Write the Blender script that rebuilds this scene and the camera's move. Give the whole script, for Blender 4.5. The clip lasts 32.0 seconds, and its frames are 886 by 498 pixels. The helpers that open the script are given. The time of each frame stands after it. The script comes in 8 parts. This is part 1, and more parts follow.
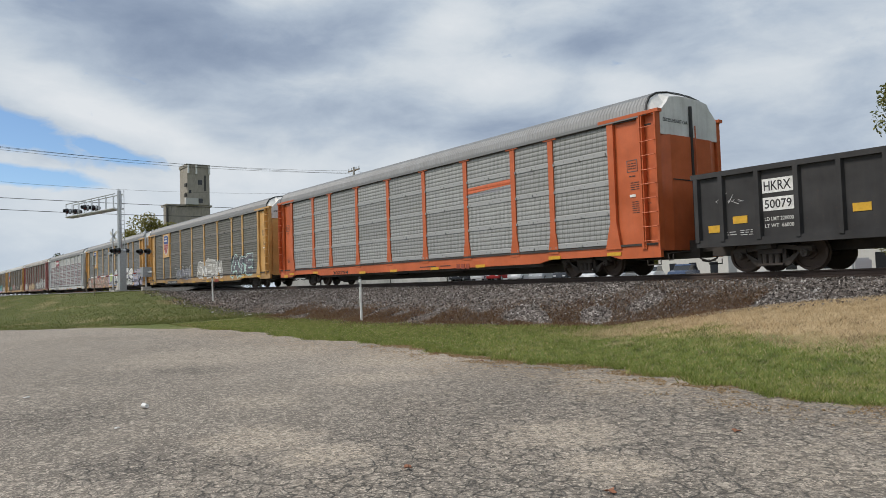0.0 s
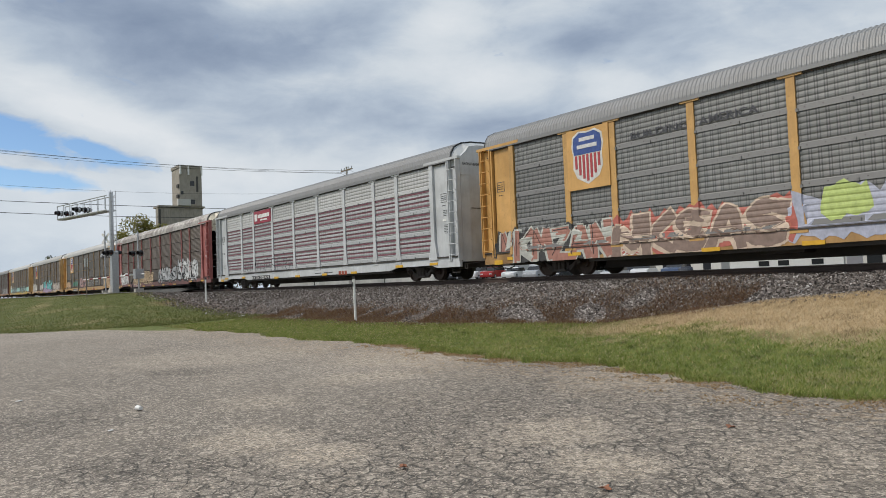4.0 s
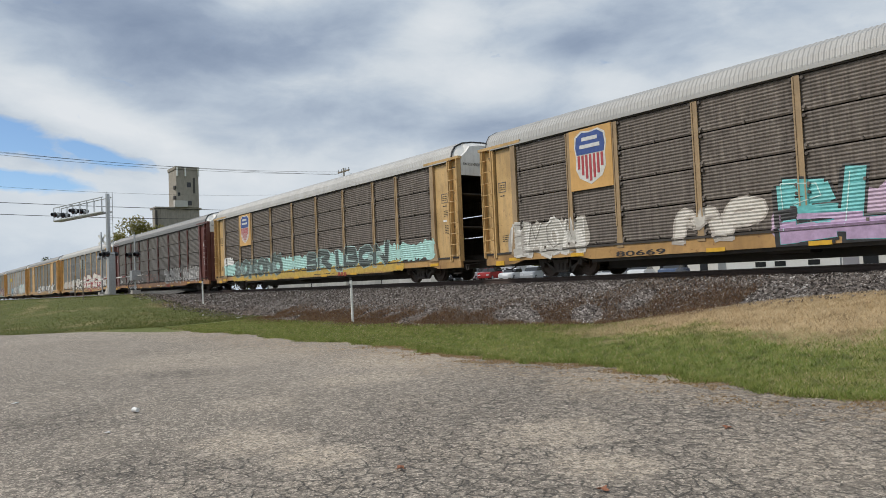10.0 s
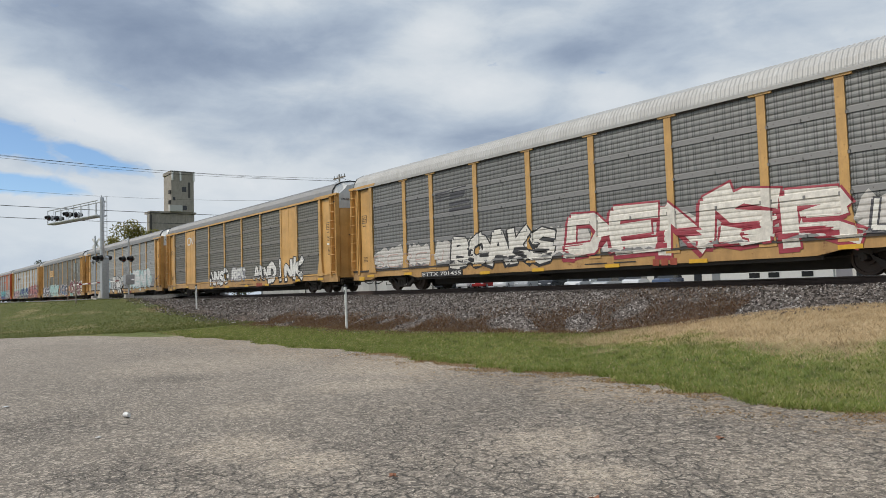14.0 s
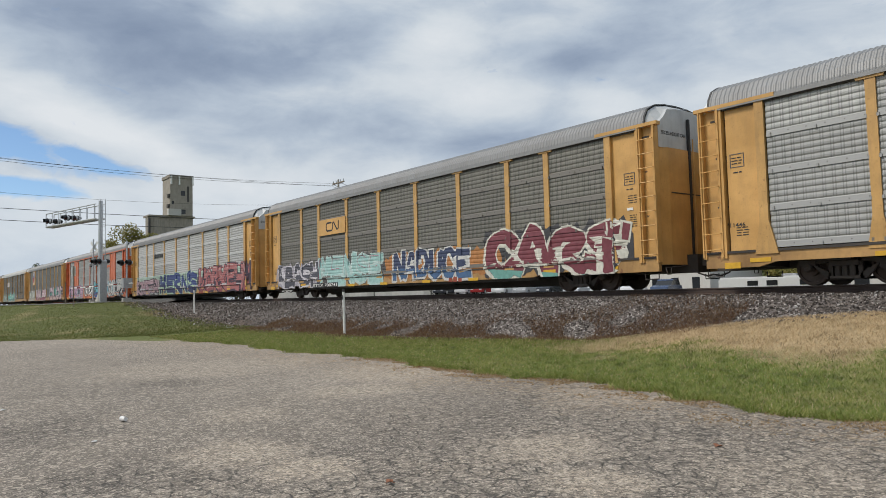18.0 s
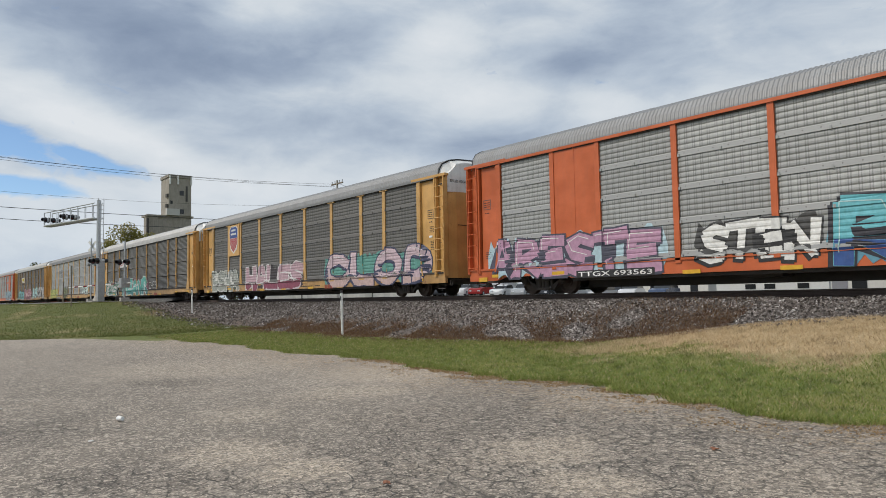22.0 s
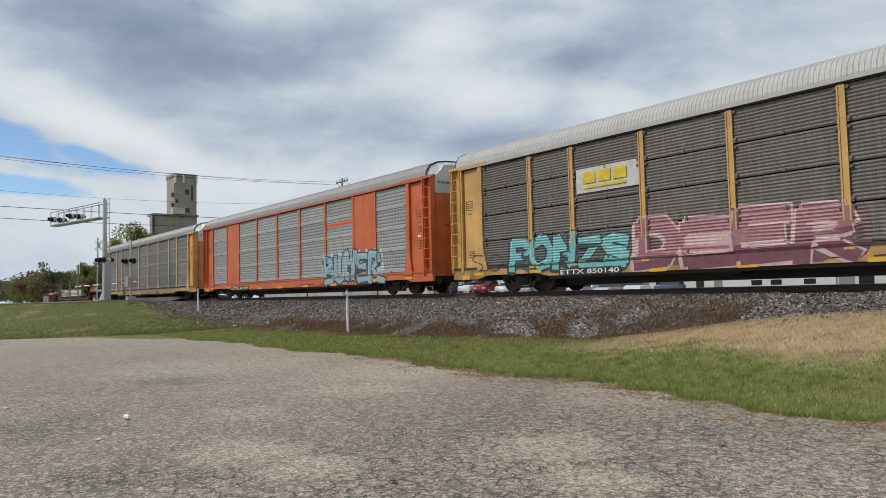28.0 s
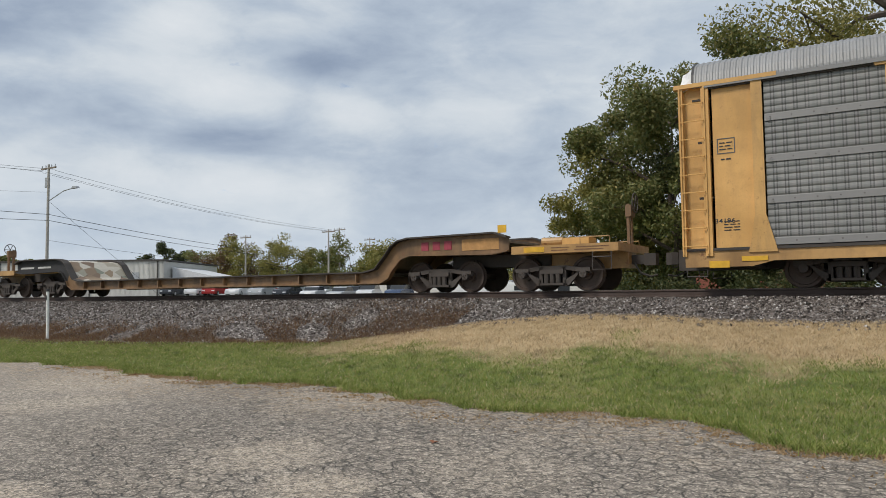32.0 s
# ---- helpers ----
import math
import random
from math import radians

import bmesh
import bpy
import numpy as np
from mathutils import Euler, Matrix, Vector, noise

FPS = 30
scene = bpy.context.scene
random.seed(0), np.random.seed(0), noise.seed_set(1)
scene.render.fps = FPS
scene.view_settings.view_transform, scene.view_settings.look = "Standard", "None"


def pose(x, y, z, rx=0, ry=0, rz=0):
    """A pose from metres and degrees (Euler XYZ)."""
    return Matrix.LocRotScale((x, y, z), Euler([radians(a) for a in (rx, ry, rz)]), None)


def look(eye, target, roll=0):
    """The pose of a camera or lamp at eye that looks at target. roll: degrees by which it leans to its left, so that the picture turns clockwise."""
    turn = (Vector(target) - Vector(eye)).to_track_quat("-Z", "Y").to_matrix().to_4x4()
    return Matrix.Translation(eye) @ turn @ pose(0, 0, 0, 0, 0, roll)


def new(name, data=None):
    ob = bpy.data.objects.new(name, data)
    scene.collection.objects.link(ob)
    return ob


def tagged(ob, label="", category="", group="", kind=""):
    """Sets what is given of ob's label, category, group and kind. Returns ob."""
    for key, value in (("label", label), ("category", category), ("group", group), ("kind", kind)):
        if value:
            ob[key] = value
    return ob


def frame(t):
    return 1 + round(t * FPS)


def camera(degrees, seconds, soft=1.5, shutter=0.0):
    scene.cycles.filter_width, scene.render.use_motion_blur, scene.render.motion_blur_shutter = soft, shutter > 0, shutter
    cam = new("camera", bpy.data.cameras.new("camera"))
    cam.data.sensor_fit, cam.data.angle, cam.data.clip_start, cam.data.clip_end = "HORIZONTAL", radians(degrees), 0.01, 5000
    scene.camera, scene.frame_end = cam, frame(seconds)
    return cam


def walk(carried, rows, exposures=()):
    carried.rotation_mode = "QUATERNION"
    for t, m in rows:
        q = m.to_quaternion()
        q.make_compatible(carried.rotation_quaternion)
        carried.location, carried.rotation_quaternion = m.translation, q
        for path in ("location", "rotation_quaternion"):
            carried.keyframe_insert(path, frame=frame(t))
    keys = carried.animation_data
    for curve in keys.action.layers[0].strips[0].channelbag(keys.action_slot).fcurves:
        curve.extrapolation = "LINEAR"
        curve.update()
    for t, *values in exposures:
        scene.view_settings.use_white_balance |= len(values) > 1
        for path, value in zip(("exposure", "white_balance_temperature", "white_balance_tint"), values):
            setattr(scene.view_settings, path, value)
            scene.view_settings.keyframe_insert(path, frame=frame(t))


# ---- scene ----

# ---------------------------------------------------------------- camera and its path
EYE_Z = 1.6
cam = camera(63.38, 32.0, soft=0.7)
# seconds, turn to the left from +y, tilt up, lean, shift x, shift y
PATH = [
    (0.0, 53.50, 2.59, -1.78, 0.000, 0.000),
    (0.5, 53.53, 2.73, -1.77, 0.000, 0.000),
    (1.0, 53.59, 2.76, -1.75, 0.000, 0.000),
    (1.5, 53.60, 2.79, -1.77, 0.000, 0.000),
    (2.0, 53.56, 2.75, -1.83, 0.000, 0.000),
    (2.5, 53.44, 2.68, -1.91, 0.000, 0.000),
    (3.0, 53.29, 2.56, -2.08, 0.000, 0.000),
    (3.5, 53.12, 2.51, -2.21, 0.000, 0.000),
    (5.5, 52.81, 2.51, -2.41, 0.000, 0.000),
    (6.0, 52.80, 2.56, -2.36, 0.000, 0.000),
    (6.5, 52.82, 2.56, -2.34, 0.000, 0.000),
    (7.0, 52.81, 2.54, -2.26, 0.000, 0.000),
    (7.5, 52.76, 2.51, -2.23, 0.000, 0.000),
    (8.0, 52.69, 2.50, -2.23, 0.000, 0.000),
    (8.5, 52.67, 2.49, -2.28, 0.000, 0.000),
    (9.0, 52.71, 2.50, -2.32, 0.000, 0.000),
    (9.5, 52.75, 2.51, -2.39, 0.000, 0.000),
    (10.0, 52.76, 2.58, -2.38, 0.000, 0.000),
    (10.5, 52.75, 2.68, -2.33, 0.000, 0.000),
    (11.0, 52.72, 2.77, -2.26, 0.000, 0.000),
    (11.5, 52.70, 2.84, -2.12, 0.000, 0.000),
    (12.0, 52.62, 2.91, -1.97, 0.000, 0.000),
    (12.5, 52.52, 2.98, -1.84, 0.000, 0.000),
    (13.0, 52.40, 3.02, -1.80, 0.000, 0.000),
    (13.5, 52.33, 3.07, -1.83, 0.000, 0.000),
    (14.0, 52.33, 3.17, -1.76, 0.000, 0.000),
    (14.5, 52.33, 3.29, -1.81, 0.000, 0.000),
    (16.5, 52.24, 3.73, -1.63, 0.000, 0.000),
    (17.0, 52.19, 3.69, -1.51, 0.000, 0.000),
    (17.5, 52.18, 3.63, -1.41, 0.000, 0.000),
    (18.0, 52.20, 3.62, -1.39, 0.000, 0.000),
    (18.5, 52.22, 3.66, -1.36, 0.000, 0.000),
    (19.0, 52.24, 3.70, -1.42, 0.000, 0.000),
    (19.5, 52.26, 3.74, -1.39, 0.000, 0.000),
    (20.0, 52.26, 3.74, -1.33, 0.000, 0.000),
    (20.5, 52.25, 3.73, -1.23, 0.000, 0.000),
    (21.0, 52.21, 3.70, -1.12, 0.000, 0.000),
    (21.5, 52.15, 3.69, -1.05, 0.000, 0.000),
    (22.0, 52.07, 3.74, -1.03, 0.000, 0.000),
    (22.5, 52.05, 3.81, -1.03, 0.000, 0.000),
    (23.0, 52.05, 3.87, -1.05, 0.000, 0.000),
    (23.5, 52.02, 3.91, -1.17, 0.000, 0.000),
    (24.0, 51.98, 3.96, -1.15, 0.000, 0.000),
    (24.5, 51.99, 3.98, -1.14, 0.000, 0.000),
    (25.0, 52.07, 3.98, -1.11, 0.000, 0.000),
    (25.5, 52.16, 3.94, -1.06, 0.000, 0.000),
    (27.5, 52.48, 3.57, -1.23, 0.000, 0.000),
    (28.0, 52.48, 3.54, -1.30, 0.000, 0.000),
    (28.5, 52.41, 3.53, -1.32, 0.000, 0.000),
    (29.0, 52.25, 3.48, -1.38, 0.000, 0.000),
    (29.5, 51.98, 3.38, -1.29, 0.000, 0.000),
    (30.0, 51.52, 3.22, -1.13, 0.000, 0.000),
    (30.5, 50.46, 3.10, -0.81, 0.006, -0.012),
    (31.0, 47.86, 3.10, -0.59, 0.009, 0.002),
    (31.5, 42.09, 3.28, -0.48, 0.001, 0.044),
    (32.0, 31.57, 3.46, -0.70, 0.021, 0.119)
]


def eye_pose(yaw, pitch, roll, dx, dy):
    a, b = radians(yaw), radians(pitch)
    ahead = Vector((-math.sin(a) * math.cos(b), math.cos(a) * math.cos(b), math.sin(b)))
    eye = Vector((dx, dy, EYE_Z))
    return look(eye, eye + ahead, roll)


walk(cam, [(t, eye_pose(*rest)) for t, *rest in PATH], exposures=[(0.0, 0.0), (32.0, 0.0)])

# ---------------------------------------------------------------- world and sun
SUN_AZ, SUN_EL = 205.0, 48.0   # degrees clockwise from +y, and above the horizon
world = bpy.data.worlds.new("sky")
scene.world = world
world.use_nodes = True


def node(tree, kind, **values):
    n = tree.nodes.new(kind)
    for key, value in values.items():
        n.inputs[key.replace("_", " ")].default_value = value
    return n


def math_node(tree, op, a, b=None, clamp=False):
    n = tree.nodes.new("ShaderNodeMath")
    n.operation, n.use_clamp = op, clamp
    for i, value in enumerate((a, b)):
        if value is None:
            continue
        if isinstance(value, (int, float)):
            n.inputs[i].default_value = value
        else:
            tree.links.new(value, n.inputs[i])
    return n.outputs[0]


def mix_node(tree, fac, a, b):
    n = tree.nodes.new("ShaderNodeMix")
    n.data_type = "RGBA"
    for i, value in ((0, fac), (6, a), (7, b)):
        if isinstance(value, (int, float)):
            n.inputs[i].default_value = value
        elif isinstance(value, tuple):
            n.inputs[i].default_value = (*value, 1.0)
        else:
            tree.links.new(value, n.inputs[i])
    return n.outputs[2]


def ramp_node(tree, fac, stops):
    n = tree.nodes.new("ShaderNodeValToRGB")
    while len(n.color_ramp.elements) < len(stops):
        n.color_ramp.elements.new(0.5)
    for e, (p, c) in zip(n.color_ramp.elements, stops):
        e.position = p
        e.color = (*c, 1.0) if isinstance(c, tuple) else (c, c, c, 1.0)
    tree.links.new(fac, n.inputs[0])
    return n.outputs[0]


def build_sky():
    t = world.node_tree
    t.nodes.clear()
    out = t.nodes.new("ShaderNodeOutputWorld")
    sky = t.nodes.new("ShaderNodeTexSky")
    sky.sky_type, sky.sun_disc = "NISHITA", False
    sky.sun_elevation, sky.sun_rotation = radians(SUN_EL), radians(SUN_AZ)
    sky.air_density, sky.dust_density, sky.ozone_density = 0.9, 0.0, 4.0
    coord = t.nodes.new("ShaderNodeTexCoord").outputs["Generated"]
    sep = t.nodes.new("ShaderNodeSeparateXYZ")
    t.links.new(coord, sep.inputs[0])
    yaw = math_node(t, "MULTIPLY", math_node(t, "ARCTAN2", math_node(t, "MULTIPLY", sep.outputs[0], -1.0), sep.outputs[1]), 57.296)
    pitch = math_node(t, "MULTIPLY", math_node(t, "ARCSINE", sep.outputs[2]), 57.296)

    def cloud(scale, detail, rough, offset, warp, tall):
        m = t.nodes.new("ShaderNodeMapping")
        m.inputs["Location"].default_value = offset
        m.inputs["Scale"].default_value = (1, 1, tall)
        t.links.new(coord, m.inputs[0])
        n = node(t, "ShaderNodeTexNoise", Scale=scale, Detail=detail, Roughness=rough, Distortion=warp)
        t.links.new(m.outputs[0], n.inputs["Vector"])
        return n.outputs[0]

    big = cloud(3.2, 3.0, 0.5, (3.1, 7.7, 0.0), 0.5, 2.6)
    fine = cloud(7.0, 9.0, 0.60, (1.3, 2.2, 4.0), 0.25, 2.4)
    # how thick the cloud is: broad soft banks with ragged edges
    thick = math_node(t, "ADD", math_node(t, "MULTIPLY", math_node(t, "SUBTRACT", big, 0.5), 0.42),
                      math_node(t, "ADD", math_node(t, "MULTIPLY", math_node(t, "SUBTRACT", fine, 0.5), 0.44), 0.42))

    def bank(yaw0, pitch0, wide, tall, slope):
        """A soft oval patch of sky, drawn out along a slanting line."""
        du = math_node(t, "SUBTRACT", yaw, yaw0)
        u = math_node(t, "DIVIDE", du, wide)
        v = math_node(t, "DIVIDE", math_node(t, "SUBTRACT", math_node(t, "SUBTRACT", pitch, pitch0), math_node(t, "MULTIPLY", du, slope)), tall)
        r = math_node(t, "ADD", math_node(t, "MULTIPLY", u, u), math_node(t, "MULTIPLY", v, v))
        return math_node(t, "POWER", 2.718, math_node(t, "MULTIPLY", r, -1.0))

    for yaw0, pitch0, wide, tall, slope, amount in SKY_BANKS:
        thick = math_node(t, "ADD", thick, math_node(t, "MULTIPLY", bank(yaw0, pitch0, wide, tall, slope), amount))
    colour = ramp_node(t, thick, [(0.18, (0.84, 0.88, 0.92)), (0.34, (0.70, 0.765, 0.83)), (0.46, (0.515, 0.60, 0.71)),
                                  (0.60, (0.35, 0.43, 0.56)), (0.76, (0.24, 0.31, 0.44))])
    # towards the horizon the cloud turns into even pale haze
    low = ramp_node(t, sep.outputs[2], [(0.0, 1.0), (0.05, 0.75), (0.16, 0.0)])
    colour = mix_node(t, math_node(t, "MULTIPLY", low, 0.45), colour, (0.74, 0.83, 0.92))
    gap_noise = cloud(16.0, 6.0, 0.6, (0.4, 5.2, 1.0), 0.5, 2.0)
    gap = None
    for yaw0, pitch0, wide, tall, slope in SKY_GAPS:
        g = bank(yaw0, pitch0, wide, tall, slope)
        gap = g if gap is None else math_node(t, "MAXIMUM", gap, g)
    gap = math_node(t, "SUBTRACT", math_node(t, "ADD", gap, math_node(t, "MULTIPLY", math_node(t, "SUBTRACT", gap_noise, 0.5), 1.3)), 0.22)
    gap = math_node(t, "MULTIPLY", gap, 2.6, clamp=True)
    lit = t.nodes.new("ShaderNodeBackground")
    lit.inputs[1].default_value = CLOUD_STRENGTH
    t.links.new(colour, lit.inputs[0])
    blue = t.nodes.new("ShaderNodeBackground")
    blue.inputs[1].default_value = 0.13
    t.links.new(sky.outputs[0], blue.inputs[0])
    mix = t.nodes.new("ShaderNodeMixShader")
    t.links.new(gap, mix.inputs[0])
    t.links.new(lit.outputs[0], mix.inputs[1])
    t.links.new(blue.outputs[0], mix.inputs[2])
    t.links.new(mix.outputs[0], out.inputs[0])


# banks of thicker (+) and thinner (-) cloud: turn to the left, height, width, height in degrees, slope, amount
SKY_BANKS = [(72, 18.5, 9, 2.6, 0.02, 0.20), (80, 21, 6, 2.0, 0.0, 0.14), (61, 19.2, 5, 2.4, -0.1, 0.16), (58, 13.2, 9, 2.0, 0.05, 0.10), (48, 11.4, 6, 1.6, 0.0, 0.13),
             (40, 18.0, 5, 1.4, -0.25, 0.13), (30, 19.5, 8, 2.0, 0.0, 0.08), (16, 18.4, 8, 2.4, 0.0, 0.06), (22, 30, 40, 6, 0.0, 0.05), (66, 29, 22, 5, 0.0, 0.08),
             (81, 13.6, 6, 1.9, 0.35, -0.24), (74, 11.2, 5, 1.3, 0.35, -0.20), (52.6, 20.2, 3.2, 1.6, 0.0, -0.22), (44, 20.3, 3.5, 1.4, -0.1, -0.13), (64, 15.6, 8, 1.2, 0.0, -0.12),
             (50, 16.0, 7, 1.2, 0.1, -0.10), (46, 8.2, 10, 1.8, 0.0, -0.10), (66, 8.6, 9, 1.6, 0.0, -0.08), (34, 13.5, 9, 2.2, 0.0, -0.10), (80, 8.0, 9, 2.0, 0.0, -0.16), (72, 5.0, 12, 2.5, 0.0, -0.10)]
# blue sky between the clouds: turn, height, width, height of the gap, slope
SKY_GAPS = [(84.5, 11.3, 6.5, 1.25, 0.24), (78.8, 10.2, 3.6, 0.75, 0.26), (84.0, 8.2, 5.0, 0.7, 0.08), (92.0, 13.5, 6.0, 1.8, 0.2)]
CLOUD_STRENGTH = 0.88
build_sky()
sun = new("sun", bpy.data.lights.new("sun", "SUN"))
sun.data.energy, sun.data.angle, sun.data.color = 2.6, radians(16), (1.0, 0.93, 0.84)
_a, _e = radians(SUN_AZ), radians(SUN_EL)
sun.matrix_world = look((0, 0, 30), Vector((0, 0, 30)) - Vector((math.sin(_a) * math.cos(_e), math.cos(_a) * math.cos(_e), math.sin(_e))))

# ---------------------------------------------------------------- materials
MATS = {}


def base_mat(name, rough=0.6, metal=0.0):
    m = bpy.data.materials.new(name)
    m.use_nodes = True
    b = m.node_tree.nodes["Principled BSDF"]
    b.inputs["Roughness"].default_value, b.inputs["Metallic"].default_value = rough, metal
    MATS[name] = m
    return m, m.node_tree, b


def noise_of(t, scale, detail=4.0, rough=0.55, stretch=(1, 1, 1), space="Object", offset=(0, 0, 0)):
    c = t.nodes.new("ShaderNodeTexCoord")
    if space == "World":
        g = t.nodes.new("ShaderNodeNewGeometry")
        src = g.outputs["Position"]
    else:
        src = c.outputs[space]
    m = t.nodes.new("ShaderNodeMapping")
    m.inputs["Scale"].default_value = stretch
    m.inputs["Location"].default_value = offset
    t.links.new(src, m.inputs[0])
    n = node(t, "ShaderNodeTexNoise", Scale=scale, Detail=detail, Roughness=rough)
    t.links.new(m.outputs[0], n.inputs["Vector"])
    return n.outputs[0]


def random_of(t):
    return t.nodes.new("ShaderNodeObjectInfo").outputs["Random"]


def bump_of(t, b, height, strength=0.3, distance=0.01):
    n = node(t, "ShaderNodeBump", Strength=strength, Distance=distance)
    t.links.new(height, n.inputs["Height"])
    t.links.new(n.outputs[0], b.inputs["Normal"])


def paint(name, colour, dirt=(0.09, 0.07, 0.055), amount=0.35, rough=0.42, metal=0.0, rust=0.0, scale=2.0, streak=True):
    """Weathered paint: fine grain, broad fading, dirt running downwards, specks of rust."""
    m, t, b = base_mat(name, rough, metal)
    broad = noise_of(t, 0.9, 3.0, stretch=(1, 1, 1.3), space="Object")
    fine = noise_of(t, 14.0 * scale, 5.0)
    run = noise_of(t, 3.0 * scale, 6.0, 0.6, stretch=(0.9, 0.9, 0.16) if streak else (1, 1, 1), offset=(3, 1, 7))
    faded = tuple(min(1.0, c * 1.16 + 0.02) for c in colour)
    deep = tuple(c * 0.86 for c in colour)
    col = mix_node(t, ramp_node(t, broad, [(0.3, 0.0), (0.7, 1.0)]), deep, faded)
    col = mix_node(t, math_node(t, "MULTIPLY", ramp_node(t, run, [(0.44, 0.0), (0.85, 1.0)]), amount), col, dirt)
    col = mix_node(t, math_node(t, "MULTIPLY", ramp_node(t, fine, [(0.45, 0.0), (0.8, 1.0)]), 0.25 * amount + 0.05), col, dirt)
    if rust:
        spots = noise_of(t, 5.5 * scale, 7.0, 0.68, offset=(11, 5, 2))
        col = mix_node(t, math_node(t, "MULTIPLY", ramp_node(t, spots, [(0.60, 0.0), (0.68, 1.0)]), rust), col, (0.16, 0.065, 0.03))
    t.links.new(col, b.inputs["Base Color"])
    t.links.new(math_node(t, "ADD", math_node(t, "MULTIPLY", fine, 0.25), rough - 0.1), b.inputs["Roughness"])
    bump_of(t, b, fine, 0.12, 0.004)
    return m


RIB = 0.1556          # from rib to rib on the newer wall sheets


def panel_mat(name, colour, dirt, amount, holes=0.5, metal=0.2, rough=0.55, stripes=False, band=0.9):
    """Galvanised wall sheet: spangle, rows of punched holes, dirt that runs down; each sheet a little different."""
    m, t, b = base_mat(name, rough, metal)
    rnd = random_of(t)
    tint = mix_node(t, rnd, tuple(c * 0.80 for c in colour), tuple(min(1, c * 1.14) for c in colour))
    broad = noise_of(t, 1.1, 3.0, space="World")
    run = noise_of(t, 5.0, 6.0, 0.62, stretch=(2.4, 2.4, 0.2))
    fine = noise_of(t, 60.0, 3.0)
    col = tint
    if stripes:
        sep = t.nodes.new("ShaderNodeSeparateXYZ")
        t.links.new(t.nodes.new("ShaderNodeTexCoord").outputs["Object"], sep.inputs[0])
        wave = math_node(t, "FRACT", math_node(t, "DIVIDE", math_node(t, "SUBTRACT", sep.outputs[2], 0.19), 0.2))
        stripe = math_node(t, "MULTIPLY", math_node(t, "GREATER_THAN", wave, 0.30), math_node(t, "LESS_THAN", wave, 0.72))
        stripe = math_node(t, "MULTIPLY", stripe, math_node(t, "GREATER_THAN", sep.outputs[2], 0.17))
        col = mix_node(t, stripe, col, (0.16, 0.02, 0.045))
    col = mix_node(t, math_node(t, "MULTIPLY", ramp_node(t, run, [(0.38, 0.0), (0.72, 1.0)]), amount), col, dirt)
    col = mix_node(t, math_node(t, "MULTIPLY", ramp_node(t, fine, [(0.4, 0.0), (0.75, 1.0)]), 0.22), col, tuple(c * 0.5 for c in colour))
    smear = noise_of(t, 1.5, 5.0, 0.65, stretch=(1.0, 1.0, 0.45), offset=(5, 2, 9))
    smear = math_node(t, "ADD", smear, math_node(t, "MULTIPLY", math_node(t, "SUBTRACT", rnd, 0.5), 0.10))
    col = mix_node(t, math_node(t, "MULTIPLY", ramp_node(t, smear, [(0.46, 0.0), (0.64, 1.0)]), 0.75 * amount), col, tuple(c * 0.8 for c in dirt))
    if holes:
        c = t.nodes.new("ShaderNodeTexCoord")
        sep = t.nodes.new("ShaderNodeSeparateXYZ")
        t.links.new(c.outputs["Object"], sep.inputs[0])
        ribbed = math_node(t, "GREATER_THAN", sep.outputs[2], 0.185)
        # columns of punched slots, two close together, on the ribbed part only
        u = math_node(t, "FRACT", math_node(t, "DIVIDE", sep.outputs[0], 0.236))
        cols = math_node(t, "MAXIMUM", math_node(t, "LESS_THAN", math_node(t, "ABSOLUTE", math_node(t, "SUBTRACT", u, 0.36)), 0.065),
                         math_node(t, "LESS_THAN", math_node(t, "ABSOLUTE", math_node(t, "SUBTRACT", u, 0.64)), 0.065))
        hz = math_node(t, "ABSOLUTE", math_node(t, "SUBTRACT", math_node(t, "FRACT", math_node(t, "DIVIDE", sep.outputs[2], 0.0519)), 0.5))
        dot = math_node(t, "MULTIPLY", cols, math_node(t, "LESS_THAN", hz, 0.33))
        where = ramp_node(t, noise_of(t, 2.2, 2.0, stretch=(1.6, 1, 0.3)), [(0.34, 0.35), (0.52, 1.0)])
        where = math_node(t, "MULTIPLY", where, ribbed)
        col = mix_node(t, math_node(t, "MULTIPLY", math_node(t, "MULTIPLY", dot, where), holes), col, (0.02, 0.02, 0.022))
        # dark line low in each rib: grime plus shade put into the colour
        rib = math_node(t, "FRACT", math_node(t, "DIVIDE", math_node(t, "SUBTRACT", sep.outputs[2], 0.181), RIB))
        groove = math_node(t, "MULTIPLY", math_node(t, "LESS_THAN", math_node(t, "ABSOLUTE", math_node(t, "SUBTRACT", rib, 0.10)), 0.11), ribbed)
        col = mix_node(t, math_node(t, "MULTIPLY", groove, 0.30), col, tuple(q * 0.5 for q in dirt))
        # flat foot: holds less dirt; its darker tone paints in the ground it reflects
        if band:
            col = mix_node(t, math_node(t, "MULTIPLY", math_node(t, "SUBTRACT", 1.0, ribbed), 0.85), col, tuple(q * band for q in colour))
        bx = math_node(t, "ABSOLUTE", math_node(t, "SUBTRACT", math_node(t, "FRACT", math_node(t, "DIVIDE", sep.outputs[0], 0.45)), 0.5))
        bz = math_node(t, "ABSOLUTE", math_node(t, "SUBTRACT", sep.outputs[2], 0.09))
        bolt = math_node(t, "MULTIPLY", math_node(t, "LESS_THAN", bx, 0.035), math_node(t, "LESS_THAN", bz, 0.014))
        col = mix_node(t, math_node(t, "MULTIPLY", bolt, 0.75), col, (0.05, 0.04, 0.035))
    t.links.new(col, b.inputs["Base Color"])
    bump_of(t, b, fine, 0.1, 0.003)
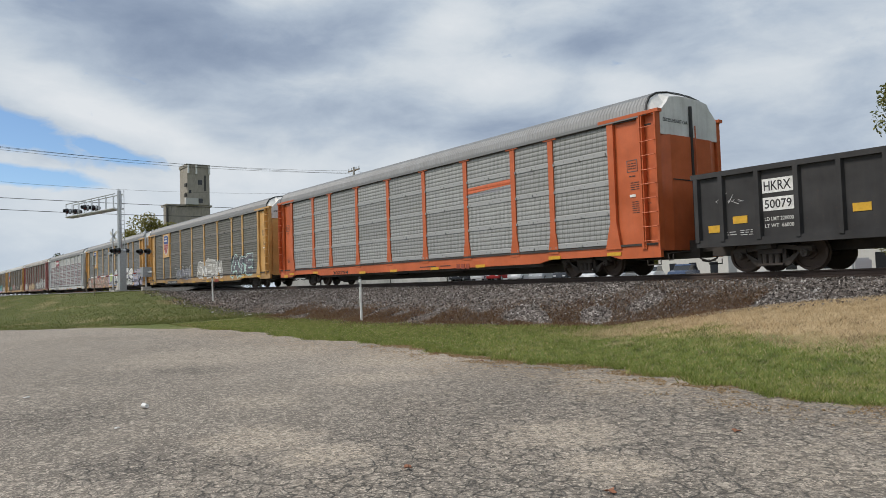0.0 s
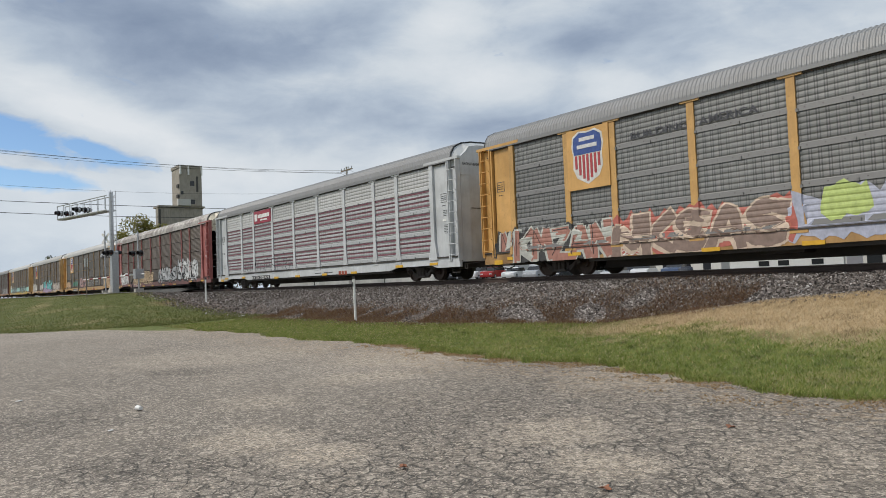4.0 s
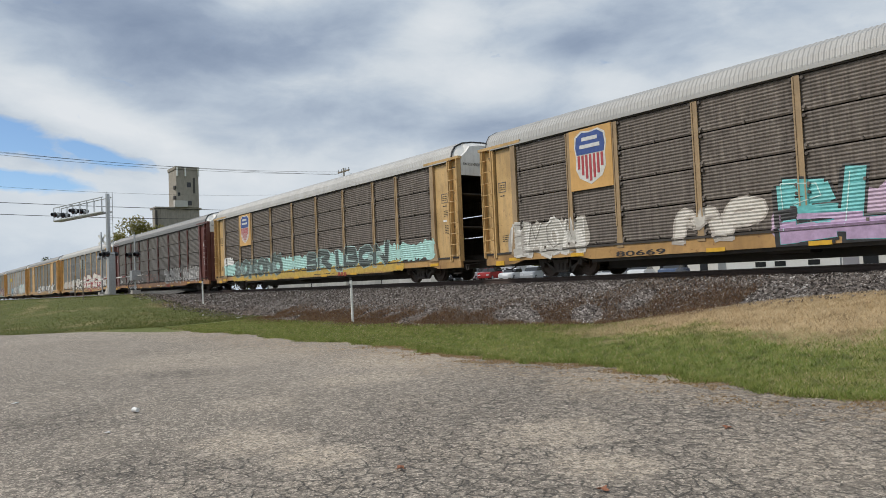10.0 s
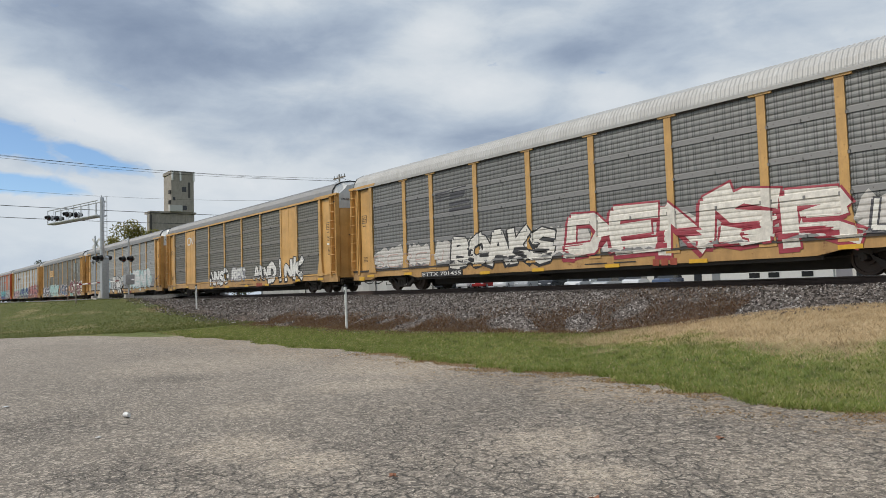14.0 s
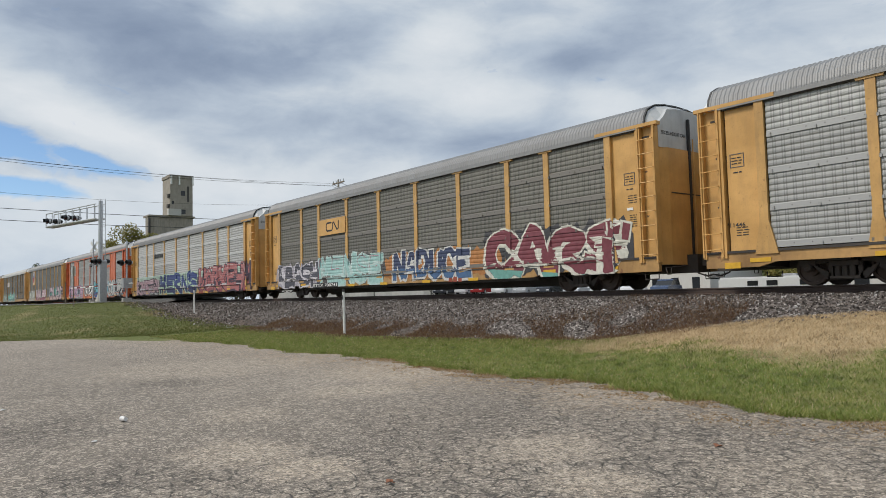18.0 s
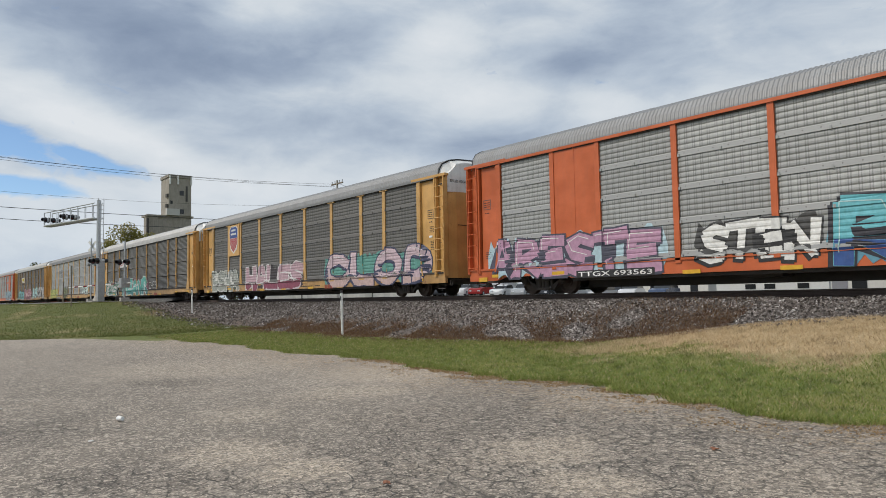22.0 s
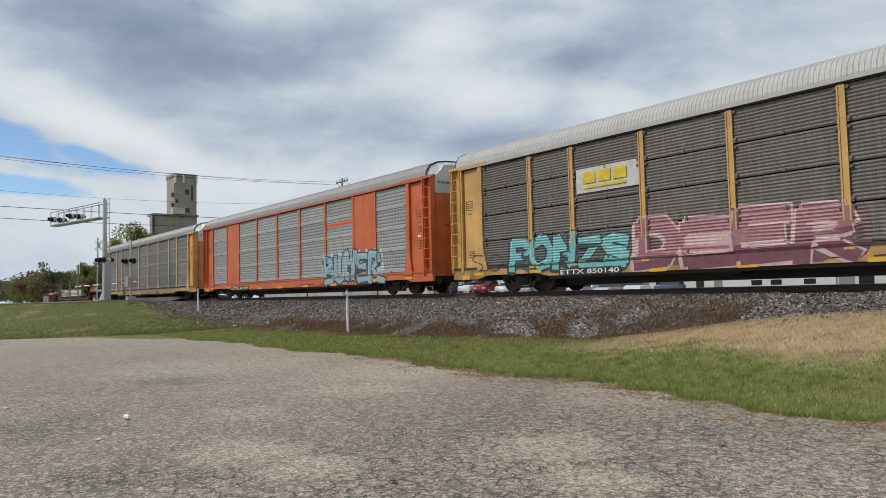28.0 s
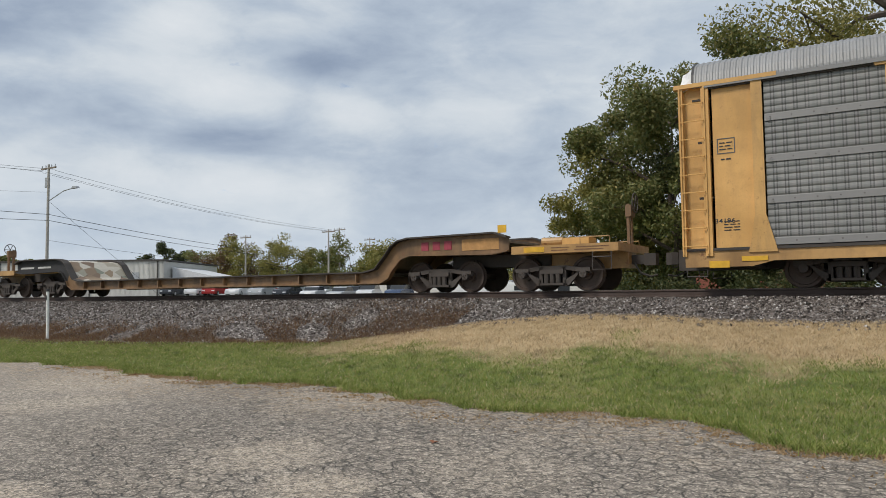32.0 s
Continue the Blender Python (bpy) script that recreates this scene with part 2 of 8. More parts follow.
    return m


def plain(name, colour, rough=0.6, metal=0.0, vary=0.12, scale=8.0):
    m, t, b = base_mat(name, rough, metal)
    n = noise_of(t, scale, 5.0)
    col = mix_node(t, ramp_node(t, n, [(0.3, 0.0), (0.7, 1.0)]), tuple(c * (1 - vary) for c in colour), tuple(min(1, c * (1 + vary)) for c in colour))
    t.links.new(col, b.inputs["Base Color"])
    bump_of(t, b, n, 0.15, 0.004)
    return m


YELLOW, ORANGE, RED, BROWN, SILVER = (0.57, 0.325, 0.10), (0.50, 0.105, 0.025), (0.34, 0.105, 0.095), (0.115, 0.028, 0.022), (0.50, 0.52, 0.53)
paint("yellow_paint", YELLOW, amount=0.20, rust=0.25)
paint("old_yellow_paint", (0.55, 0.36, 0.15), amount=0.5, rust=0.7)
paint("sill_yellow", (0.42, 0.245, 0.085), dirt=(0.10, 0.05, 0.028), amount=0.75, rust=0.85, scale=0.6)
paint("rusty_sill", (0.28, 0.125, 0.04), dirt=(0.06, 0.03, 0.02), amount=0.8, rust=0.8, scale=0.6)
paint("post_yellow", (0.53, 0.31, 0.10), amount=0.4, rust=0.5)
paint("post_dull", (0.34, 0.235, 0.125), amount=0.5, rust=0.6)
paint("red_sill", (0.17, 0.06, 0.05), dirt=(0.05, 0.03, 0.025), amount=0.7, rust=0.6, scale=0.6)
paint("orange_paint", ORANGE, amount=0.16, rust=0.1)
paint("red_paint", RED, amount=0.4, rust=0.4)
paint("brown_paint", BROWN, amount=0.35, rust=0.3)
paint("silver_paint", SILVER, amount=0.2, rust=0.05)
paint("black_paint", (0.014, 0.014, 0.016), dirt=(0.06, 0.052, 0.045), amount=0.30, rough=0.65, rust=0.12)
paint("white_paint", (0.70, 0.70, 0.68), amount=0.25, rust=0.15)
paint("cream_paint", (0.60, 0.54, 0.42), amount=0.5, rust=0.9)
paint("under_steel", (0.035, 0.03, 0.027), dirt=(0.075, 0.055, 0.04), amount=0.6, rough=0.75, streak=False)
paint("truck_steel", (0.042, 0.034, 0.029), dirt=(0.08, 0.055, 0.04), amount=0.6, rough=0.7, streak=False)
paint("wheel_steel", (0.075, 0.05, 0.038), dirt=(0.03, 0.025, 0.02), amount=0.5, rough=0.6, metal=0.3, streak=False)
plain("bright_tread", (0.45, 0.44, 0.43), 0.3, 1.0)
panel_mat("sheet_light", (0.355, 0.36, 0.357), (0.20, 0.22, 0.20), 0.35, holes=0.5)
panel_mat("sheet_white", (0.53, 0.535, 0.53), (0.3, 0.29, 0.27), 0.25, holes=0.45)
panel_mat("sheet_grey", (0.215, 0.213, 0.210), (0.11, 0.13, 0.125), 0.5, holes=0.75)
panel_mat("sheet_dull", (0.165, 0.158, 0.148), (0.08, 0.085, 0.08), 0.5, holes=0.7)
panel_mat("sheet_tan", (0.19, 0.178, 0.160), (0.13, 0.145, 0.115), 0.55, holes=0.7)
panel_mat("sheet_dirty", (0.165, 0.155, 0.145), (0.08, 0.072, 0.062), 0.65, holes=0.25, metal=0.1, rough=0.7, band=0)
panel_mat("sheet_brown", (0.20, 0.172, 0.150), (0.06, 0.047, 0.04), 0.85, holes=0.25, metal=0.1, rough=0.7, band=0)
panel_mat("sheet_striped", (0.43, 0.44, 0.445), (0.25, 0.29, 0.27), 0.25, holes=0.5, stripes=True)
panel_mat("roof_grey", (0.27, 0.275, 0.28), (0.24, 0.23, 0.22), 0.35, holes=0, metal=0.3)
panel_mat("roof_white", (0.47, 0.47, 0.46), (0.32, 0.30, 0.28), 0.3, holes=0, metal=0.1)
panel_mat("roof_stained", (0.55, 0.54, 0.51), (0.10, 0.06, 0.05), 0.75, holes=0, metal=0.1)
panel_mat("concrete_sheet", (0.36, 0.325, 0.275), (0.2, 0.19, 0.17), 0.5, holes=0, metal=0.0, rough=0.85)

# ---------------------------------------------------------------- ground materials
def soil_mat():
    m, t, b = base_mat("grass_ground", 0.95)
    g = t.nodes.new("ShaderNodeNewGeometry")
    sep = t.nodes.new("ShaderNodeSeparateXYZ")
    t.links.new(g.outputs["Position"], sep.inputs[0])
    broad = noise_of(t, 0.35, 4.0, space="World")
    mid = noise_of(t, 2.2, 5.0, 0.6, space="World")
    fine = noise_of(t, 30.0, 6.0, 0.7, space="World", stretch=(1, 1, 0.4))
    green = mix_node(t, ramp_node(t, mid, [(0.3, 0.0), (0.7, 1.0)]), (0.125, 0.185, 0.034), (0.195, 0.255, 0.055))
    leftward = ramp_node(t, math_node(t, "DIVIDE", math_node(t, "SUBTRACT", -24.0, sep.outputs[0]), 14.0), [(0.0, 0.0), (1.0, 1.0)])
    clump = noise_of(t, 3.4, 5.0, 0.7, space="World", stretch=(1, 1, 0.2), offset=(4, 1, 0))
    green = mix_node(t, math_node(t, "MULTIPLY", ramp_node(t, clump, [(0.48, 0.0), (0.66, 1.0)]), 0.75), green, (0.05, 0.075, 0.018))
    green = mix_node(t, math_node(t, "MULTIPLY", leftward, 0.6), green, (0.085, 0.09, 0.026))
    green = mix_node(t, math_node(t, "MULTIPLY", ramp_node(t, fine, [(0.35, 0.0), (0.7, 1.0)]), 0.5), green, (0.16, 0.14, 0.055))
    straw = mix_node(t, ramp_node(t, mid, [(0.3, 0.0), (0.7, 1.0)]), (0.46, 0.335, 0.18), (0.62, 0.48, 0.29))
    straw = mix_node(t, math_node(t, "MULTIPLY", ramp_node(t, fine, [(0.4, 0.0), (0.7, 1.0)]), 0.6), straw, (0.27, 0.19, 0.09))
    # the bank beside the rails is dry straw
    edge = math_node(t, "ADD", sep.outputs[1], math_node(t, "MULTIPLY", math_node(t, "SUBTRACT", broad, 0.5), 5.0))
    edge = math_node(t, "ADD", edge, math_node(t, "MULTIPLY", math_node(t, "SUBTRACT", mid, 0.5), 2.0))
    dry_y = ramp_node(t, math_node(t, "DIVIDE", math_node(t, "SUBTRACT", edge, 11.9), 1.2), [(0.0, 0.0), (1.0, 1.0)])
    dry_x = ramp_node(t, math_node(t, "DIVIDE", math_node(t, "ADD", sep.outputs[0], 14.0), 4.0), [(0.0, 0.0), (1.0, 1.0)])
    near_side = ramp_node(t, math_node(t, "DIVIDE", math_node(t, "SUBTRACT", 24.0, sep.outputs[1]), 3.0), [(0.0, 0.0), (1.0, 1.0)])
    dry = math_node(t, "MULTIPLY", math_node(t, "MULTIPLY", dry_y, dry_x), near_side)
    worn = math_node(t, "MULTIPLY", ramp_node(t, broad, [(0.52, 0.0), (0.68, 1.0)]), 0.45)
    col = mix_node(t, math_node(t, "MAXIMUM", dry, worn), green, straw)
    # bare brown weeds at the foot of the stones
    toe = ramp_node(t, math_node(t, "DIVIDE", math_node(t, "SUBTRACT", edge, 12.9), 1.0), [(0.0, 0.0), (1.0, 1.0)])
    toe = math_node(t, "MULTIPLY", math_node(t, "MULTIPLY", toe, math_node(t, "SUBTRACT", 1.0, dry_x)), near_side)
    col = mix_node(t, math_node(t, "MULTIPLY", toe, 0.75), col, (0.135, 0.075, 0.04))
    t.links.new(col, b.inputs["Base Color"])
    bump_of(t, b, fine, 0.9, 0.05)


def patch_of(t, spots, edge):
    """Patches of worn surface at places of the plan (x, y, radius, amount) with an uneven edge."""
    g = t.nodes.new("ShaderNodeNewGeometry").outputs["Position"]
    out = None
    for x, y, r, amount in spots:
        d = t.nodes.new("ShaderNodeVectorMath")
        d.operation = "DISTANCE"
        t.links.new(g, d.inputs[0])
        d.inputs[1].default_value = (x, y, 0.0)
        k = math_node(t, "SUBTRACT", 1.0, math_node(t, "DIVIDE", d.outputs["Value"], r))
        k = math_node(t, "ADD", k, math_node(t, "MULTIPLY", math_node(t, "SUBTRACT", edge, 0.5), 1.6))
        k = math_node(t, "MULTIPLY", math_node(t, "MULTIPLY", k, 2.2, clamp=True), amount)
        out = k if out is None else math_node(t, "MAXIMUM", out, k)
    return out


PALE_SPOTS = [(-7.3, 2.9, 0.8, 0.85), (-6.2, 3.15, 0.6, 1.0), (-9.6, 3.9, 0.8, 0.5), (-5.3, 5.4, 0.8, 0.8), (-4.1, 4.7, 0.6, 0.9), (-12.7, 8.4, 2.0, 0.6), (-10.6, 6.3, 1.1, 0.6), (-17, 6, 3.0, 0.5), (-3.2, 3.4, 0.5, 0.6), (-7.0, 8.6, 1.2, 0.45), (-3.0, 6.0, 0.9, 0.4)]
DARK_SPOTS = [(-10.0, 2.0, 4.5, 0.62), (-16.0, 2.5, 5.5, 0.65), (-17.0, 6.0, 5.0, 0.4), (-24.0, 5.0, 6.0, 0.4), (-13.9, 4.5, 0.75, 0.95), (-15.5, 2.5, 0.6, 0.8), (-11.4, 4.5, 1.3, 0.45), (-9.3, 5.1, 1.1, 0.45), (-10.4, 1.35, 0.55, 0.85), (-6.8, 1.95, 0.6, 0.6), (-9.2, 8.6, 0.9, 0.4), (-3.9, 8.1, 0.7, 0.35), (-6.9, 3.9, 0.8, 0.3), (-19, 3.5, 5.0, 0.5), (-12.5, 1.5, 2.6, 0.5), (-9.0, 1.6, 1.6, 0.4), (-14, 7.0, 1.6, 0.3), (-5.3, 3.6, 0.5, 0.3)]


def asphalt_mat(name, tone, cracked):
    m, t, b = base_mat(name, 0.9)
    broad = noise_of(t, 0.22, 5.0, 0.6, space="World", offset=(2.3, 0.7, 0))
    mid = noise_of(t, 0.8, 6.0, 0.68, space="World")
    lumps = noise_of(t, 9.0, 5.0, 0.7, space="World")
    grit = noise_of(t, 34.0, 5.0, 0.85, space="World")
    g = t.nodes.new("ShaderNodeNewGeometry")
    cells = t.nodes.new("ShaderNodeTexVoronoi")
    cells.inputs["Scale"].default_value = 62.0
    t.links.new(g.outputs["Position"], cells.inputs["Vector"])
    chip = t.nodes.new("ShaderNodeSeparateColor")
    t.links.new(cells.outputs["Color"], chip.inputs[0])
    col = mix_node(t, ramp_node(t, broad, [(0.38, 0.0), (0.62, 1.0)]), tuple(c * 0.78 for c in tone), tuple(c * 1.10 for c in tone))
    col = mix_node(t, math_node(t, "MULTIPLY", ramp_node(t, mid, [(0.48, 0.0), (0.64, 1.0)]), 0.6), col, tuple(c * k for c, k in zip(tone, (1.38, 1.33, 1.25))))
    col = mix_node(t, math_node(t, "MULTIPLY", ramp_node(t, mid, [(0.34, 1.0), (0.48, 0.0)]), 0.55), col, tuple(c * 0.52 for c in tone))
    if cracked:
        ragged = noise_of(t, 1.6, 6.0, 0.7, space="World", offset=(7, 3, 0))
        pale, dark = patch_of(t, PALE_SPOTS, ragged), patch_of(t, DARK_SPOTS, ragged)
        col = mix_node(t, math_node(t, "MULTIPLY", dark, 0.8), col, tuple(c * 0.28 for c in tone))
        col = mix_node(t, math_node(t, "MULTIPLY", pale, 0.85), col, tuple(c * k for c, k in zip(tone, (1.75, 1.68, 1.55))))
    col = mix_node(t, ramp_node(t, lumps, [(0.40, 0.0), (0.62, 0.75)]), col, tuple(c * 0.52 for c in tone))
    col = mix_node(t, ramp_node(t, grit, [(0.36, 0.9), (0.50, 0.0)]), col, tuple(c * 0.25 for c in tone))
    col = mix_node(t, ramp_node(t, chip.outputs[0], [(0.68, 0.0), (0.98, 0.75)]), col, tuple(min(1, c * 2.0) for c in tone))
    col = mix_node(t, ramp_node(t, chip.outputs[1], [(0.70, 0.0), (0.96, 0.9)]), col, tuple(c * 0.28 for c in tone))
    if cracked:
        stone = t.nodes.new("ShaderNodeTexVoronoi")
        stone.inputs["Scale"].default_value = 24.0
        t.links.new(g.outputs["Position"], stone.inputs["Vector"])
        tint = t.nodes.new("ShaderNodeSeparateColor")
        t.links.new(stone.outputs["Color"], tint.inputs[0])
        col = mix_node(t, ramp_node(t, tint.outputs[0], [(0.70, 0.0), (1.0, 0.55)]), col, tuple(min(1, c * 1.7) for c in tone))
        col = mix_node(t, ramp_node(t, tint.outputs[1], [(0.62, 0.0), (1.0, 0.75)]), col, tuple(c * 0.36 for c in tone))
    height = grit
    if cracked:
        wob = t.nodes.new("ShaderNodeVectorMath")
        wob.operation = "ADD"
        wn = node(t, "ShaderNodeTexNoise", Scale=4.0, Detail=4.0)
        t.links.new(g.outputs["Position"], wn.inputs["Vector"])
        sc = t.nodes.new("ShaderNodeVectorMath")
        sc.operation = "SCALE"
        sc.inputs["Scale"].default_value = 0.20
        t.links.new(wn.outputs["Color"], sc.inputs[0])
        t.links.new(g.outputs["Position"], wob.inputs[0])
        t.links.new(sc.outputs[0], wob.inputs[1])
        sep = t.nodes.new("ShaderNodeSeparateXYZ")
        t.links.new(g.outputs["Position"], sep.inputs[0])
        # the net of cracks covers the broken half of the lot, and single spots beyond
        side = math_node(t, "ADD", math_node(t, "ADD", sep.outputs[0], math_node(t, "MULTIPLY", sep.outputs[1], 0.55)), math_node(t, "MULTIPLY", math_node(t, "SUBTRACT", mid, 0.5), 9.0))
        zone = math_node(t, "DIVIDE", math_node(t, "ADD", side, 6.8), 2.4, clamp=True)
        zone = math_node(t, "MAXIMUM", zone, patch_of(t, [(-10.4, 1.4, 1.3, 0.9), (-7.0, 1.8, 1.0, 0.9), (-14.5, 4.4, 0.9, 0.7)], ragged))
        zone = math_node(t, "MULTIPLY", zone, math_node(t, "SUBTRACT", 1.0, math_node(t, "MULTIPLY", pale, 0.85)))
        lines = None
        for scale, width in ((5.2, 0.085), (9.5, 0.05), (0.9, 0.012)):
            v = t.nodes.new("ShaderNodeTexVoronoi")
            v.feature = "DISTANCE_TO_EDGE"
            v.inputs["Scale"].default_value = scale
            t.links.new(wob.outputs[0], v.inputs["Vector"])
            line = math_node(t, "SUBTRACT", 1.0, math_node(t, "DIVIDE", v.outputs["Distance"], width, clamp=True), clamp=True)
            line = math_node(t, "MULTIPLY", line, math_node(t, "MULTIPLY", zone, 1.0 if scale < 8 else 0.55) if scale > 2 else 0.4)
            lines = line if lines is None else math_node(t, "MAXIMUM", lines, line)
        breakup = ramp_node(t, noise_of(t, 5.0, 4.0, space="World"), [(0.30, 0.15), (0.52, 1.0)])
        lines = math_node(t, "MULTIPLY", lines, breakup)
        col = mix_node(t, math_node(t, "MULTIPLY", lines, 0.8), col, (0.03, 0.028, 0.025))
        height = math_node(t, "SUBTRACT", math_node(t, "MULTIPLY", grit, 0.5), lines)
        # dry needles and dust gather towards the verge
        rim = math_node(t, "DIVIDE", math_node(t, "SUBTRACT", math_node(t, "ADD", sep.outputs[1], math_node(t, "MULTIPLY", mid, 3.2)), 8.4), 1.9, clamp=True)
        rim = math_node(t, "MULTIPLY", rim, ramp_node(t, noise_of(t, 7.0, 5.0, 0.75, space="World"), [(0.48, 0.0), (0.66, 1.0)]))
        col = mix_node(t, math_node(t, "MULTIPLY", rim, 0.7), col, (0.40, 0.285, 0.165))
    t.links.new(col, b.inputs["Base Color"])
    bump_of(t, b, height, 0.7, 0.03)


def stone_mat():
    m, t, b = base_mat("ballast_stone", 0.85)
    rnd = t.nodes.new("ShaderNodeNewGeometry").outputs["Random Per Island"]
    col = ramp_node(t, rnd, [(0.0, (0.06, 0.052, 0.048)), (0.35, (0.13, 0.112, 0.10)), (0.7, (0.225, 0.20, 0.18)), (0.90, (0.36, 0.33, 0.305)), (1.0, (0.66, 0.64, 0.62))])
    n = noise_of(t, 25.0, 4.0, space="World")
    col = mix_node(t, math_node(t, "MULTIPLY", n, 0.5), col, (0.10, 0.075, 0.06))
    t.links.new(col, b.inputs["Base Color"])
    m, t, b = base_mat("ballast_bed", 0.9)
    g = t.nodes.new("ShaderNodeNewGeometry")
    v = t.nodes.new("ShaderNodeTexVoronoi")
    v.inputs["Scale"].default_value = 17.0
    t.links.new(g.outputs["Position"], v.inputs["Vector"])
    sep = t.nodes.new("ShaderNodeSeparateColor")
    t.links.new(v.outputs["Color"], sep.inputs[0])
    col = ramp_node(t, sep.outputs[0], [(0.0, (0.05, 0.042, 0.04)), (0.5, (0.15, 0.13, 0.12)), (0.9, (0.26, 0.235, 0.22)), (1.0, (0.5, 0.48, 0.45))])
    broad = noise_of(t, 0.7, 4.0, space="World")
    col = mix_node(t, math_node(t, "MULTIPLY", ramp_node(t, broad, [(0.4, 0.0), (0.7, 1.0)]), 0.55), col, (0.10, 0.075, 0.06))
    at = t.nodes.new("ShaderNodeSeparateXYZ")
    t.links.new(g.outputs["Position"], at.inputs[0])
    foot = math_node(t, "ADD", at.outputs[1], math_node(t, "MULTIPLY", math_node(t, "SUBTRACT", broad, 0.5), 4.0))
    foot = math_node(t, "DIVIDE", math_node(t, "SUBTRACT", 15.3, foot), 1.2, clamp=True)
    col = mix_node(t, math_node(t, "MULTIPLY", foot, 0.6), col, (0.13, 0.085, 0.056))
    t.links.new(col, b.inputs["Base Color"])
    inv = math_node(t, "SUBTRACT", 1.0, v.outputs["Distance"])
    bump_of(t, b, inv, 1.0, 0.05)


soil_mat()
asphalt_mat("lot_asphalt", (0.36, 0.313, 0.26), True)
asphalt_mat("road_asphalt", (0.19, 0.185, 0.172), False)
stone_mat()
paint("rail_steel", (0.055, 0.034, 0.026), dirt=(0.04, 0.03, 0.026), amount=0.5, rough=0.7, streak=False)
plain("tie_wood", (0.075, 0.06, 0.05), 0.9, vary=0.35)
plain("concrete", (0.42, 0.40, 0.36), 0.9)
plain("galvanised_steel", (0.42, 0.43, 0.44), 0.45, 0.6)
plain("pale_post", (0.74, 0.74, 0.71), 0.6)
plain("dark_metal", (0.03, 0.03, 0.032), 0.5)
plain("tarnished_wood", (0.20, 0.165, 0.13), 0.9, vary=0.3)
plain("grey_wood", (0.36, 0.34, 0.31), 0.9, vary=0.25)

# ---------------------------------------------------------------- mesh helpers
CACHE = {}


def add_box(bm, x0, x1, y0, y1, z0, z1):
    v = [bm.verts.new(p) for p in ((x0, y0, z0), (x1, y0, z0), (x1, y1, z0), (x0, y1, z0), (x0, y0, z1), (x1, y0, z1), (x1, y1, z1), (x0, y1, z1))]
    for f in ((0, 3, 2, 1), (4, 5, 6, 7), (0, 1, 5, 4), (1, 2, 6, 5), (2, 3, 7, 6), (3, 0, 4, 7)):
        bm.faces.new([v[i] for i in f])


def add_prism(bm, outline, axis, a, b):
    """An outline of 2D points drawn out along an axis from a to b."""
    put = {"x": lambda p, w: (w, p[0], p[1]), "y": lambda p, w: (p[0], w, p[1]), "z": lambda p, w: (p[0], p[1], w)}[axis]
    lo, hi = [bm.verts.new(put(p, a)) for p in outline], [bm.verts.new(put(p, b)) for p in outline]
    n = len(outline)
    bm.faces.new(lo[::-1])
    bm.faces.new(hi)
    for i in range(n):
        bm.faces.new((lo[i], lo[(i + 1) % n], hi[(i + 1) % n], hi[i]))


def add_tube(bm, a, b, r0, r1=None, sides=8, caps=True):
    a, b = Vector(a), Vector(b)
    r1 = r0 if r1 is None else r1
    w = (b - a).normalized()
    u = w.orthogonal().normalized()
    v = w.cross(u)
    rings = []
    for p, r in ((a, r0), (b, r1)):
        rings.append([bm.verts.new(p + r * (math.cos(2 * math.pi * i / sides) * u + math.sin(2 * math.pi * i / sides) * v)) for i in range(sides)])
    for i in range(sides):
        j = (i + 1) % sides
        bm.faces.new((rings[0][i], rings[0][j], rings[1][j], rings[1][i]))
    if caps:
        bm.faces.new(rings[0][::-1])
        bm.faces.new(rings[1])


def add_path(bm, points, r, sides=6):
    """One bent rod through the points."""
    pts = [Vector(p) for p in points]
    rings, u = [], None
    for i, p in enumerate(pts):
        w = (pts[min(i + 1, len(pts) - 1)] - pts[max(i - 1, 0)])
        w = w.normalized() if w.length > 1e-9 else Vector((0, 0, 1))
        u = w.orthogonal().normalized() if u is None else (u - w * u.dot(w))
        u = u.normalized() if u.length > 1e-6 else w.orthogonal().normalized()
        v = w.cross(u)
        rings.append([bm.verts.new(p + r * (math.cos(2 * math.pi * k / sides) * u + math.sin(2 * math.pi * k / sides) * v)) for k in range(sides)])
    for a, b in zip(rings, rings[1:]):
        for k in range(sides):
            j = (k + 1) % sides
            bm.faces.new((a[k], a[j], b[j], b[k]))
    bm.faces.new(rings[0][::-1])
    bm.faces.new(rings[-1])


def to_mesh(name, bm, smooth=False):
    bmesh.ops.recalc_face_normals(bm, faces=bm.faces)
    me = bpy.data.meshes.new(name)
    bm.to_mesh(me)
    bm.free()
    if smooth:
        me.polygons.foreach_set("use_smooth", [True] * len(me.polygons))
    return me


def with_mat(me, mat):
    me.materials.clear()
    me.materials.append(MATS[mat])
    return me


def part(name, bm, material=None, parent=None, label="", at=None, smooth=False):
    """One bmesh, or a ready mesh, as one mesh object under a thing or a part."""
    me = bm if isinstance(bm, bpy.types.Mesh) else to_mesh(name, bm, smooth)
    if material and not (isinstance(bm, bpy.types.Mesh) and me.materials):
        with_mat(me, material)
    ob = new(name, me)
    if parent is not None:
        ob.parent = parent
    if at is not None:
        ob.matrix_local = at if isinstance(at, Matrix) else Matrix.Translation(at)
    if label:
        ob["label"] = label
    return ob


def shared(key, material, make):
    """A mesh that alike pieces share, by its key and material."""
    k = (key, material)
    if k not in CACHE:
        bm = bmesh.new()
        make(bm)
        CACHE[k] = with_mat(to_mesh(str(key[0]) if isinstance(key, tuple) else key, bm), material)
    return CACHE[k]


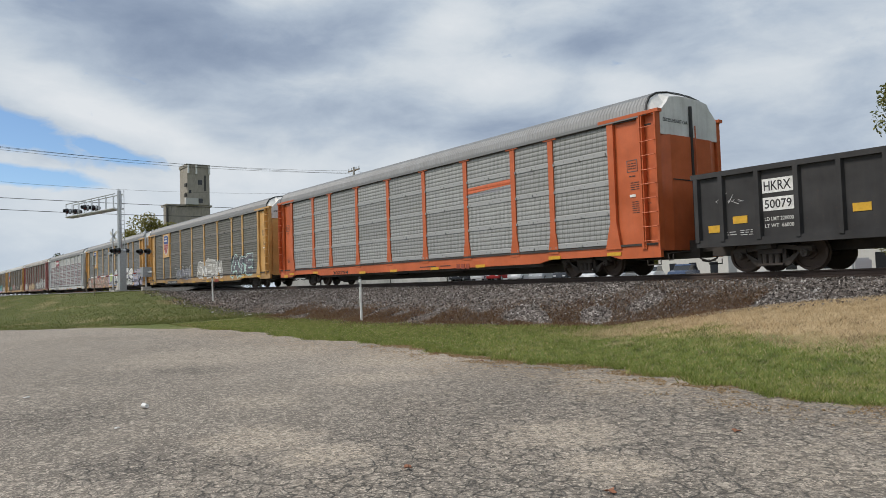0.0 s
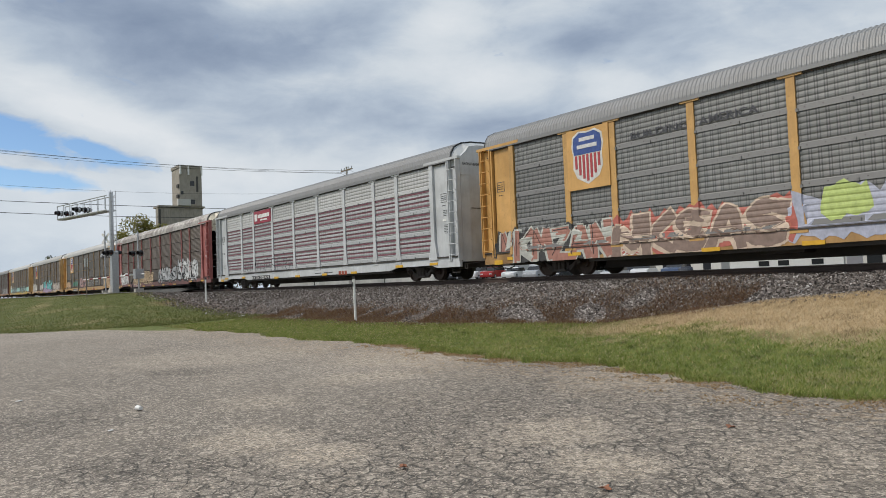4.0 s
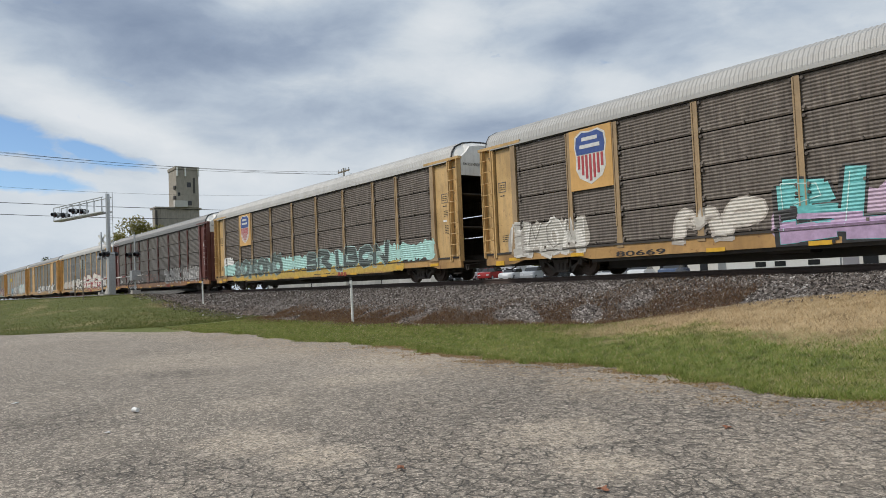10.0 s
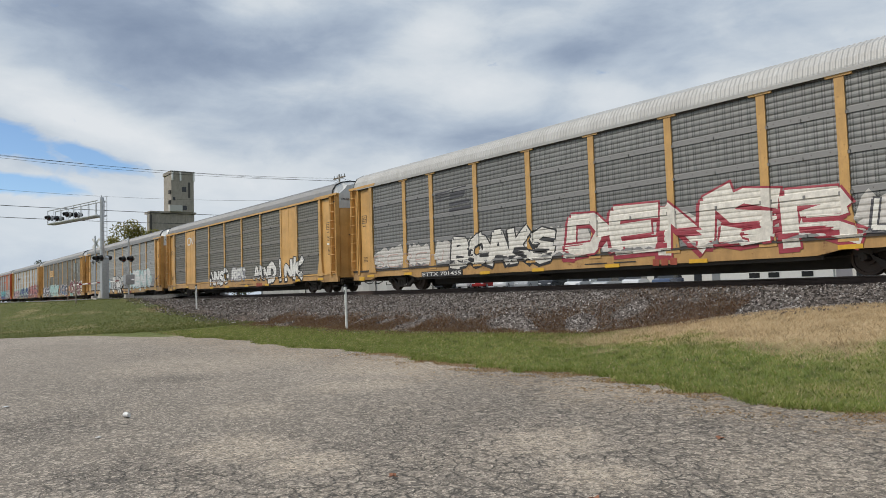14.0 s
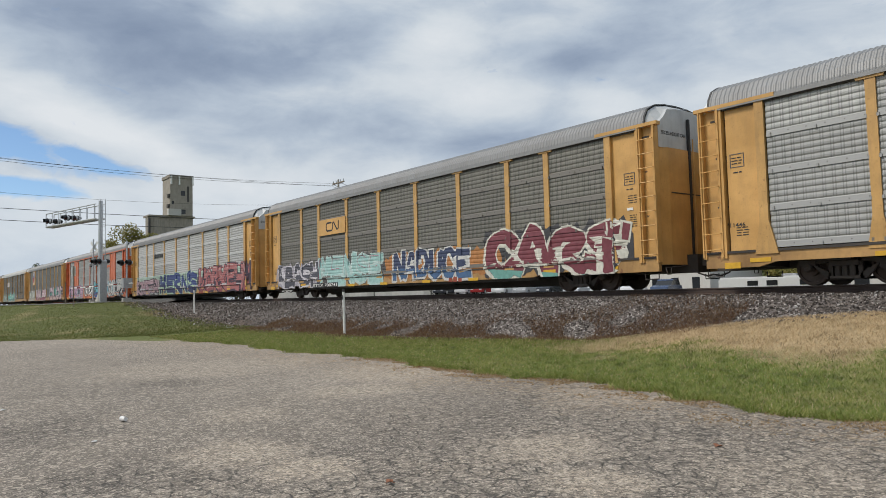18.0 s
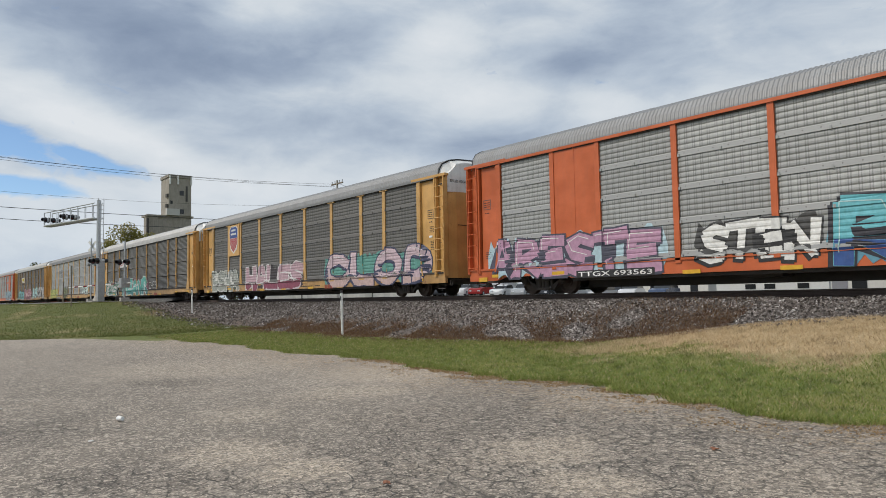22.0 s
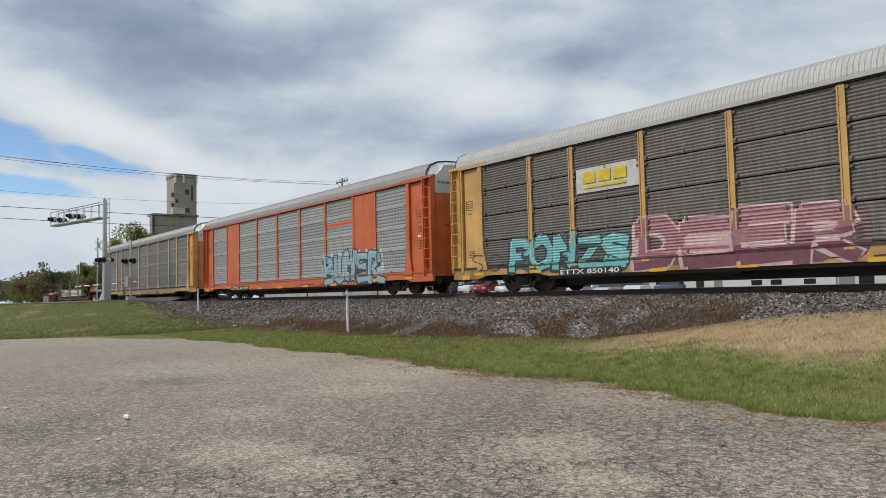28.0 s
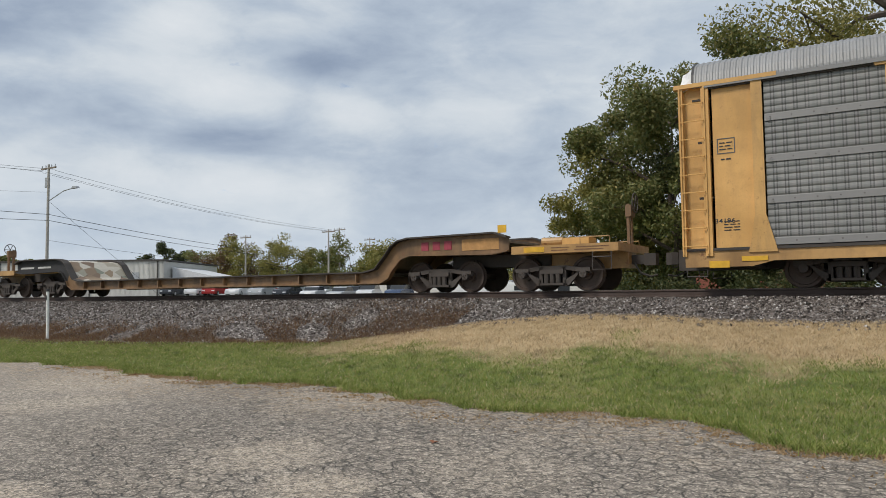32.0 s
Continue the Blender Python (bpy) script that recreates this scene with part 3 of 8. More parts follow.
def thing(name, at, label, category, group="", kind=""):
    e = new(name)
    e.matrix_world = at if isinstance(at, Matrix) else Matrix.Translation(at)
    e.empty_display_size = 0.2
    return tagged(e, label, category, group, kind)


def sheet(name, xs, ys, height, material, kind="structure", label="", category=""):
    """A sheet of ground over the lines xs and ys."""
    X, Y = np.meshgrid(xs, ys)
    Z = np.vectorize(height)(X, Y)
    co = np.stack([X, Y, Z], -1).reshape(-1, 3)
    nx, ny = len(xs), len(ys)
    i = np.arange((nx - 1) * (ny - 1))
    a = (i // (nx - 1)) * nx + i % (nx - 1)
    faces = np.stack([a, a + 1, a + nx + 1, a + nx], 1)
    me = bpy.data.meshes.new(name)
    me.from_pydata(co.tolist(), [], faces.tolist())
    me.polygons.foreach_set("use_smooth", [True] * len(me.polygons))
    return tagged(part(name, with_mat(me, material), None), label, category, kind=kind)


def smooth01(v):
    v = min(1.0, max(0.0, v))
    return v * v * (3 - 2 * v)


def mixed(a, b, k):
    return a + (b - a) * k


# ---------------------------------------------------------------- the lie of the land
RAIL_Z, TRACK_Y = 1.6, 19.44
TRACK_SLOPE = 0.0078      # the rails draw nearer by this much a metre towards -x
TRACK_TURN = math.degrees(math.atan(TRACK_SLOPE))


def track_y(x):
    return TRACK_Y + TRACK_SLOPE * (x + 15.0)


def lot_edge(x):
    """How far from the eye the parking lot ends, along y."""
    e = 9.25 + 0.25 * math.sin(0.7 * x) + 0.16 * math.sin(2.1 * x + 1.0) + 0.10 * math.sin(5.3 * x) + 0.05 * math.sin(11.7 * x)
    e += 0.45 * smooth01((-6.5 - x) / 3) - 0.5 * smooth01((x + 6.8) / 0.8) * smooth01((-3.6 - x) / 1.0) - 1.1 * smooth01((x + 1.6) / 0.8)
    return e - 7.0 * smooth01((-29.0 - x) / 11.0) ** 1.5


def toe_y(x):
    return mixed(13.7, 16.0, smooth01((x + 20.0) / 6.5)) + 0.18 * math.sin(0.9 * x) + 0.1 * math.sin(2.7 * x)


def land(x, y):
    left = 1.45 * smooth01((-x - 26 - 10 * smooth01((9 - y) / 5)) / 40) * smooth01((y + 8) / 21)
    left = min(1.5, left + 0.6 * smooth01((-x - 42) / 17) * smooth01((y + 26) / 30))
    low = 0.22 * smooth01((y - 9.3) / 4.5)
    bank = 1.02 * smooth01((y - 9.9) / 6.1) * smooth01((x + 16.5) / 11.0) * (1 - 0.1 * smooth01((x + 5.0) / 3.0))
    z = max(low, bank) if y > 9.0 else 0.0
    z = max(z, left + low * 0.3)
    if y > toe_y(x):
        top = 1.36
        k = min(1.0, (y - toe_y(x)) / max(0.4, 17.75 - toe_y(x)))
        z = max(z, mixed(z, top, k))
    if y > 21.0:
        z = mixed(z, 0.75, smooth01((y - 21.0) / 3.0)) if x > -60 else mixed(z, 1.45, smooth01((y - 21) / 3))
        if x <= -60:
            z = mixed(1.45, 0.75, smooth01((x + 75) / 30)) if y > 24 else z
        else:
            z = mixed(z, mixed(1.45, 0.75, smooth01((x + 75) / 30)), smooth01((y - 21) / 3))
    return z


def ground_z(x, y):
    z = land(x, y)
    if y < lot_edge(x) + 0.25 and y < 10.5 and x > -45:
        z -= 0.03
    if toe_y(x) + 0.12 < y < 21.7:
        z -= 0.35 * min(1.0, (y - toe_y(x)) / 1.0) + 0.06
    return z


def lines_of(*spans):
    out = []
    for a, b, step in spans:
        out += list(np.arange(a, b - 1e-6, step))
    out.append(spans[-1][1])
    return out


tagged(sheet("ground", lines_of((-1500, -200, 100), (-200, -60, 7), (-60, -30, 1.2), (-30, 8, 0.35), (8, 60, 6), (60, 1500, 120)),
             lines_of((-1200, -60, 95), (-60, 3, 5), (3, 24.6, 0.27), (24.6, 60, 4), (60, 1800, 120)), ground_z, "grass_ground"),
       "mown green grass verge turning to dry straw on the bank", "ground")


def parking_lot():
    bm = bmesh.new()
    xs = lines_of((-40, 12, 0.2))
    rows = []
    for x in xs:
        e = lot_edge(x)
        ys = [-40, -20, -10, -4, 0, e * 0.35, e * 0.6, e * 0.8, e * 0.92, e - 0.12, e, e + 0.02]
        rows.append([bm.verts.new((x, y, (0.012 + 0.012 * math.sin(0.4 * x) * math.sin(0.5 * y)) if j < 11 else -0.06)) for j, y in enumerate(ys)])
    for a, b in zip(rows, rows[1:]):
        for j in range(len(a) - 1):
            bm.faces.new((a[j], b[j], b[j + 1], a[j + 1]))
    tagged(part("parking_lot", bm, "lot_asphalt", smooth=True), "worn grey cracked asphalt parking lot with pale patches", "parking lot", kind="structure")


parking_lot()

# ---------------------------------------------------------------- railway track
track = thing("railway_track", (0, 0, 0), "rusty steel rails on a bed of grey broken stone", "railway track", kind="structure")


def bed_z(x, y):
    t0 = toe_y(x)
    if y < 17.75:
        k = max(0.0, (y - t0) / (17.75 - t0))
        z = mixed(land(x, t0) - 0.05, 1.37, k)
    else:
        z = 1.37 if y < 21.1 else 1.37 - 0.6 * (y - 21.1)
    return z + 0.035 * noise.noise((x * 1.7, y * 1.7, 0.3)) + 0.02 * noise.noise((x * 6, y * 6, 1.3))


def ballast_bed():
    bm = bmesh.new()
    xs = lines_of((-420, -60, 9), (-60, -34, 0.6), (-34, 8, 0.22), (8, 120, 8))
    rows = []
    for x in xs:
        t0 = toe_y(x)
        ys = [t0 - 0.05 + (17.75 - t0) * k / 14 for k in range(14)] + [17.75, 18.1, 18.6, 19.4, 20.2, 20.8, 21.1, 21.8]
        if x < -90:
            ys = [y - 3.0 * (j > 3) * smooth01((-90 - x) / 200) for j, y in enumerate(ys)]
        rows.append([bm.verts.new((x, y, bed_z(x, y) if x > -90 else (1.37 if 9 < j < 20 else 1.0))) for j, y in enumerate(ys)])
    for a, b in zip(rows, rows[1:]):
        for j in range(len(a) - 1):
            bm.faces.new((a[j], b[j], b[j + 1], a[j + 1]))
    part("ballast", bm, "ballast_bed", track, "grey and brown broken stone", smooth=True)


ballast_bed()


def stones(count, x0, x1, seed, size=1.0):
    """Loose broken stones on the shoulder, joined into one piece of stuff."""
    rng = random.Random(seed)
    shape = [(-0.5, -0.35, -0.3), (0.45, -0.5, -0.25), (0.5, 0.4, -0.35), (-0.4, 0.5, -0.25), (-0.25, -0.3, 0.35), (0.3, -0.15, 0.45), (0.1, 0.4, 0.35)]
    faces = [(0, 1, 5, 4), (1, 2, 6, 5), (2, 3, 6), (3, 0, 4), (3, 4, 6), (4, 5, 6)]
    vs, fs = [], []
    for _ in range(count):
        x = rng.uniform(x0, x1)
        t0 = toe_y(x)
        y = 18.35 - (18.5 - t0) * rng.random() ** (1.45 if x < -11 else 1.0) if rng.random() < 0.95 else rng.uniform(t0 - 1.0, t0)
        s = size * rng.uniform(0.020, 0.052)
        z = (bed_z(x, y) if y > t0 else land(x, y)) + s * 0.25
        m = Matrix.Translation((x, y, z)) @ Euler((rng.uniform(0, 6), rng.uniform(0, 6), rng.uniform(0, 6))).to_matrix().to_4x4()
        k = len(vs)
        vs += [tuple(m @ Vector((p[0] * s * 1.5, p[1] * s * 1.2, p[2] * s * 1.2))) for p in shape]
        fs += [tuple(i + k for i in f) for f in faces]
    me = bpy.data.meshes.new("stones")
    me.from_pydata(vs, [], fs)
    tagged(part("loose_stones", with_mat(me, "ballast_stone")), "loose grey and brown broken stones beside the rails", "gravel", kind="stuff")


def rails():
    prof = [(-0.075, 0), (0.075, 0), (0.075, 0.02), (0.012, 0.04), (0.012, 0.135), (0.036, 0.15), (0.036, 0.182), (0.028, 0.19), (-0.028, 0.19), (-0.036, 0.182), (-0.036, 0.15), (-0.012, 0.135), (-0.012, 0.04), (-0.075, 0.02)]
    for y in (-0.753, 0.753):
        bm = bmesh.new()
        add_prism(bm, [(TRACK_Y + y + a, RAIL_Z - 0.19 + b) for a, b in prof], "x", -420, 150)
        part("rail", bm, "rail_steel", track, "brown rusty steel rail", at=pose(-15.0, TRACK_Y, 0, 0, 0, TRACK_TURN) @ Matrix.Translation((15.0, -TRACK_Y, 0)))
        bm = bmesh.new()
        add_box(bm, -420, 150, TRACK_Y + y - 0.024, TRACK_Y + y + 0.024, RAIL_Z - 0.001, RAIL_Z + 0.002)
        part("rail_head", bm, "bright_tread", track, "polished running surface", at=pose(-15.0, TRACK_Y, 0, 0, 0, TRACK_TURN) @ Matrix.Translation((15.0, -TRACK_Y, 0)))


rails()


def tie(bm):
    add_box(bm, -0.115, 0.115, -1.3, 1.3, -0.17, 0.0)


for i in range(150):
    part("tie", shared("tie", "tie_wood", tie), None, track, at=pose(-72 + 0.53 * i, track_y(-72 + 0.53 * i), RAIL_Z - 0.192, 0, 0, TRACK_TURN))

# ---------------------------------------------------------------- rolling stock
def patched_mat():
    m, t, b = base_mat("patched_paint", 0.7)
    v = t.nodes.new("ShaderNodeTexVoronoi")
    v.inputs["Scale"].default_value = 2.2
    t.links.new(t.nodes.new("ShaderNodeTexCoord").outputs["Object"], v.inputs["Vector"])
    sep = t.nodes.new("ShaderNodeSeparateColor")
    t.links.new(v.outputs["Color"], sep.inputs[0])
    col = ramp_node(t, sep.outputs[0], [(0.0, (0.55, 0.52, 0.44)), (0.45, (0.60, 0.57, 0.50)), (0.5, (0.30, 0.22, 0.14)), (0.7, (0.16, 0.10, 0.07)), (0.8, (0.48, 0.42, 0.33)), (1.0, (0.14, 0.20, 0.16))])
    n = noise_of(t, 9.0, 5.0)
    t.links.new(mix_node(t, math_node(t, "MULTIPLY", n, 0.5), col, (0.22, 0.18, 0.14)), b.inputs["Base Color"])


patched_mat()
paint("flat_yellow_paint", (0.22, 0.125, 0.055), dirt=(0.035, 0.024, 0.017), amount=1.0, rust=0.85, scale=0.5)
HALF = 13.5           # half the length of a car rack body
SIDE = 1.58           # the wall sheets stand this far from the middle
POSTS = [-11.62, -9.07, -7.12, -4.31, -1.44, 1.44, 4.31, 7.12, 9.07, 11.62]
SHEET_Z0, SHEET_H = 0.985, 0.953


def wall_depth(kind, z):
    """How far the pressed wall sheet stands out at a height z over its foot."""
    if kind == "new":
        if z < 0.165:
            return 0.040 - 0.10 * z
        w = ((z - 0.175) / RIB) % 1.0
        if w < 0.26:
            return 0.006 + 0.013 * w / 0.26
        return 0.019 if w < 0.58 else 0.006 + 0.013 * (1 - w) / 0.42
    w = (z / 0.0915) % 1.0
    return 0.020 * (1 - abs(2 * w - 1)) + 0.006


def wall_levels(kind):
    if kind == "new":
        out = [0.0, 0.15, 0.175]
        for k in range(5):
            out += [0.175 + RIB * (k + 0.26), 0.175 + RIB * (k + 0.58), 0.175 + RIB * (k + 1) - 0.0001]
        return [min(z, SHEET_H) for z in out]
    out = []
    for k in range(10):
        out += [0.0915 * k, 0.0915 * k + 0.04575]
    return [z for z in out if z < 0.90] + [0.9145]


def wall_sheet(kind, width):
    def make(bm):
        lv = wall_levels(kind)
        top = lv[-1]
        front = [[bm.verts.new((x, -wall_depth(kind, min(z, top - 1e-4)), z + 0.006)) for z in lv] for x in (-width / 2, width / 2)]
        back = [[bm.verts.new((x, 0.02, z)) for z in (0.006, top + 0.006)] for x in (-width / 2, width / 2)]
        for j in range(len(lv) - 1):
            bm.faces.new((front[0][j], front[1][j], front[1][j + 1], front[0][j + 1]))
        bm.faces.new((back[0][0], back[0][1], back[1][1], back[1][0]))
        bm.faces.new((front[0][0], back[0][0], back[1][0], front[1][0]))
        bm.faces.new((front[0][-1], front[1][-1], back[1][1], back[0][1]))
        bm.faces.new(front[0][::-1] + back[0])
        bm.faces.new(front[1] + back[1][::-1])
        for k in (-1, 0, 1):
            x = k * (width / 2 - 0.10)
            add_box(bm, x - 0.03, x + 0.03, -0.062, -0.03, 0.0, 0.085)
        if kind == "old":
            for x in (-width / 2 + 0.12, width / 2 - 0.12):
                for z in (0.10, 0.84):
                    add_tube(bm, (x, -0.03, z), (x, -0.075, z), 0.045, sides=8)
    return make


def side_post(kind):
    def make(bm):
        if kind == "flush":
            add_box(bm, -0.09, 0.09, -0.075, 0.03, 0.82, 4.86)
            return
        w, foot = (0.115, 0.24) if kind == "new" else (0.08, 0.13)
        out = [(-foot, 0.82), (foot, 0.82), (foot - 0.02, 0.98), (w, 1.60), (w, 4.76), (-w, 4.76), (-w, 1.60), (0.02 - foot, 0.98)]
        add_prism(bm, out, "y", -0.062, 0.03)
        if kind == "new":
            add_prism(bm, [(-0.30, 4.76), (0.30, 4.76), (0.34, 4.85), (-0.34, 4.85)], "y", -0.085, 0.02)
        if kind == "old":
            for s in (-1, 1):
                add_box(bm, s * w - 0.02, s * w + 0.02, -0.085, -0.062, 1.5, 4.74)
    return make


ROOF = [(1.66, 4.84), (1.66, 4.96), (1.62, 5.16), (1.46, 5.41), (1.10, 5.59), (0.60, 5.67), (0.0, 5.69)]


def roof_sheet(bm):
    prof = ROOF + [(-y, z) for y, z in ROOF[-2::-1]]
    n = len(prof)
    rings = []
    x, k = -13.15, 0
    xs = []
    while x < 13.0:
        for dx, out in ((0.0, 0.0), (0.025, 0.017), (0.065, 0.017), (0.09, 0.0)):
            xs.append((x + dx, out))
        x += 0.13
    xs.append((13.15, 0.0))
    for x, out in xs:
        rings.append([bm.verts.new((x, y * (1 + out / 2.2), z + (out * 0.8 if z > 4.95 else 0.0))) for y, z in prof])
    for a, b in zip(rings, rings[1:]):
        for j in range(n - 1):
            bm.faces.new((a[j], b[j], b[j + 1], a[j + 1]))


def roof_lip(bm):
    for s in (-1, 1):
        add_box(bm, -12.9, 12.9, s * 1.665 - 0.03, s * 1.665 + 0.015, 4.815, 4.91)


CAP = [(1.50, 4.80), (1.50, 4.90), (1.46, 4.97), (1.16, 5.22), (1.0, 5.42), (0.55, 5.49), (0.0, 5.51)]


def hood(bm):
    """The smooth angular cap over one end, drawn for the +x end."""
    def ring(x, half):
        return [bm.verts.new((x, y, z)) for y, z in half + [(-y, z) for y, z in half[-2::-1]]]
    rings = [ring(13.16, [(y * 0.985, max(4.9, z - 0.03)) for y, z in ROOF]), ring(13.42, CAP), ring(13.50, [(y * 0.985, z - 0.02) for y, z in CAP])]
    face = [(1.47, 4.22)] + [(y * 0.985, z - 0.02) for y, z in CAP]
    for a, b in zip(rings, rings[1:]):
        for j in range(len(a) - 1):
            bm.faces.new((a[j], b[j], b[j + 1], a[j + 1]))
    add_prism(bm, face + [(-y, z) for y, z in face[-2::-1]], "x", 13.47, 13.51)


def roof_gasket(bm):
    half = [(y * 1.012, z + 0.02) for y, z in ROOF[1:]]
    prof = half + [(-y, z) for y, z in half[-2::-1]]
    inner = [(y * 0.985, z - 0.03) for y, z in prof]
    rows = [[bm.verts.new((x, y, z)) for y, z in line] for x, line in ((13.12, prof), (13.18, prof), (13.18, inner))]
    for a, b in zip(rows, rows[1:]):
        for j in range(len(a) - 1):
            bm.faces.new((a[j], b[j], b[j + 1], a[j + 1]))


# solid dark strips added as the shade in the gap below the roof edge
def roof_gap(bm):
    for s in (-1, 1):
        add_box(bm, -12.9, 12.9, s * 1.62 - 0.02, s * 1.62 + 0.02, 4.775, 4.815)


def end_door(s):
    def make(bm):
        out = [(13.30, 1.50), (13.44, 1.42), (13.54, 1.05), (13.56, 0.04), (13.50, 0.04), (13.46, 1.0), (13.36, 1.36), (13.25, 1.44)]
        add_prism(bm, [(x, s * y) for x, y in out], "z", 0.72, 4.23)
    return make


def door_bar(bm):
    add_box(bm, 13.53, 13.60, -0.045, 0.045, 0.75, 5.2)


def lock_rod(bm):
    add_tube(bm, (13.60, 0.16, 0.8), (13.60, 0.16, 4.6), 0.02, sides=6)


def door_seam(bm):
    add_box(bm, 13.555, 13.572, -1.0, 1.0, 2.86, 2.89)


def end_plate(s):
    def make(bm):
        add_box(bm, 11.62, 12.74, min(s * 1.50, s * 1.56), max(s * 1.50, s * 1.56), 0.90, 4.85)
    return make


def end_post(s):
    def make(bm):
        out = [(11.40, 0.84), (12.02, 0.84), (11.98, 1.0), (11.86, 1.7), (11.86, 4.86), (11.62, 4.86), (11.62, 1.7), (11.44, 1.0)]
        add_prism(bm, out, "y", min(s * 1.50, s * 1.665), max(s * 1.50, s * 1.665))
    return make


def corner_frame(s):
    def make(bm):
        for x0, x1 in ((12.80, 12.97), (13.40, 13.50)):
            add_box(bm, x0, x1, min(s * 1.48, s * 1.665), max(s * 1.48, s * 1.665), 0.78, 4.86)
        add_box(bm, 12.98, 13.40, min(s * 1.48, s * 1.50), max(s * 1.48, s * 1.50), 0.78, 4.86)
    return make


def end_rail(s):
    def make(bm):
        add_box(bm, 11.30, 13.60, min(s * 1.50, s * 1.70), max(s * 1.50, s * 1.70), 4.86, 4.96)
    return make


def ladder(s):
    def make(bm):
        for x in (12.90, 13.47):
            add_box(bm, x - 0.018, x + 0.018, min(s * 1.655, s * 1.70), max(s * 1.655, s * 1.70), 0.82, 4.86)
    return make


def rung(s):
    def make(bm):
        add_path(bm, [(12.92, s * 1.66, 0), (12.92, s * 1.74, 0), (13.45, s * 1.74, 0), (13.45, s * 1.66, 0)], 0.015, 5)
    return make


def side_sill(s):
    def make(bm):
        top, belly, ends, notch = 0.92, 0.52, 0.52, 0.64
        up = [(-13.45, top), (-13.45, ends), (-11.95, ends), (-11.5, notch), (-8.9, notch), (-8.3, belly), (8.3, belly), (8.9, notch), (11.5, notch), (11.95, ends), (13.45, ends), (13.45, top)]
        add_prism(bm, up, "y", min(s * 1.50, s * 1.62), max(s * 1.50, s * 1.62))
    return make


def sill_lip(s):
    def make(bm):
        add_box(bm, -13.4, 13.4, min(s * 1.5, s * 1.655), max(s * 1.5, s * 1.655), 0.90, 0.965)
    return make


def underframe(bm):
    add_box(bm, -13.9, 13.9, -0.33, 0.33, 0.48, 1.02)
    add_box(bm, -13.4, 13.4, -1.5, 1.5, 0.74, 0.80)
    for x in (-11.9, -8.2, -4, 0, 4, 8.2, 11.9):
        add_box(bm, x - 0.1, x + 0.1, -1.5, 1.5, 0.52, 0.76)
    for x in (-10.06, 10.06):
        add_box(bm, x - 0.28, x + 0.28, -1.45, 1.45, 0.60, 0.76)
    add_box(bm, -8.6, 8.6, -0.42, 0.42, 0.20, 0.60)
    add_box(bm, -8.4, 8.4, -1.5, -1.42, 0.42, 0.70)
    add_tube(bm, (2.2, -0.9, 0.55), (3.2, -0.9, 0.55), 0.2, sides=10)
    add_box(bm, -2.8, -1.6, -1.1, -0.5, 0.35, 0.72)
    add_path(bm, [(-9, -0.75, 0.5), (-3, -0.8, 0.45), (5, -0.8, 0.45), (9, -0.75, 0.5)], 0.03)


def inner_deck(bm):
    for z in (2.15, 3.5):
        add_box(bm, -13.1, 13.1, -1.5, 1.5, z, z + 0.06)
    add_box(bm, -13.2, 13.2, -1.52, 1.52, 4.55, 4.6)


def coupler(bm):
    add_box(bm, 13.4, 13.95, -0.12, 0.12, 0.70, 0.95)
    add_prism(bm, [(13.95, -0.16), (14.27, -0.20), (14.30, 0.02), (14.12, 0.05), (14.12, 0.2), (13.95, 0.16)], "z", 0.66, 0.98)
    add_path(bm, [(13.7, -0.25, 0.75), (13.9, -0.3, 0.45), (14.15, -0.25, 0.36), (14.28, -0.1, 0.40)], 0.03)


def uncoupling_lever(bm):
    add_path(bm, [(13.6, -1.5, 0.62), (13.6, -0.3, 0.7), (13.75, -0.1, 0.95)], 0.016, 5)
    add_path(bm, [(13.6, -1.5, 0.62), (13.66, -1.52, 0.42), (13.78, -1.52, 0.42), (13.78, -1.5, 0.60)], 0.016, 5)


def step_iron(s):
    def make(bm):
        add_path(bm, [(12.95, s * 1.6, 0.46), (12.95, s * 1.6, 0.30), (13.42, s * 1.6, 0.30), (13.42, s * 1.6, 0.46)], 0.02, 5)
    return make


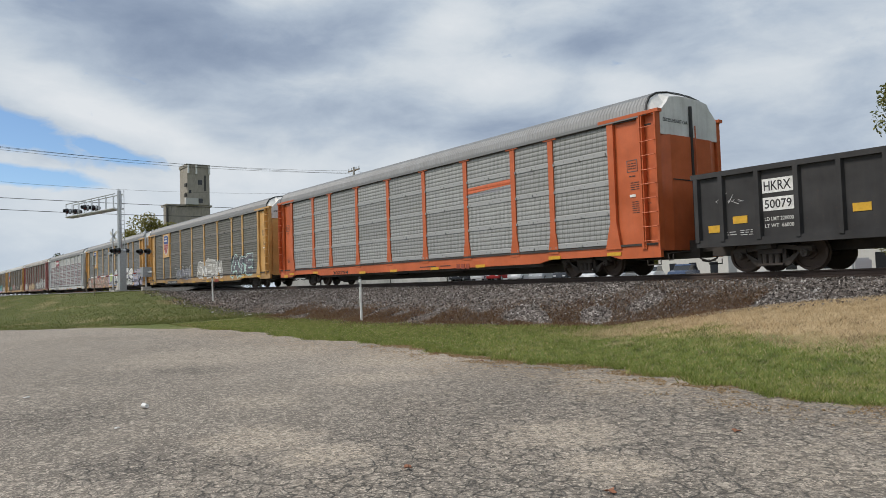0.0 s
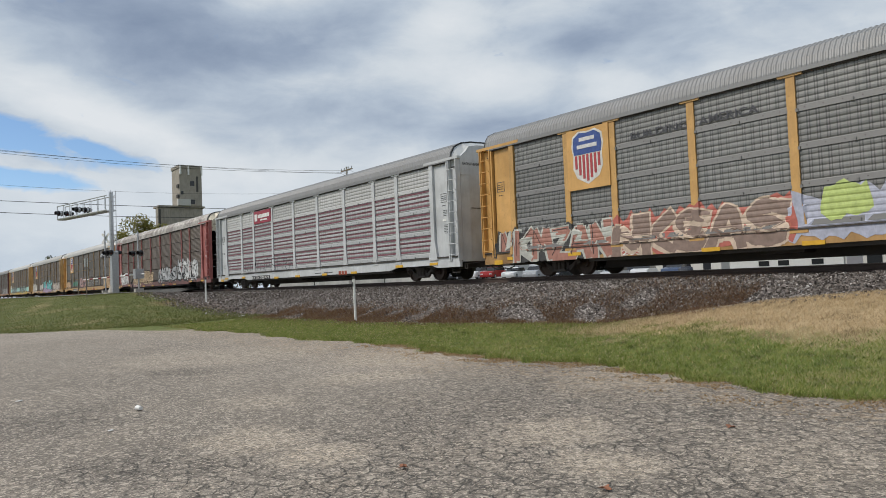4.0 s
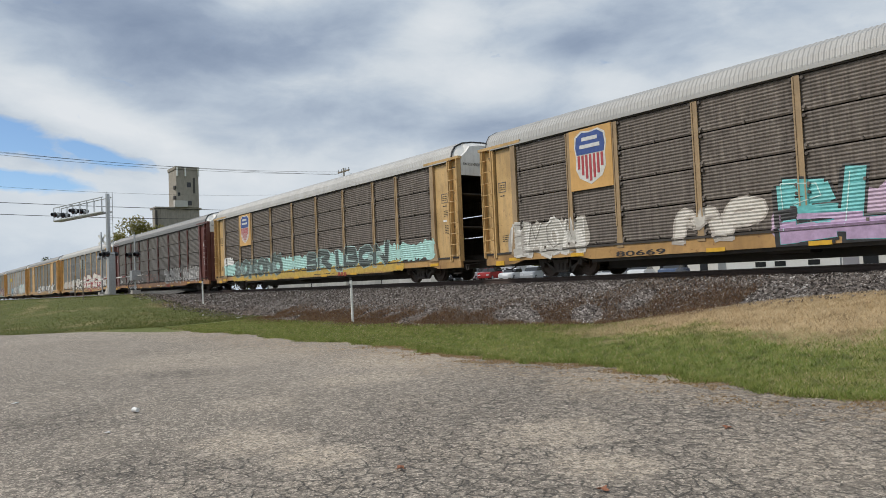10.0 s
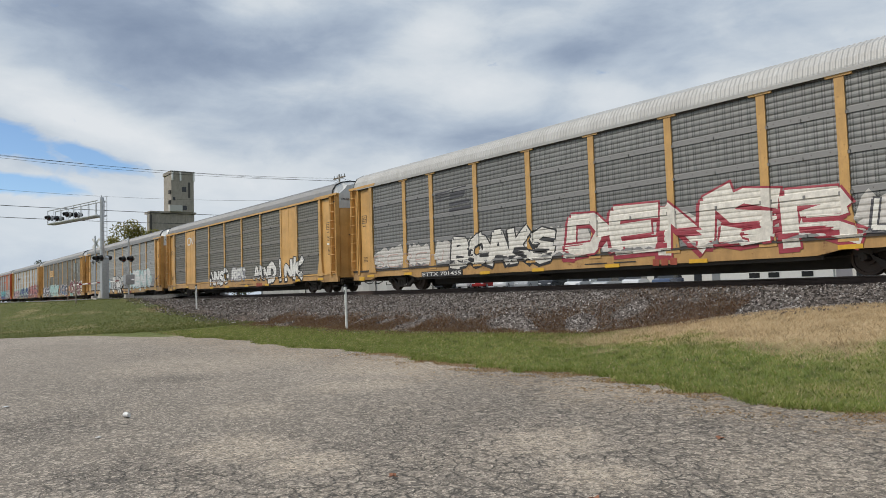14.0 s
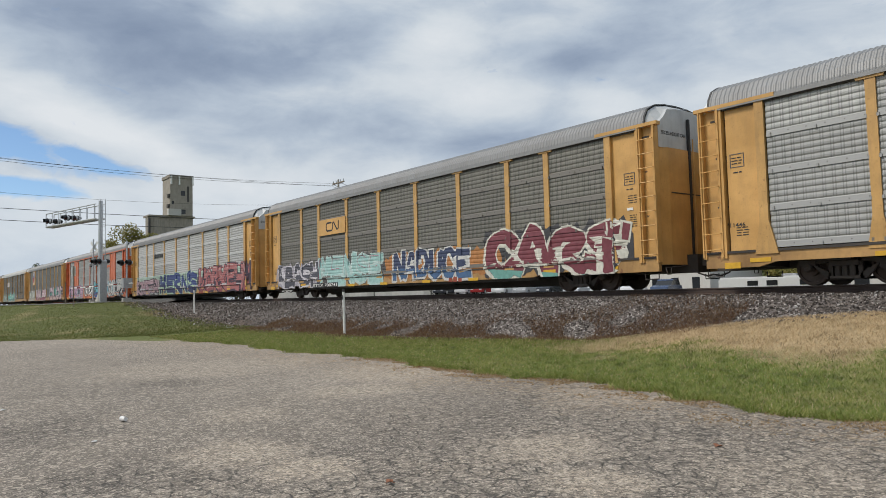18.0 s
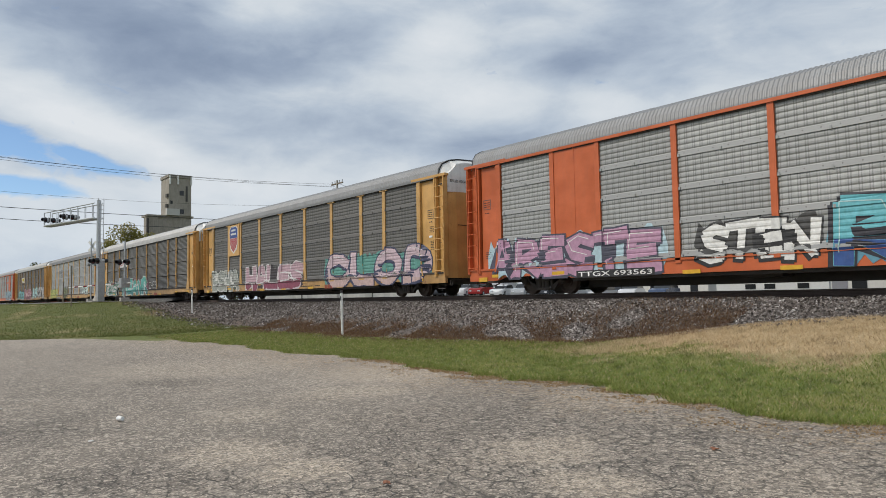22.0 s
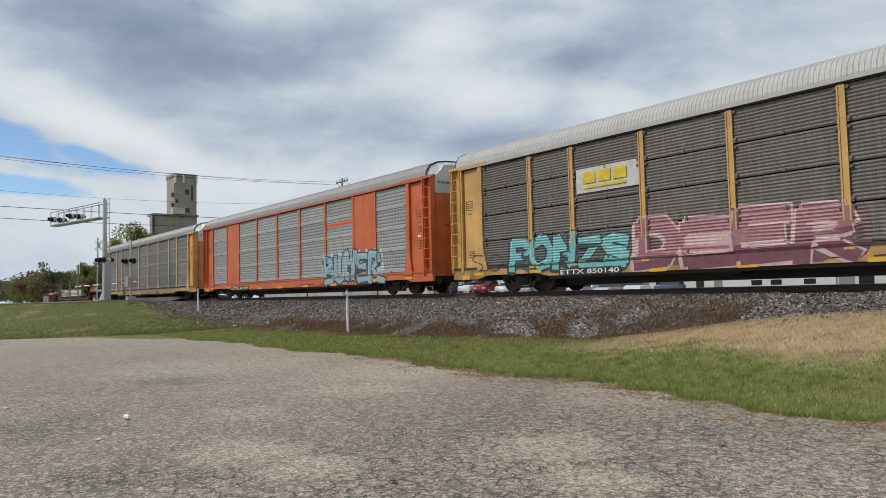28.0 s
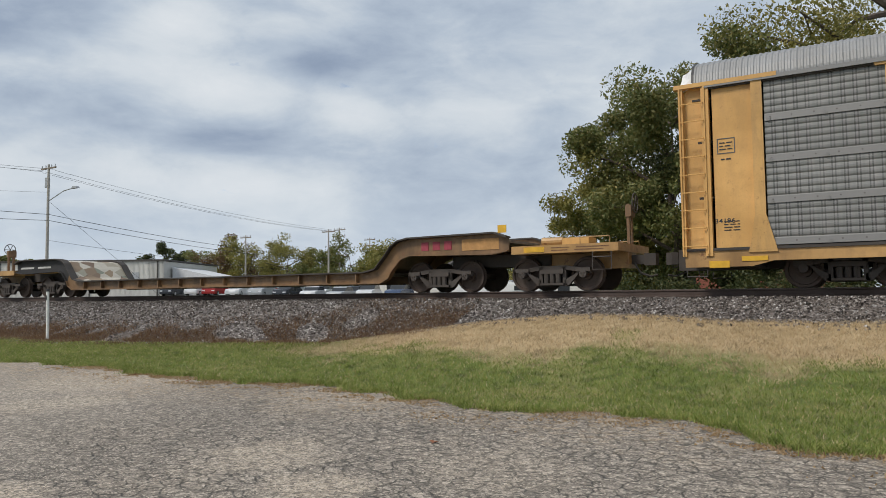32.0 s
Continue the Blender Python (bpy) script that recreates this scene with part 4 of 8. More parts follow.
def truck_frame(s):
    """A cast side frame of a freight truck: arched top, spring pocket, two bearing ends."""
    def make(bm):
        y0, y1 = min(s * 0.98, s * 1.10), max(s * 0.98, s * 1.10)
        W = AXLE
        add_prism(bm, [(-W - 0.20, 0.47), (-W - 0.22, 0.57), (-0.40, 0.69), (0.40, 0.69), (W + 0.22, 0.57), (W + 0.20, 0.47), (0.40, 0.57), (-0.40, 0.57)][::-1], "y", y0, y1)
        for k in (-1, 1):
            foot = [(k * (W - 0.10), 0.54), (k * (W - 0.20), 0.40), (k * 0.46, 0.15), (k * 0.34, 0.15), (k * 0.34, 0.29)]
            add_prism(bm, foot, "y", y0, y1)
            add_box(bm, min(k * 0.29, k * 0.39), max(k * 0.29, k * 0.39), y0, y1, 0.16, 0.66)
        add_box(bm, -0.42, 0.42, y0, y1, 0.14, 0.21)
        for x in (-W, W):
            add_tube(bm, (x, s * 1.08, 0.45), (x, s * 1.20, 0.45), 0.115, 0.10, 12)
            add_box(bm, x - 0.2, x + 0.2, min(s * 1.0, s * 1.16), max(s * 1.0, s * 1.16), 0.52, 0.62)
        for x in (-0.17, 0.0, 0.17):
            add_tube(bm, (x, s * 1.12, 0.22), (x, s * 1.12, 0.46), 0.075, sides=8)
        add_box(bm, -0.34, 0.34, min(s * 0.98, s * 1.19), max(s * 0.98, s * 1.19), 0.47, 0.58)
        add_box(bm, -0.34, 0.34, min(s * 0.98, s * 1.19), max(s * 0.98, s * 1.19), 0.16, 0.215)
    return make


AXLE = 0.89


def bolster(bm):
    add_box(bm, -0.2, 0.2, -1.05, 1.05, 0.46, 0.66)
    for x in (-0.45, 0.45):
        add_box(bm, x - 0.05, x + 0.05, -0.85, 0.85, 0.30, 0.42)


def wheelset(radius):
    def make(bm):
        add_tube(bm, (0, -1.09, 0), (0, 1.09, 0), 0.08, sides=10)
        for s in (-1, 1):
            n = 28
            prof = [(0.70, radius + 0.025), (0.735, radius + 0.02), (0.745, radius), (0.84, radius - 0.01), (0.845, radius - 0.075), (0.80, radius - 0.085), (0.785, 0.17), (0.85, 0.16), (0.85, 0.0)]
            rings = [[bm.verts.new((r * math.cos(2 * math.pi * i / n), s * y, r * math.sin(2 * math.pi * i / n))) for i in range(n)] for y, r in prof[:-1]]
            for a, b in zip(rings, rings[1:]):
                for i in range(n):
                    bm.faces.new((a[i], a[(i + 1) % n], b[(i + 1) % n], b[i]))
            bm.faces.new(rings[-1])
            bm.faces.new(rings[0][::-1])
            # three bolts on the bearing cap show the turning
            for i in range(3):
                q = 2 * math.pi * i / 3
                add_tube(bm, (0.05 * math.cos(q), s * 1.19, 0.05 * math.sin(q)), (0.05 * math.cos(q), s * 1.225, 0.05 * math.sin(q)), 0.017, sides=6)
    return make


WHEELS = {"front": [], "rear": []}


def add_truck(car, x, radius=0.42):
    """A four-wheel truck under a car: bolster with side frames and two wheelsets that turn."""
    tr = part("truck", shared("bolster", "under_steel", bolster), None, car, "dark cast steel four-wheel truck", at=(x, 0, 0))
    for s in (-1, 1):
        part("side_frame", shared(("side_frame", s), "truck_steel", truck_frame(s)), None, tr)
    for key, dx in (("front", AXLE), ("rear", -AXLE)):
        w = part("wheelset", shared(("wheelset", radius), "wheel_steel", wheelset(radius)), None, tr, "rust-brown steel wheelset", at=(dx, 0, radius))
        WHEELS[key].append((w, radius))
    return tr


def flip(m=None):
    return Matrix.Rotation(math.pi, 4, "Z")


GAP_PITCH = 28.43
TRAVEL = [263.67, 302.903, -2.5815, -1.9571, 1.0521, 1.40]


def travelled(t):
    u = t / 16.0 - 1.0
    return sum(c * u ** i for i, c in enumerate(TRAVEL))


TRAIN = []


def train_pose(t, offset):
    x = travelled(t) + offset
    return pose(x, track_y(x), RAIL_Z, 0, 0, TRACK_TURN)



def train_thing(name, offset, label, category, group=""):
    """A car of the train, whose middle runs offset metres from the train's mark."""
    e = thing(name, train_pose(0.0, offset), label, category, group)
    TRAIN.append((e, offset))
    return e


SLACK = {19: 0.15}      # a car that stands off its place in the row


def wall_plate(w):
    """A solid panel with a welded seam down its middle."""
    def make(bm):
        add_prism(bm, [(-w / 2, -0.05), (-0.03, -0.05), (-0.02, -0.062), (0.02, -0.062), (0.03, -0.05), (w / 2, -0.05), (w / 2, 0.02), (-w / 2, 0.02)], "z", 0.96, 4.83)
    return make


def rack_car(index, paint_name, kind, sheet_mat, roof_mat, label, hood_mat="white_paint", door_mat=None, post_mat=None, open_end=0):
    car = train_thing("autorack_car", HALF - GAP_PITCH * index + SLACK.get(index, 0.0), label, "railway car", "cars of the train")
    post_mat = post_mat or {"yellow_paint": "post_dull" if kind == "old" and index < 9 else "post_yellow", "old_yellow_paint": "post_dull"}.get(paint_name, paint_name)
    wk = "old" if kind == "old" else "new"
    part("underframe", shared("underframe", "under_steel", underframe), None, car)
    part("upper_deck", shared("inner_deck", "under_steel", inner_deck), None, car)
    part("roof", shared("roof", roof_mat, roof_sheet), None, car, "ribbed sheet metal roof")
    lip = paint_name if kind == "flush" else "under_steel"
    part("roof_edge", shared("roof_edge", lip if kind == "flush" else roof_mat, roof_lip), None, car)
    part("roof_gap", shared("roof_gap", "under_steel", roof_gap), None, car, "dark strip standing for the shade under the roof edge")
    sill = {"yellow_paint": "sill_yellow", "old_yellow_paint": "sill_yellow", "red_paint": "red_sill", "brown_paint": "rusty_sill"}.get(paint_name, paint_name)
    for s in (-1, 1):
        turn = Matrix.Identity(4) if s < 0 else flip()
        part("side_sill", shared(("side_sill", s), sill, side_sill(s)), None, car, "long painted steel sill")
        part("sill_lip", shared(("sill_lip", s), "under_steel" if kind != "flush" else paint_name, sill_lip(s)), None, car)
        for i, x in enumerate(POSTS[1:-1]):
            part("side_post", shared(("side_post", kind), post_mat, side_post(kind)), None, car, at=turn @ Matrix.Translation((x, -SIDE, 0)))
        for i, (a, b) in enumerate(zip(POSTS, POSTS[1:])):
            w = b - a - 0.06
            m = turn @ Matrix.Translation(((a + b) / 2, -SIDE, 0))
            if kind == "flush" and i in (1, 7):
                part("wall_plate", shared(("wall_plate", round(w, 2)), paint_name, wall_plate(w)), None, car, at=m)
                continue
            for r in range(4):
                mat = sheet_mat
                if sheet_mat == "sheet_striped" and r == 3:
                    mat = "sheet_white"
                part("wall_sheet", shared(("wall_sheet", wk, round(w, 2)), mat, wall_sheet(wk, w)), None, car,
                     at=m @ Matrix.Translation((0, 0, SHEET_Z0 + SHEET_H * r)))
    for e in (1, -1):
        turn = Matrix.Identity(4) if e > 0 else flip()
        part("hood", shared("hood", hood_mat, hood), None, car, "smooth pale end hood", at=turn)
        part("roof_gasket", shared("roof_gasket", "dark_metal", roof_gasket), None, car, "black roof end trim", at=turn)
        for s in (-1, 1):
            if not (e > 0 and (open_end == 2 or (open_end == 1 and s > 0))):
                part("end_door", shared(("end_door", s), door_mat or paint_name, end_door(s)), None, car, at=turn)
            if index == 16 and e > 0:
                for k in range(9):
                    part("door_rib", shared(("door_rib", s), paint_name, lambda bm: add_box(bm, 13.54, 13.62, -0.03, 0.03, 0.75, 4.9)), None, car, at=Matrix.Translation((0, s * (0.1 + 0.155 * k), 0)))
            part("end_plate", shared(("end_plate", s), paint_name, end_plate(s)), None, car, at=turn)
            part("end_post", shared(("end_post", s), post_mat, end_post(s)), None, car, at=turn)
            part("corner_frame", shared(("corner_frame", s), paint_name, corner_frame(s)), None, car, at=turn)
            part("end_rail", shared(("end_rail", s), paint_name, end_rail(s)), None, car, at=turn)
            lad = part("ladder", shared(("ladder", s), paint_name, ladder(s)), None, car, at=turn)
            for k in range(9):
                part("rung", shared(("rung", s), paint_name, rung(s)), None, lad, at=(0, 0, 1.02 + 0.43 * k))
            part("step_iron", shared(("step_iron", s), "under_steel", step_iron(s)), None, car, at=turn)
        if not (open_end and e > 0):
            part("door_bar", shared("door_bar", "dark_metal", door_bar), None, car, at=turn)
            part("lock_rod", shared("lock_rod", paint_name, lock_rod), None, car, at=turn)
            part("door_seam", shared("door_seam", "dark_metal", door_seam), None, car, at=turn)
        part("coupler", shared("coupler", "under_steel", coupler), None, car, at=turn)
        part("uncoupling_lever", shared("uncoupling_lever", "under_steel", uncoupling_lever), None, car, at=turn)
        add_truck(car, 10.06 * e)
    return car


CARS = [
    ("orange_paint", "new", "sheet_light", "roof_grey", "orange enclosed autorack car with clean silver wall sheets", "white_paint"),
    ("yellow_paint", "new", "sheet_tan", "roof_grey", "yellow enclosed autorack car with tan-grey wall sheets", "white_paint"),
    ("yellow_paint", "new", "sheet_grey", "roof_grey", "yellow autorack car with grey sheets and white lettering", "white_paint"),
    ("silver_paint", "new", "sheet_striped", "roof_grey", "silver autorack car with maroon stripes and a maroon sign", "silver_paint"),
    ("red_paint", "old", "sheet_brown", "roof_stained", "faded red autorack car with grimy brown wall sheets", "cream_paint"),
    ("yellow_paint", "old", "sheet_dirty", "roof_white", "dirty yellow autorack car with dark grey sheets", "white_paint"),
    ("old_yellow_paint", "old", "sheet_brown", "roof_white", "old yellow autorack car covered with teal spray paint", "white_paint"),
    ("old_yellow_paint", "old", "sheet_brown", "roof_white", "old yellow autorack car with a mint painted band", "white_paint"),
    ("brown_paint", "old", "sheet_dirty", "roof_grey", "dark red-brown autorack car with grey wall sheets", "white_paint"),
    ("yellow_paint", "new", "sheet_grey", "roof_white", "yellow autorack car with large white spray-painted letters", "white_paint"),
    ("yellow_paint", "flush", "sheet_tan", "roof_grey", "smooth-sided yellow autorack car with two solid panels", "silver_paint"),
    ("yellow_paint", "new", "sheet_light", "roof_grey", "yellow autorack car with light grey wall sheets", "white_paint"),
    ("yellow_paint", "new", "sheet_tan", "roof_grey", "yellow autorack car with a long row of spray paint", "silver_paint"),
    ("yellow_paint", "new", "sheet_white", "roof_grey", "yellow autorack car with nearly white wall sheets", "silver_paint"),
    ("orange_paint", "flush", "sheet_light", "roof_grey", "smooth-sided orange autorack car with spray paint", "silver_paint"),
    ("yellow_paint", "new", "sheet_dull", "roof_grey", "yellow autorack car with dark grey perforated sheets", "white_paint"),
    ("yellow_paint", "old", "sheet_dull", "roof_white", "yellow autorack car with grey sheets and teal letters", "white_paint"),
    ("yellow_paint", "new", "sheet_light", "roof_grey", "yellow autorack car with pale silver sheets", "white_paint"),
    ("yellow_paint", "old", "sheet_dirty", "roof_white", "yellow autorack car with dark sheets and teal letters", "white_paint"),
    ("orange_paint", "flush", "sheet_light", "roof_grey", "smooth-sided orange autorack car with one blue spray piece", "silver_paint"),
    ("yellow_paint", "new", "sheet_grey", "roof_grey", "clean yellow autorack car with even grey sheets, last of its kind", "white_paint"),
]
RACKS = [rack_car(i, p, k, s, r, label, h, open_end={4: 2, 7: 2}.get(i, 0)) for i, (p, k, s, r, label, h) in enumerate(CARS)]


def gondola():
    car = train_thing("gondola_car", travelled_gap + 8.0 - 0.0, "black open-top gondola car with white number boards", "railway car", "cars of the train")
    bm = bmesh.new()
    for s in (-1, 1):
        add_box(bm, -7.9, 7.9, min(s * 1.42, s * 1.46), max(s * 1.42, s * 1.46), 0.80, 2.72)
    for e in (-1, 1):
        add_box(bm, min(e * 7.86, e * 7.9), max(e * 7.86, e * 7.9), -1.42, 1.42, 0.85, 2.72)
    add_box(bm, -7.86, 7.86, -1.42, 1.42, 0.95, 1.02)
    part("body", bm, "black_paint", car)
    for s in (-1, 1):
        bm = bmesh.new()
        add_prism(bm, [(min(s * 1.38, s * 1.56), 2.66), (max(s * 1.38, s * 1.56), 2.66), (max(s * 1.38, s * 1.56), 2.80), (min(s * 1.38, s * 1.56), 2.80)], "x", -8.0, 8.0)
        part("top_rail", bm, "black_paint", car)
        bm = bmesh.new()
        add_box(bm, -7.9, 7.9, min(s * 1.42, s * 1.54), max(s * 1.42, s * 1.54), 0.72, 0.92)
        part("side_sill", bm, "black_paint", car)
        for x in [-7.85] + [-7.08 + 1.047 * i for i in range(14)] + [7.85]:
            bm = bmesh.new()
            add_prism(bm, [(x - 0.10, s * 1.46), (x + 0.10, s * 1.46), (x + 0.06, s * 1.57), (x - 0.06, s * 1.57)], "z", 0.86, 2.68)
            part("side_post", bm, "black_paint", car)
    bm = bmesh.new()
    add_box(bm, -8.2, 8.2, -0.3, 0.3, 0.5, 0.95)
    for x in (-6, 0, 6):
        add_box(bm, x - 0.2, x + 0.2, -1.4, 1.4, 0.6, 0.95)
    part("underframe", bm, "under_steel", car)
    for e in (1, -1):
        turn = (Matrix.Identity(4) if e > 0 else flip()) 
        part("coupler", shared("coupler", "under_steel", coupler), None, car, at=turn @ Matrix.Translation((-5.45, 0, 0)))
        add_truck(car, 5.95 * e, 0.46)
    return car


travelled_gap = 28.0 + 0.0
GONDOLA = gondola()


def flatcar():
    off = -GAP_PITCH * 20 - 1.25 - 16.05
    car = train_thing("depressed_flatcar", off, "weathered yellow depressed-deck heavy flatcar on eight trucks", "railway car", "cars of the train")
    # each long girder: raised over the trucks, dropped between them
    drop = [(-8.35, 1.15), (-7.95, 0.72), (-7.5, 0.63), (7.5, 0.63), (7.95, 0.72), (8.35, 1.15)]
    under = [(8.55, 0.70), (8.40, 0.47), (8.1, 0.32), (-8.1, 0.32), (-8.40, 0.47), (-8.55, 0.70)]
    high = [(8.35, 1.15), (8.55, 1.40), (8.8, 1.55), (9.2, 1.62), (12.1, 1.64), (12.5, 1.50)]
    belly = [(12.5, 1.16), (12.0, 1.08), (9.2, 1.14), (8.9, 1.05), (8.7, 0.85), (8.55, 0.70)]

    def plate_girder(name, top, low, s, mat, label):
        bm = bmesh.new()
        add_prism(bm, top + low, "y", min(s * 1.28, s * 1.33), max(s * 1.28, s * 1.33))
        flange = bmesh.new()
        for a, b in zip(top, top[1:]):
            add_prism(flange, [(a[0], a[1]), (b[0], b[1]), (b[0], b[1] + 0.045), (a[0], a[1] + 0.045)], "y", min(s * 1.2, s * 1.52), max(s * 1.2, s * 1.52))
        part("top_flange", flange, "under_steel", car, "grimy black top flange")
        for a, b in zip(low, low[1:]):
            add_prism(bm, [(a[0], a[1]), (b[0], b[1]), (b[0], b[1] - 0.035), (a[0], a[1] - 0.035)], "y", min(s * 1.22, s * 1.43), max(s * 1.22, s * 1.43))
        part(name, bm, mat, car, label)

    for s in (-1, 1):
        plate_girder("dropped_girder", drop, under, s, "flat_yellow_paint", "rust-streaked yellow-brown girder")
        plate_girder("raised_girder", high, belly, s, "flat_yellow_paint", "rust-streaked yellow-brown girder")
        plate_girder("raised_girder", [(-x, z) for x, z in high][::-1], [(-x, z) for x, z in belly][::-1], s, "black_paint", "grimy black girder")
        for k in range(13):
            x = -7.2 + 1.2 * k
            bm = bmesh.new()
            add_prism(bm, [(x - 0.02, 0.34), (x + 0.02, 0.34), (x + 0.02, 0.62), (x - 0.02, 0.62)], "y", min(s * 1.33, s * 1.47), max(s * 1.33, s * 1.47))
            part("stiffener", bm, "flat_yellow_paint", car)
    # the sloping plates between the girders, from the low deck up to the high ends
    for e in (-1, 1):
        slope = [(9.25, 1.60), (8.8, 1.52), (8.45, 1.22), (8.1, 0.84), (7.6, 0.64)]
        bm = bmesh.new()
        for a, b in zip(slope, slope[1:]):
            add_prism(bm, [(e * a[0], a[1]), (e * b[0], b[1]), (e * b[0], b[1] - 0.05), (e * a[0], a[1] - 0.05)], "y", -1.32, 1.32)
        part("ramp_plate", bm, "patched_paint" if e < 0 else "flat_yellow_paint", car, "cream, tan and brown patchwork paint" if e < 0 else "")
    bm = bmesh.new()
    add_box(bm, -7.9, 7.9, -1.3, 1.3, 0.55, 0.65)
    for e in (-1, 1):
        add_box(bm, min(e * 9.0, e * 12.3), max(e * 9.0, e * 12.3), -1.3, 1.3, 1.40, 1.48)
    part("deck", bm, "tarnished_wood", car, "dark worn timber deck")
    for e in (-1, 1):
        bm = bmesh.new()
        add_box(bm, min(e * 10.2, e * 13.4), max(e * 10.2, e * 13.4), -0.5, 0.5, 0.72, 1.08)
        part("span_bolster", bm, "under_steel", car)
    for e in (1, -1):
        turn = Matrix.Identity(4) if e > 0 else flip()
        bm = bmesh.new()
        add_box(bm, 12.62, 15.65, -1.42, 1.42, 1.02, 1.24)
        add_box(bm, 12.6, 15.6, -0.4, 0.4, 0.6, 1.04)
        part("end_deck", bm, "sill_yellow", car, "yellow end platform", at=turn)
        bm = bmesh.new()
        add_tube(bm, (13.35, -0.9, 1.36), (13.95, -0.9, 1.36), 0.12, sides=12)
        part("air_tank", bm, "sill_yellow", car, at=turn)
        bm = bmesh.new()
        add_box(bm, 14.0, 14.75, -1.1, -0.5, 1.24, 1.44)
        part("valve_box", bm, "yellow_paint", car, at=turn)
        for s in (-1, 1):
            bm = bmesh.new()
            add_path(bm, [(14.95, s * 1.4, 1.24), (14.95, s * 1.4, 0.55), (15.45, s * 1.4, 0.55), (15.45, s * 1.4, 1.24)], 0.018, 5)
            add_path(bm, [(14.95, s * 1.4, 0.88), (15.45, s * 1.4, 0.88)], 0.018, 5)
            part("step_iron", bm, "truck_steel", car, at=turn)
            bm = bmesh.new()
            add_path(bm, [(14.6, s * 1.35, 1.24), (14.6, s * 1.35, 1.42), (15.4, s * 1.35, 1.42), (15.4, s * 1.35, 1.24)], 0.016, 5)
            part("grab_rail", bm, "sill_yellow", car, at=turn)
        part("coupler", shared("coupler", "under_steel", coupler), None, car, at=turn @ Matrix.Translation((2.0, 0, 0)))
        bm = bmesh.new()
        add_box(bm, 15.50, 15.58, -0.16, -0.04, 1.24, 2.35)
        add_box(bm, 15.50, 15.58, 0.10, 0.18, 1.24, 2.15)
        add_box(bm, 15.48, 15.64, -0.2, 0.2, 2.0, 2.32)
        part("brake_stand", bm, "flat_yellow_paint", car, at=turn)
        bm = bmesh.new()
        ring = [(15.70, 0.27 * math.cos(q), 2.38 + 0.27 * math.sin(q)) for q in [2 * math.pi * i / 16 for i in range(17)]]
        add_path(bm, ring, 0.018, 5)
        for q in (0, math.pi / 3, 2 * math.pi / 3):
            add_tube(bm, (15.70, 0.27 * math.cos(q), 2.38 + 0.27 * math.sin(q)), (15.70, -0.27 * math.cos(q), 2.38 - 0.27 * math.sin(q)), 0.014, sides=5)
        part("brake_wheel", bm, "under_steel", car, at=turn)
        add_truck(car, 10.1 * e, 0.46)
        add_truck(car, 13.7 * e, 0.46)
    return car


FLATCAR = flatcar()


# ---------------------------------------------------------------- signs, lettering and spray paint on the train
def spray(colour, rough=0.55):
    name = "spray_%02x%02x%02x" % tuple(int(255 * c) for c in colour)
    if name not in MATS:
        m, t, b = base_mat(name, rough)
        n = noise_of(t, 7.0, 5.0)
        worn = noise_of(t, 26.0, 5.0, 0.65, stretch=(1, 1, 0.35))
        col = mix_node(t, ramp_node(t, n, [(0.3, 0.0), (0.7, 1.0)]), tuple(c * 0.8 for c in colour), tuple(min(1, c * 1.12 + 0.01) for c in colour))
        col = mix_node(t, ramp_node(t, worn, [(0.52, 0.0), (0.75, 0.45)]), col, tuple(0.55 * c + 0.06 for c in colour))
        t.links.new(col, b.inputs["Base Color"])
    return name


WHITE, BLACK, TEAL, PINK, BLUE, NAVY, MINT, GOLD, MAROON, LILAC, GREY, ROSE, LIME, SKY = ((0.70, 0.70, 0.68), (0.02, 0.02, 0.022), (0.10, 0.42, 0.42), (0.55, 0.22, 0.30), (0.08, 0.20, 0.42), (0.03, 0.05, 0.16), (0.38, 0.62, 0.58),
                                                                                        (0.62, 0.46, 0.10), (0.30, 0.035, 0.06), (0.50, 0.40, 0.58), (0.26, 0.26, 0.29), (0.42, 0.12, 0.13), (0.42, 0.52, 0.16), (0.30, 0.52, 0.62))


def letters(word, size, bold=0.0):
    """Flat letters in the x-z plane, their left foot at the origin: a bmesh."""
    cu = bpy.data.curves.new("letters", "FONT")
    cu.body, cu.size, cu.offset, cu.resolution_u = word, size, bold * size, 3
    ob = bpy.data.objects.new("letters", cu)
    bm = bmesh.new()
    bm.from_mesh(ob.to_mesh())
    ob.to_mesh_clear()
    bpy.data.objects.remove(ob)
    bpy.data.curves.remove(cu)
    bm.transform(Matrix.Rotation(math.pi / 2, 4, "X"))
    return bm


def extent(bm):
    xs, zs = [v.co.x for v in bm.verts], [v.co.z for v in bm.verts]
    return min(xs), max(xs), min(zs), max(zs)


def fit_into(bm, x0, x1, z0, z1):
    a, b, c, d = extent(bm)
    sx, sz = (x1 - x0) / max(1e-6, b - a), (z1 - z0) / max(1e-6, d - c)
    for v in bm.verts:
        v.co.x, v.co.z = x0 + (v.co.x - a) * sx, z0 + (v.co.z - c) * sz


